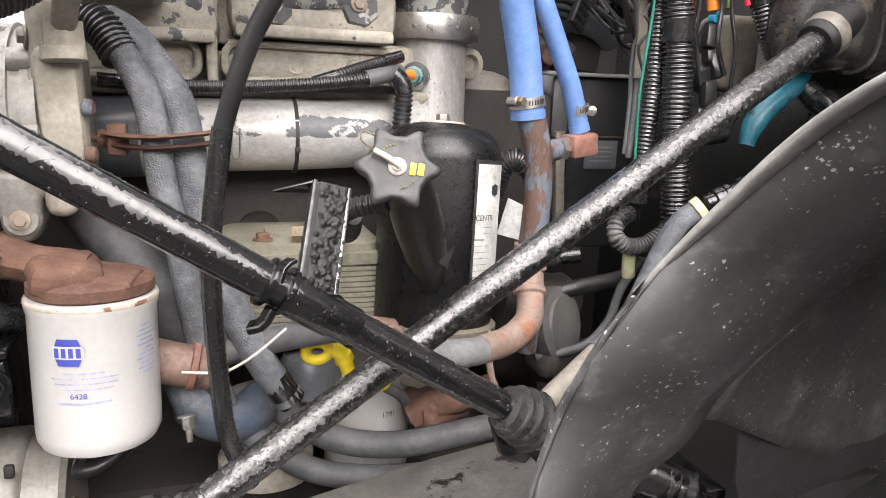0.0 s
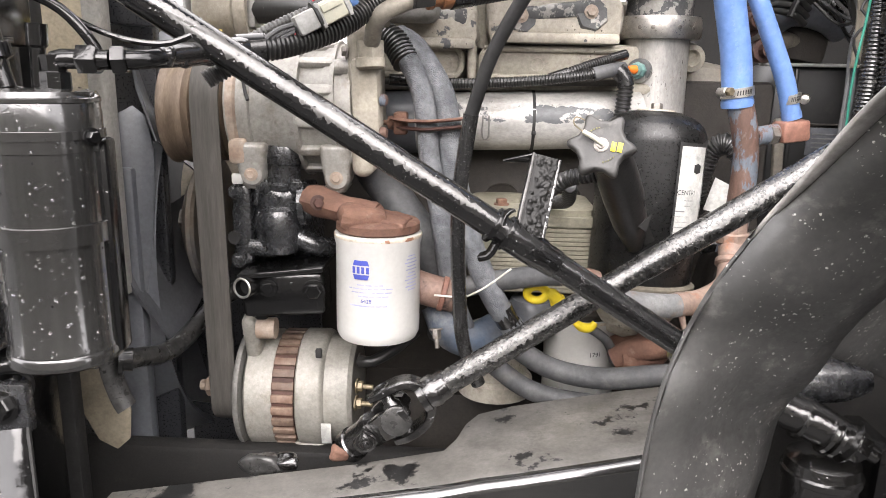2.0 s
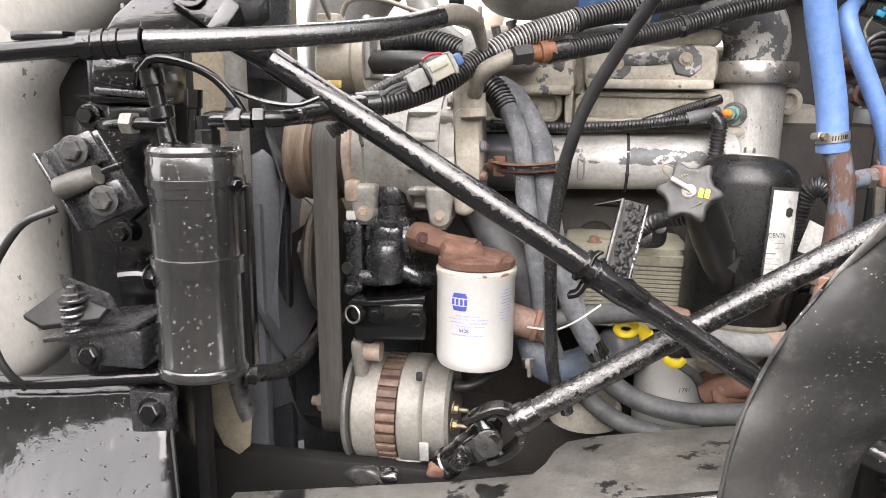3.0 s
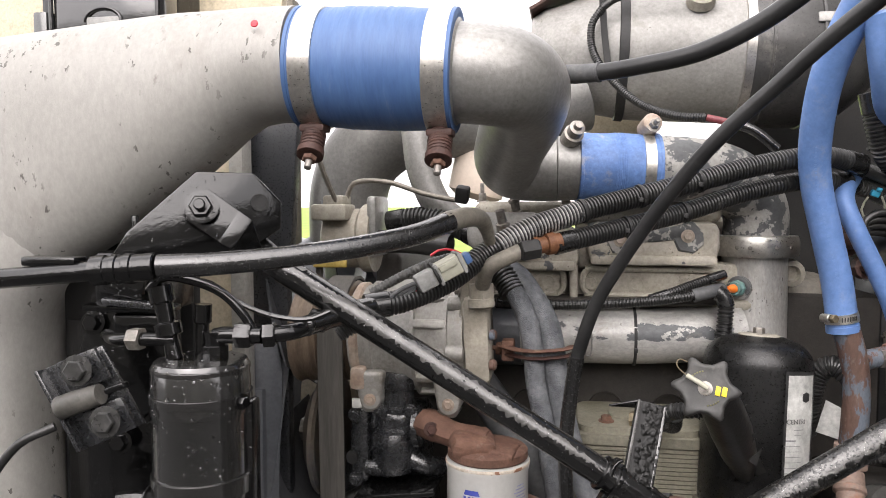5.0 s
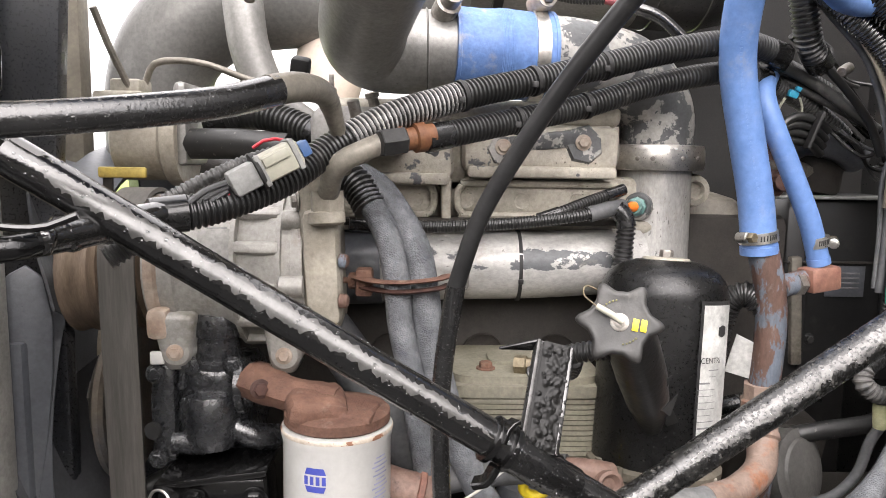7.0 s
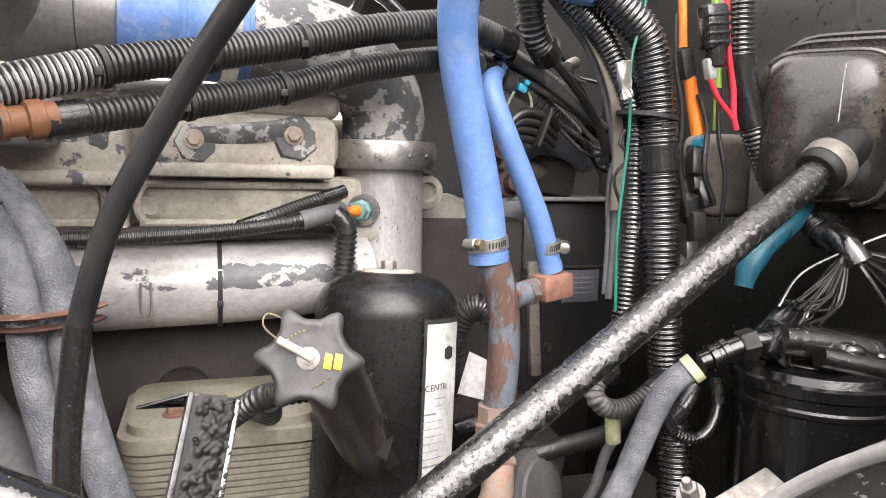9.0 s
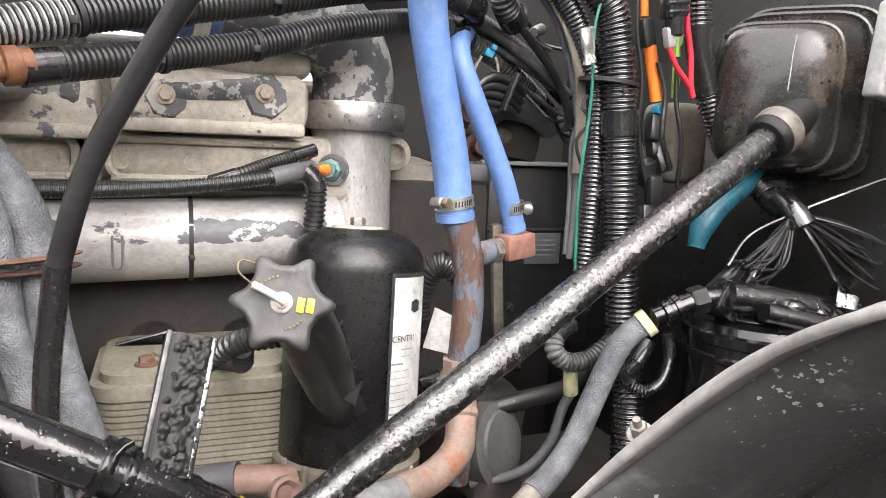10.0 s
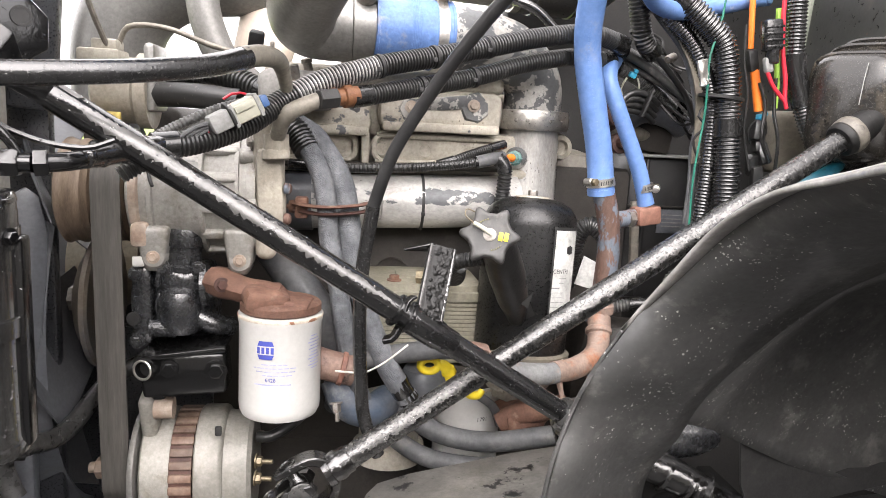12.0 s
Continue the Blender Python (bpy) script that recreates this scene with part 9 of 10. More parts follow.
def wire_spray():
    t = thing("wire_bundle", (0.64, 0.62, 1.36), "fan of thin black glossy wires from a taped loom", "wires")
    rnd = random.Random(11)
    knot = Vector((0.646, 0.618, 1.392))
    part("tape", sweep([knot + Vector((0.0, 0.02, 0.012)), knot, knot + Vector((0.004, -0.008, -0.012))], 0.013, 12), GREASE, t)
    for i in range(22):
        e = Vector((0.575 + rnd.uniform(-0.01, 0.03), 0.612 + rnd.uniform(-0.02, 0.01), 1.335 + rnd.uniform(-0.012, 0.014)))
        m = knot.lerp(e, 0.5) + Vector((rnd.uniform(-0.01, 0.01), rnd.uniform(-0.006, 0.006), rnd.uniform(-0.026, 0.004)))
        part("wire", sweep([knot, m, e], 0.0015, 6, 0.006), GLOSS, t)
    for i in range(24):
        e = Vector((0.80 + rnd.uniform(-0.02, 0.02), 0.60 + rnd.uniform(-0.02, 0.03), 1.315 + rnd.uniform(-0.03, 0.03)))
        m = knot.lerp(e, 0.5) + Vector((0, rnd.uniform(-0.01, 0.01), rnd.uniform(-0.02, 0.02)))
        part("wire", sweep([knot, m, e], 0.0014, 6, 0.008), GLOSS, t)
    part("wire", sweep([knot, (0.68, 0.60, 1.41), (0.74, 0.59, 1.432), (0.80, 0.58, 1.45)], 0.002, 8), GLOSS, t)
    part("wire", sweep([knot, (0.655, 0.595, 1.36), (0.685, 0.58, 1.315), (0.74, 0.57, 1.285)], 0.002, 8), GLOSS, t)
    part("plug", box((0.565, 0.612, 1.325), (0.05, 0.02, 0.018), 0.004, (0, -35, 10)), BLACK, t)
    return t


wire_spray()


def reservoir():
    t = thing("fluid_reservoir", (0.60, 0.61, 1.15), "wet black round reservoir with hose fittings on its lid", "reservoir")
    c = (0.612, 0.612, 1.150)
    R = 0.0705
    can = part("can", lathe(c, (0, 0, 1), [(0, R * 0.95), (0.004, R), (0.104, R), (0.106, R * 1.025), (0.110, R * 1.025), (0.112, R), (0.120, R), (0.122, R * 1.04), (0.131, R * 1.04), (0.133, R * 0.99), (0.140, R * 0.96), (0.144, R * 0.8), (0.145, 0.01)], 56), BLACK, t)
    raindrops(can, 90, 31, 0.0006, 0.0014)
    # Metallic disc added to carry the sky's bright reflection on the black lid.
    part("lid_plate", lathe((c[0], c[1], c[2] + 0.1452), (0, 0, 1), [(0, R * 0.80), (0.0008, R * 0.79), (0.0012, 0.01)], 48), STEELDARK, t, "disc added for the sky's reflection on the wet lid")
    part("outlet", sweep([(0.548, 0.590, 1.319), (0.60, 0.580, 1.312), (0.66, 0.570, 1.300), (0.74, 0.558, 1.283)], [0.0135, 0.0145, 0.014, 0.0145], 18), GREASE, t)
    part("outlet", sweep([(0.57, 0.568, 1.308), (0.62, 0.556, 1.297), (0.68, 0.545, 1.283), (0.70, 0.541, 1.278)], [0.0095, 0.0110, 0.0105, 0.0105], 16), GREASE, t)
    for f, m in ((0.25, 3), (0.5, 5), (0.75, 8)):
        part("weld_lump", lump((0.55 + 0.17 * f, 0.573 - 0.03 * f, 1.318 - 0.036 * f), (0.013, 0.009, 0.008), m, 0.5), GREASE, t)
    part("manifold_bar", cast_box((0.625, 0.60, 1.309), (0.15, 0.03, 0.024), 0.008, (0, 9, -8), 0.003, 60), GREASE, t)
    part("end_nut", hexbolt((0.692, 0.541, 1.280), (0.9, -0.2, -0.25), 0.0145, 0.02, stud=0.008), STEELDARK, t)
    part("hex_fitting", hexbolt((0.655, 0.572, 1.312), (0.7, -0.6, -0.1), 0.014, 0.02), GREASE, t)
    part("elbow", box((0.556, 0.60, 1.312), (0.03, 0.026, 0.034), 0.006, (0, 35, 0), 2), BLACK, t)
    part("hose_nut", sweep([(0.556, 0.60, 1.316), (0.535, 0.604, 1.314), (0.513, 0.609, 1.306), (0.488, 0.615, 1.295)], [0.0105, 0.0105, 0.0098, 0.0098], 12, 0.004), BLACK, t)
    part("swivel_nut", hexbolt((0.536, 0.604, 1.314), (-0.9, 0.18, -0.25), 0.0135, 0.016, washer=False), CAKED, t)
    part("crimp", lathe((0.512, 0.609, 1.306), (-0.85, 0.2, -0.42), [(0, 0.0105), (0.001, 0.0125), (0.006, 0.0125), (0.007, 0.0112), (0.010, 0.0112), (0.011, 0.0125), (0.017, 0.0125), (0.018, 0.0108)], 18), BLACK, t)
    return t


reservoir()
hose("hose_collar", [(0.485, 0.6155, 1.2925), (0.479, 0.618, 1.287)], 0.0124, LIMEDULL := surface("dull_yellow_band", (0.4, 0.4, 0.22), (0.5, 0.5, 0.32), 0.5), "dull yellow band at the hose end", "hose collar", seg=18)


MODULE = surface("dusty_black_module", (0.010, 0.0102, 0.0105), (0.018, 0.018, 0.0178), 0.4, grain=10, bump=0.1, dirt=(0.05, 0.047, 0.042), dirt_at=0.56, dirt_scale=14, wet=0.6)


def control_box():
    t = thing("control_module", (0.47, 0.87, 1.2), "black engine control box with a faded label", "control module")
    part("case", box((0.50, 0.905, 1.31), (0.15, 0.10, 0.23), 0.008), MODULE, t)
    part("lid_line", box((0.495, 0.850, 1.424), (0.19, 0.014, 0.005), 0.002), GREYPLASTIC, t, "pale worn lid edge")
    for x in (0.452, 0.548):
        part("case_rib", box((x, 0.853, 1.31), (0.006, 0.006, 0.22), 0.002), MODULE, t)
    part("seam", box((0.50, 0.853, 1.345), (0.15, 0.006, 0.003), 0.001), BLOCK, t)
    part("side_flange", box((0.441, 0.855, 1.285), (0.014, 0.016, 0.135), 0.003, (0, -4, 0)), GRIMY_PIPE, t, "dusty tan flange")
    part("label", box((0.500, 0.853, 1.322), (0.048, 0.0016, 0.038), 0.0004), SHROUD, t, "faded grey label")
    for i in range(4):
        part("print_bar", box((0.500, 0.8518, 1.332 - 0.006 * i), (0.034, 0.0008, 0.0018), 0.0002), INK_GREY, t)
    for x in (0.46, 0.535):
        bolt((x, 0.852, 1.25), (0, -1, 0), 0.005, t, material=MATTE)
    return t


control_box()




def engine_rear():
    t = thing("rear_casting", (0.33, 0.9, 1.3), "grimy grey casting behind the blue hoses", "casting")
    part("lug", lathe((0.308, 0.86, 1.43), (0.1, -1, 0), [(0, 0.02), (0.01, 0.018), (0.012, 0.011), (0.004, 0.009), (0.004, 0.001)], 24), BEIGE, t)
    part("body", cast_box((0.338, 0.925, 1.375), (0.10, 0.10, 0.10), 0.024, (0, 6, 0), 0.006, 30), GRIMY_PIPE, t)
    part("lower_body", cast_box((0.35, 0.93, 1.27), (0.11, 0.10, 0.12), 0.02, (0, -5, 0), 0.006, 30), BLOCK, t)
    part("side_pipe", sweep([(0.36, 0.86, 1.475), (0.40, 0.85, 1.462), (0.44, 0.86, 1.455), (0.48, 0.88, 1.462)], 0.013, 14), GRIMY_PIPE, t)
    part("valve", lathe((0.395, 0.845, 1.44), (0.2, -1, 0.1), [(0, 0.016), (0.012, 0.016), (0.013, 0.010), (0.024, 0.010), (0.025, 0.006)], 10), RUST_DARK, t, angle=20)
    part("plug", lathe((0.365, 0.845, 1.475), (0.3, -1, 0.1), [(0, 0.02), (0.02, 0.02), (0.022, 0.012), (0.04, 0.012)], 14), RUST_DARK, t)
    part("upper_box", box((0.44, 0.88, 1.455), (0.10, 0.06, 0.05), 0.01, (0, 8, 0), 2), BLOCK, t)
    part("hose_stub", sweep([(0.40, 0.85, 1.47), (0.43, 0.84, 1.49), (0.47, 0.84, 1.485), (0.50, 0.85, 1.47)], 0.018, 14), SHROUD, t)
    t = thing("bulkhead_block", (0.62, 0.8, 1.4), "beige dusty block between looms and firewall", "casting")
    part("block", box((0.622, 0.78, 1.455), (0.055, 0.06, 0.09), 0.012, seg=3), OLDTAN, t)
    part("pin", lathe((0.447, 0.79, 1.568), (-0.6, -0.6, -0.25), [(0, 0.006), (0.022, 0.006), (0.024, 0.0045)], 12), BOLT, t)
    t = thing("dark_backdrop", (0.5, 1.1, 0.8), "near-black panel standing in for the shade behind the control box", "bulkhead", kind="structure")
    # Shade behind the control box, put into this panel's colour.
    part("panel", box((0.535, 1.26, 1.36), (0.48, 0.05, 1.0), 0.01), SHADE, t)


engine_rear()


# ---- ducts above the engine ----
DRUM = surface("dull_painted_drum", (0.25, 0.243, 0.228), (0.30, 0.292, 0.275), 0.42, 0.2, grain=12, bump=0.25, fine=400, dirt=(0.17, 0.158, 0.138), dirt_at=0.57, dirt_scale=18, speck=(0.1, 0.09, 0.08), speck_scale=300, speck_gate=0.58)


def ducts():
    t = thing("air_cleaner_duct", (0.15, 1.05, 1.65), "dull silver air-cleaner drum with strap and black end", "air duct")
    a = Vector((-0.06, 1.06, 1.782))
    d = Vector((1, 0.0, -0.03)).normalized()
    part("drum", lathe(a, d, [(0, 0.062), (0.02, 0.075), (0.10, 0.098), (0.16, 0.108), (0.315, 0.112), (0.32, 0.114), (0.33, 0.114)], 48), DRUM, t)
    part("band", lathe(a + d * 0.325, d, [(0, 0.114), (0.001, 0.118), (0.014, 0.118), (0.015, 0.114)], 48), STEEL, t)
    part("rear_shell", lathe(a + d * 0.335, d, [(0, 0.117), (0.02, 0.119), (0.10, 0.118), (0.15, 0.105), (0.19, 0.07), (0.2, 0.03)], 48), DRUM_DARK, t, "dusty dark rear shell")
    for s_, r_ in ((0.36, 0.1195), (0.43, 0.1195)):
        part("shell_seam", lathe(a + d * s_, d, [(0, r_ - 0.002), (0.001, r_ + 0.001), (0.005, r_ + 0.001), (0.006, r_ - 0.002)], 48), DRUM_DARK, t)
    part("clip_plate", box((0.40, 0.945, 1.80), (0.075, 0.006, 0.016), 0.002, (-12, 0, 0)), PIPE, t, "pale clip plate")
    part("strap", lathe(a + d * 0.14, d, [(0, 0.107), (0.001, 0.1095), (0.014, 0.1105), (0.015, 0.108)], 48), MATTE, t, "black rubber strap")
    part("port", lathe((0.20, 0.966, 1.835), (0, -0.8, 0.5), [(0, 0.022), (0.016, 0.020), (0.018, 0.011), (0.026, 0.011)], 24), BEIGE, t)
    part("rain_lid", strap([(-0.062, 1.06, 1.846), (-0.02, 1.06, 1.868), (0.03, 1.06, 1.888), (0.09, 1.06, 1.905), (0.16, 1.06, 1.915)], (0, 1, 0), 0.12, 0.006, 0.01), RUST_DARK, t, "dark brown lid over the drum")
    t2 = thing("drum_cable", (0.08, 0.93, 1.7), "corrugated cable crossing the air drum", "cable")
    part("lead", sweep([(0.222, 0.945, 1.838), (0.19, 0.94, 1.850), (0.12, 0.94, 1.850), (0.075, 0.945, 1.842), (0.052, 0.945, 1.828)], 0.006, 10), RUBBER, t2)
    part("corrugated", sweep([(0.052, 0.945, 1.828), (0.036, 0.945, 1.80), (0.040, 0.942, 1.758), (0.066, 0.925, 1.715), (0.105, 0.90, 1.675), (0.15, 0.865, 1.652), (0.19, 0.84, 1.645)], 0.0062, 10, ribs=0.0038), LOOM, t2)
    part("cable_tie", strap([(0.052, 0.945, 1.842), (0.056, 0.95, 1.79), (0.062, 0.95, 1.74)], (1, 0, 0), 0.010, 0.002), MATTE, t2)
    part("red_piece", sweep([(0.19, 0.84, 1.645), (0.215, 0.835, 1.638)], 0.005, 10), REDDULL, t2)
    part("tail", sweep([(0.215, 0.835, 1.638), (0.25, 0.83, 1.625), (0.28, 0.83, 1.60)], 0.007, 10), GREASE, t2)
    t3 = thing("intake_duct", (-0.3, 0.95, 1.5), "large dull grey metal duct curving down behind the fan", "air duct")
    part("duct", sweep([(0.02, 1.0, 1.70), (-0.083, 0.97, 1.665), (-0.18, 0.95, 1.662), (-0.26, 0.95, 1.652), (-0.325, 0.95, 1.612), (-0.355, 0.95, 1.55), (-0.360, 0.95, 1.45)], [0.056, 0.057, 0.060, 0.063, 0.064, 0.064, 0.062], 36, 0.012), PIPE_DARK, t3)
    for c_, d_ in (((-0.10, 0.966, 1.664), (1, 0.15, 0.03)),):
        part("joint_band", lathe(c_, d_, [(-0.006, 0.056), (-0.005, 0.059), (0.005, 0.059), (0.006, 0.056)], 36), PIPE, t3)
    t4 = thing("coolant_tube", (-0.16, 0.81, 1.5), "slim silver coolant tube bending down to the head", "pipe")
    part("tube", sweep([(-0.222, 0.80, 1.76), (-0.217, 0.80, 1.705), (-0.21, 0.80, 1.628), (-0.202, 0.80, 1.574), (-0.179, 0.80, 1.523), (-0.145, 0.805, 1.494)], 0.0215, 24), PIPE, t4)
    t5 = thing("expansion_bottle", (-0.05, 1.05, 1.5), "cream plastic part with a red mark behind the pipes", "bottle")
    part("bottle", lathe((-0.15, 0.97, 1.535), (0.25, 0, 1), [(0, 0.03), (0.01, 0.045), (0.08, 0.048), (0.11, 0.03), (0.115, 0.01)], 28), PEACH, t5)
    t6 = thing("rear_panel_tag", (0.06, 1.15, 1.6), "tan cardboard-like panel with a pale tag", "panel")
    part("panel", box((0.09, 1.20, 1.655), (0.11, 0.01, 0.08), 0.003, (0, 12, 0)), TAN, t6)
    hose("dip_tube", [(-0.325, 0.70, 1.60), (-0.317, 0.72, 1.56), (-0.305, 0.74, 1.52)], 0.0035, BRASS_DULL, "thin brown tube leaning behind the sleeve", "pipe", seg=8)
    loom("upper_loom", [(-0.25, 0.80, 1.50), (-0.20, 0.79, 1.507), (-0.16, 0.775, 1.50), (-0.11, 0.75, 1.48)], 0.016, "dark corrugated hose over the compressor", LOOM, 0.006)
    hose("upper_hose", [(-0.26, 0.76, 1.475), (-0.20, 0.74, 1.475), (-0.15, 0.73, 1.47)], 0.016, RUBBER, "smooth black hose over the compressor")
    t7 = thing("injector_plug", (-0.08, 0.71, 1.48), "small black plug and bolts on the head", "connector")
    part("plug", box((-0.118, 0.62, 1.537), (0.016, 0.014, 0.02), 0.003, (20, 10, 0)), MATTE, t7)
    part("bolts", lathe((-0.077, 0.715, 1.49), (-0.2, -0.3, 1), [(0, 0.009), (0.012, 0.009), (0.013, 0.006), (0.03, 0.006)], 10), BOLT, t7)
    part("casting", box((-0.08, 0.77, 1.49), (0.10, 0.08, 0.05), 0.015, seg=3), CASTGREY, t7)


REDDULL = surface("dull_red_tape", (0.16, 0.03, 0.04), (0.22, 0.05, 0.05), 0.5)
PIPE_DARK = surface("dull_grey_metal", (0.136, 0.134, 0.126), (0.176, 0.174, 0.164), 0.45, 0.4, grain=8, bump=0.2)
PEACH = surface("dirty_cream_plastic", (0.55, 0.46, 0.38), (0.66, 0.57, 0.48), 0.55, grain=20, wear=(0.55, 0.3, 0.25), wear_at=0.6, wear_scale=14, mottle=0.3)
CASTGREY = surface("dusty_grey_cast", (0.22, 0.215, 0.2), (0.3, 0.29, 0.275), 0.6, grain=30, bump=0.4)
ducts()


# ---- lower front and wheel-well parts ----
def lower_parts():
    t = thing("anti_roll_pipe", (-0.3, 0.56, 1.08), "black bent pipe with a flange, running to the bracket", "pipe")
    part("pipe", sweep([(-0.352, 0.53, 1.100), (-0.345, 0.56, 1.092), (-0.338, 0.60, 1.080), (-0.331, 0.645, 1.080), (-0.322, 0.69, 1.094), (-0.305, 0.715, 1.112), (-0.27, 0.73, 1.13)], 0.0112, 16), STEELDARK, t)
    part("flange", lathe((-0.352, 0.525, 1.103), (0.9, 0.4, -0.1), [(0, 0.018), (0.004, 0.018), (0.005, 0.012), (0.014, 0.0125)], 22), BLACK, t)
    part("strap", sweep([(-0.355, 0.52, 1.19), (-0.356, 0.52, 1.14), (-0.36, 0.52, 1.10), (-0.352, 0.52, 1.065), (-0.345, 0.52, 1.05)], 0.011, 10, flat=0.3), STEELDARK, t)
    t = thing("front_pipe", (-0.4, 0.38, 1.13), "black pipe running level under the drier", "pipe")
    part("pipe", sweep([(-0.58, 0.37, 1.138), (-0.50, 0.37, 1.143), (-0.42, 0.372, 1.153), (-0.35, 0.38, 1.160), (-0.30, 0.39, 1.16)], 0.0075, 14), BLACK, t)
    t = thing("thin_cable", (-0.50, 0.345, 1.2), "thin black cable looping down over the tank", "cable")
    part("cable", sweep([(-0.452, 0.36, 1.325), (-0.48, 0.345, 1.31), (-0.512, 0.34, 1.265), (-0.524, 0.343, 1.225), (-0.525, 0.345, 1.19), (-0.516, 0.348, 1.162), (-0.512, 0.365, 1.138)], 0.0042, 10), RUBBER, t)
    t = thing("power_cylinder", (0.36, 0.45, 1.03), "wet black cylinder end with hose fittings in the wheel well", "cylinder")
    part("body", sweep([(0.325, 0.532, 1.103), (0.37, 0.526, 1.107), (0.405, 0.521, 1.110), (0.416, 0.520, 1.111), (0.423, 0.519, 1.111)], [0.0245, 0.0245, 0.0240, 0.021, 0.012], 26, 0.004), SATIN, t)
    part("hose_end", sweep([(0.318, 0.494, 1.096), (0.35, 0.488, 1.084), (0.392, 0.479, 1.064)], [0.0195, 0.0195, 0.0178], 22), GREASE, t)
    hd = Vector((0.88, -0.19, -0.43)).normalized()
    for s0 in (0.024, 0.052, 0.060):
        part("collar", lathe(Vector((0.322, 0.4935, 1.0945)) + hd * s0, hd, [(0, 0.0175), (0.001, 0.0212), (0.005, 0.0212), (0.006, 0.0175)], 24), GREASE, t)
    part("fitting", hexbolt((0.389, 0.4795, 1.0655), hd, 0.0162, 0.018, stud=0.012), GREASE, t)
    part("lower", lathe((0.378, 0.497, 0.95), (0, 0, 1), [(0, 0.034), (0.066, 0.0365), (0.068, 0.039), (0.074, 0.039), (0.076, 0.0365), (0.086, 0.035), (0.092, 0.026), (0.093, 0.004)], 30), GREASE, t)
    t = thing("wheel_well_backing", (0.45, 0.6, 0.85), "black rib and a near-black plate standing in for the wheel well's shade", "frame")
    # The plate's near-black colour paints the darkness of the closed wheel well.
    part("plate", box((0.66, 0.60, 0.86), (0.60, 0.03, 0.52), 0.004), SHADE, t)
    part("rib", box((0.44, 0.53, 0.95), (0.02, 0.08, 0.2), 0.003), BLACK, t)
    t = thing("rail_clip", (-0.17, 0.49, 0.99), "greasy clamp lying on the frame rail", "clamp")
    part("clamp", lump((-0.198, 0.512, 0.996), (0.022, 0.010, 0.010), 4), STEELDARK, t)
    part("clamp", lump((-0.172, 0.512, 0.998), (0.014, 0.009, 0.008), 5), GREASE, t)
    part("knob", lump((-0.116, 0.515, 1.010), (0.012, 0.009, 0.008), 6), RUST, t)
    t = thing("liner_bolt", (0.27, 0.30, 1.28), "bright bolt poking above the liner's lip", "bolt")
    part("bolt", hexbolt((0.381, 0.480, 1.250), (-0.5, -0.3, 0.8), 0.0065, 0.010, stud=0.006), BOLT, t)
    part("tab", box((0.418, 0.470, 1.250), (0.052, 0.018, 0.007), 0.002, (24, -16, 8)), BOLT, t, "pale scuffed bracket tab")



lower_parts()


def hood_side():
    t = thing("headlamp_bracket", (-0.5, 0.65, 1.6), "black bracket and cream panel edge above the tank", "bracket")
    part("box", box((-0.60, 0.72, 1.80), (0.20, 0.10, 0.14), 0.01), BLACK, t)
    part("panel", box((-0.45, 0.74, 1.80), (0.14, 0.02, 0.11), 0.006, (0, 10, 0)), TAN, t, "cream panel edge")


hood_side()


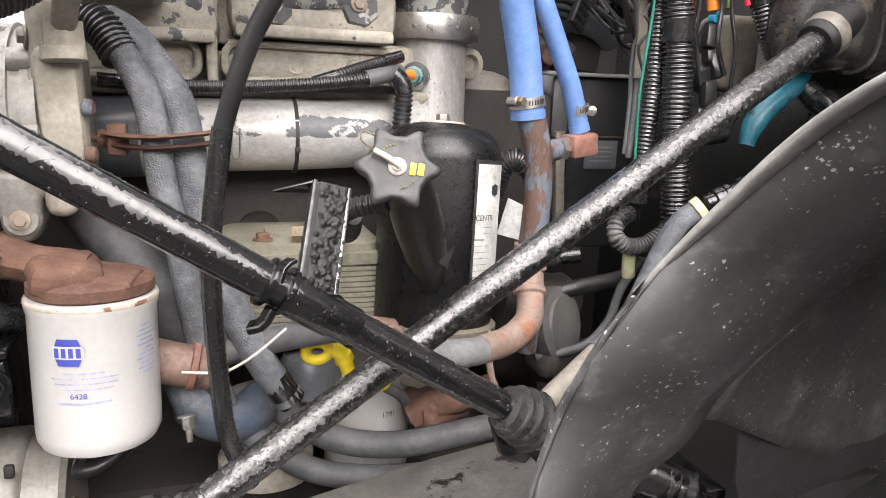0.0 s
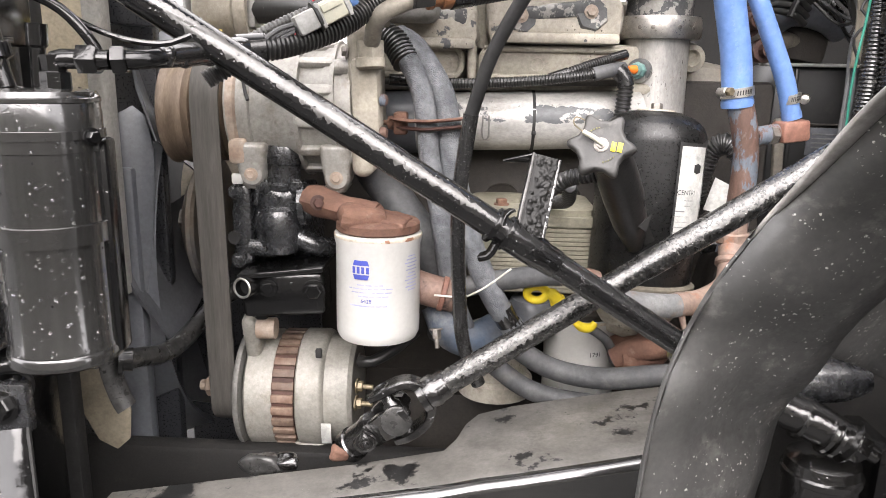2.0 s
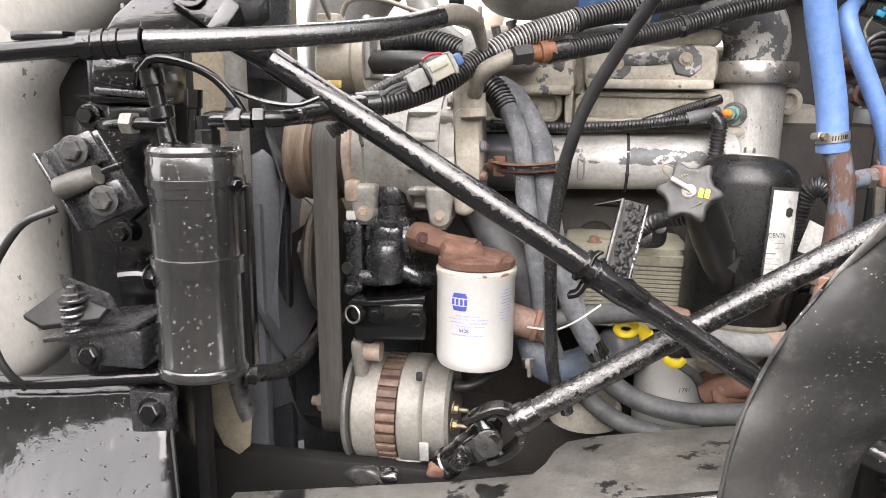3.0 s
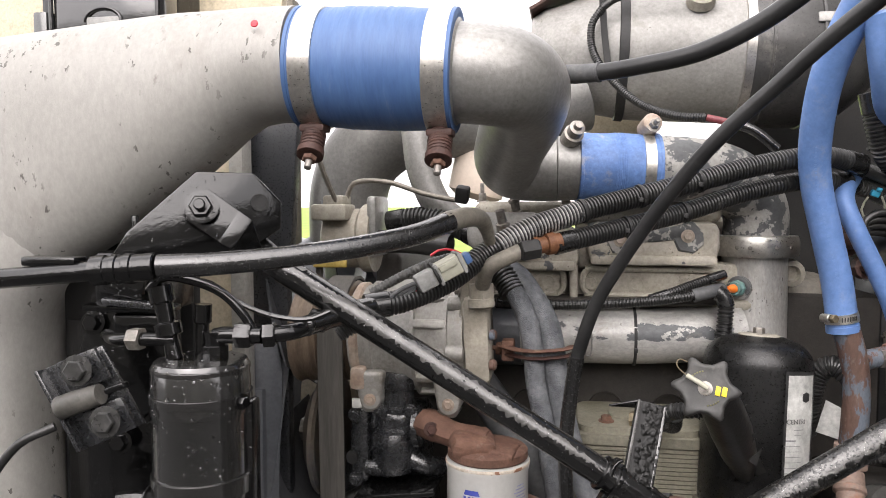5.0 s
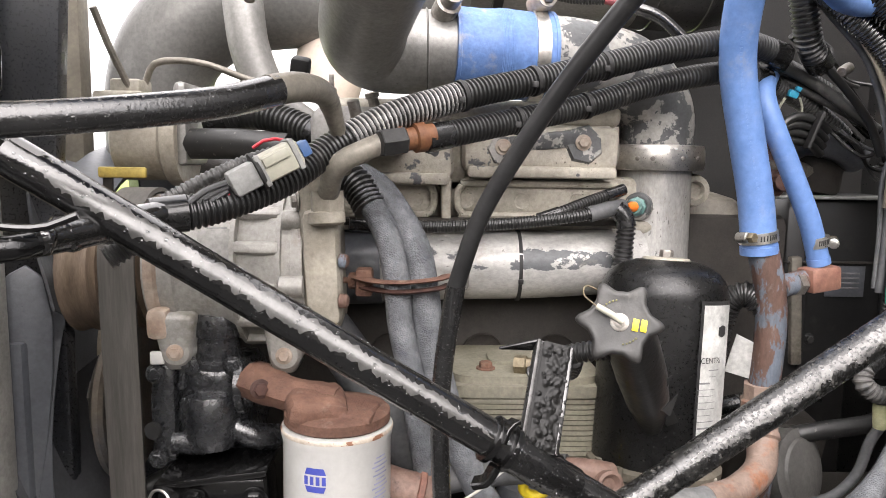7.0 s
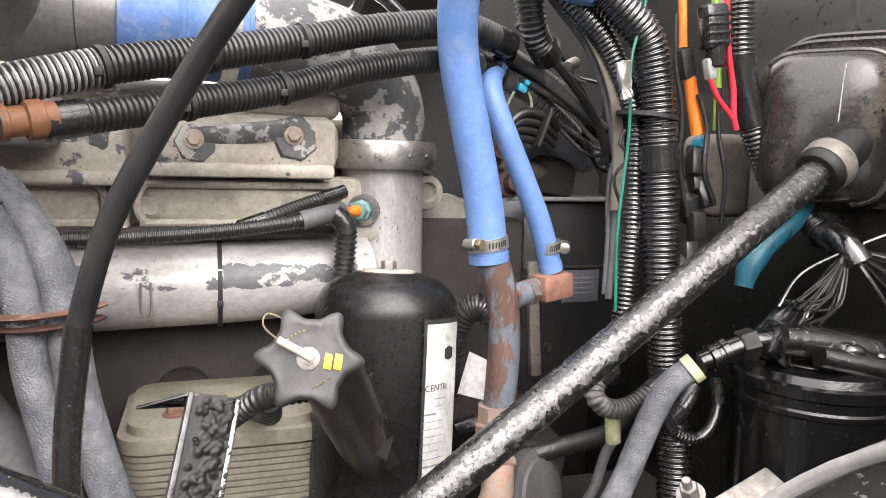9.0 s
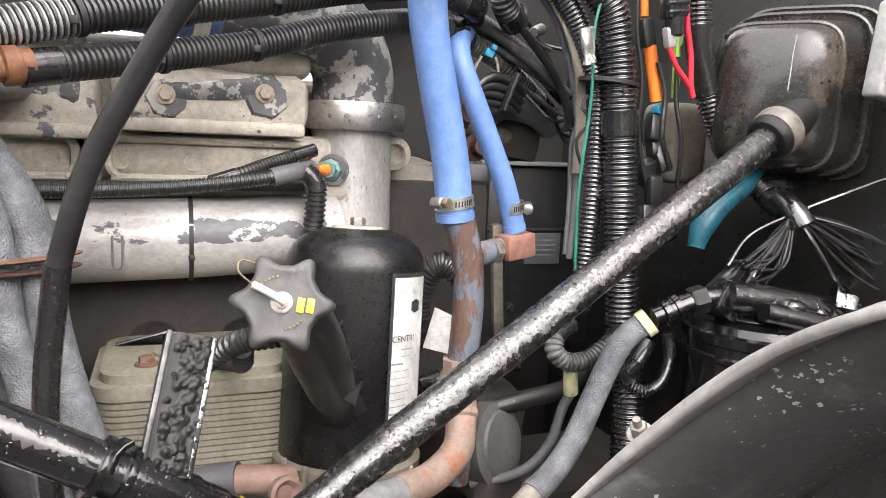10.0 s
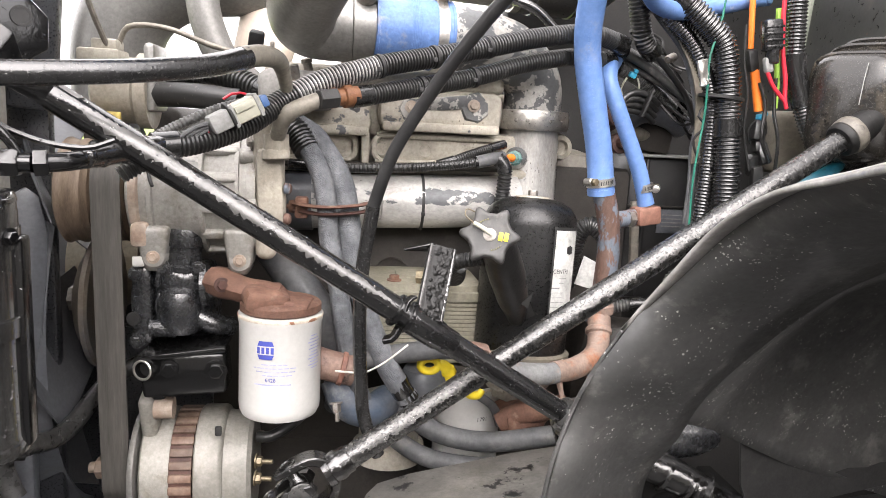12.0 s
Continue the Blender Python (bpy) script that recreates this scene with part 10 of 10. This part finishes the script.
# ---- cables and covers by the firewall ----
def firewall_cables():
    for pts, r, m, label in (
            ([(0.424, 0.750, 1.611), (0.443, 0.750, 1.569), (0.461, 0.745, 1.526), (0.472, 0.740, 1.489), (0.464, 0.740, 1.446), (0.466, 0.740, 1.394), (0.465, 0.740, 1.334)], 0.0028, GREY_RUBBER, "thin grey cable hanging beside the looms"),
            ([(0.341, 0.780, 1.579), (0.374, 0.785, 1.567), (0.413, 0.790, 1.549), (0.452, 0.790, 1.524), (0.485, 0.790, 1.501)], 0.0062, LOOM_DUSTY, "dusty cable sloping down behind the blue hose"),
            ([(0.350, 0.800, 1.562), (0.388, 0.800, 1.551), (0.429, 0.800, 1.534), (0.476, 0.800, 1.510)], 0.0058, LOOM_DUSTY, "dusty cable sloping down behind the blue hose"),
            ([(0.368, 0.760, 1.596), (0.402, 0.770, 1.574), (0.435, 0.775, 1.546), (0.468, 0.780, 1.511), (0.485, 0.780, 1.473)], 0.0045, RUBBER, "black cable dropping towards the control box"),
            ([(0.457, 0.705, 1.496), (0.449, 0.700, 1.484), (0.460, 0.700, 1.471), (0.448, 0.705, 1.452), (0.461, 0.710, 1.424)], 0.0018, MATTE, "thin black lead looped round the loom"),
            ([(0.502, 0.700, 1.605), (0.505, 0.700, 1.558), (0.515, 0.700, 1.516), (0.519, 0.705, 1.466), (0.536, 0.710, 1.415)], 0.0022, RUBBER, "thin black lead beside the thick loom"),
            ([(0.525, 0.690, 1.532), (0.537, 0.690, 1.500), (0.537, 0.690, 1.461), (0.558, 0.700, 1.427)], 0.0028, GLOSS, "glossy black lead among the plugs"),
            ([(0.544, 0.685, 1.538), (0.549, 0.688, 1.495), (0.561, 0.690, 1.457), (0.569, 0.700, 1.410)], 0.0025, GLOSS, "glossy black lead among the plugs")):
        hose("hanging_cable", pts, r, m, label, "cable", seg=10)
    t = thing("tan_strap", (0.46, 0.73, 1.45), "dirty tan flat strap running down among the looms", "strap")
    part("band", strap([(0.405, 0.728, 1.615), (0.425, 0.726, 1.588), (0.443, 0.722, 1.556), (0.455, 0.720, 1.52), (0.462, 0.722, 1.47), (0.463, 0.725, 1.42)], (0.9, 0.1, 0.3), 0.012, 0.003, 0.006), OLDTAN, t)
    tag = thing("foil_tag", (0.437, 0.676, 1.539), "crumpled silver foil tag wrapped on a loom", "tag")
    part("foil", cast_box((0.439, 0.680, 1.539), (0.014, 0.005, 0.034), 0.002, (0, -14, 0), 0.003, 160), STEEL, tag)
    c = Vector((0.684, 0.560, 1.541))
    cover = thing("grey_cover", tuple(c - Vector((0, 0, 0.05))), "pale grey plastic cover at the firewall's edge", "cover")
    part("shell", box(tuple(c), (0.05, 0.02, 0.085), 0.004, (0, 6, 0), 3), GREYPLASTIC, cover)
    part("seam", box(tuple(c + Vector((-0.004, -0.0105, -0.03))), (0.04, 0.002, 0.003), 0.001, (0, 6, 0)), MATTE, cover)
    for x, z, s in ((0.40, 1.60, 5), (0.445, 1.50, 6), (0.50, 1.47, 7)):
        rnd = random.Random(s)
        t = thing("tangled_leads", (x, 0.80, z), "tangle of thin dark leads behind the hoses", "wires")
        for k in range(4):
            q = [Vector((x + 0.025 * j + rnd.uniform(-0.012, 0.012), 0.80 + rnd.uniform(-0.01, 0.02), z - 0.018 * j + rnd.uniform(-0.014, 0.014))) for j in range(4)]
            part("lead", sweep(q, 0.0022, 7, 0.005), (MATTE, GREY_RUBBER, RUBBER, LOOM_DUSTY)[k], t)


firewall_cables()


# ---- low down beside the liner ----
PALEHOSE = surface("pale_dusty_sleeve", (0.17, 0.152, 0.128), (0.28, 0.253, 0.218), 0.6, grain=30, bump=0.6, dirt=(0.13, 0.112, 0.09), dirt_at=0.56, dirt_scale=50)
hose("hose_sleeve", [(0.366, 0.594, 1.154), (0.334, 0.578, 1.141), (0.301, 0.560, 1.128), (0.285, 0.552, 1.12)], 0.0104, PALEHOSE, "pale dusty sleeve over the end of the braided hose", "hose sleeve", seg=20)
hose("return_hose", [(0.36, 0.76, 1.155), (0.381, 0.75, 1.164), (0.429, 0.745, 1.175), (0.485, 0.75, 1.182), (0.53, 0.78, 1.19)], 0.010, RUBBER, "dark grimy return hose low beside the engine", seg=16)
hose("drain_hose", [(0.462, 0.70, 1.20), (0.450, 0.70, 1.179), (0.440, 0.70, 1.146), (0.418, 0.70, 1.122), (0.392, 0.705, 1.110), (0.36, 0.72, 1.10)], 0.0052, GREY_RUBBER, "thin grey drain hose curving behind the steering hose", seg=14)
hose("green_lead", [(0.446, 0.68, 1.232), (0.444, 0.678, 1.220), (0.447, 0.68, 1.204)], 0.0075, LIMEDULL, "short yellow-green taped lead", "cable", seg=12)
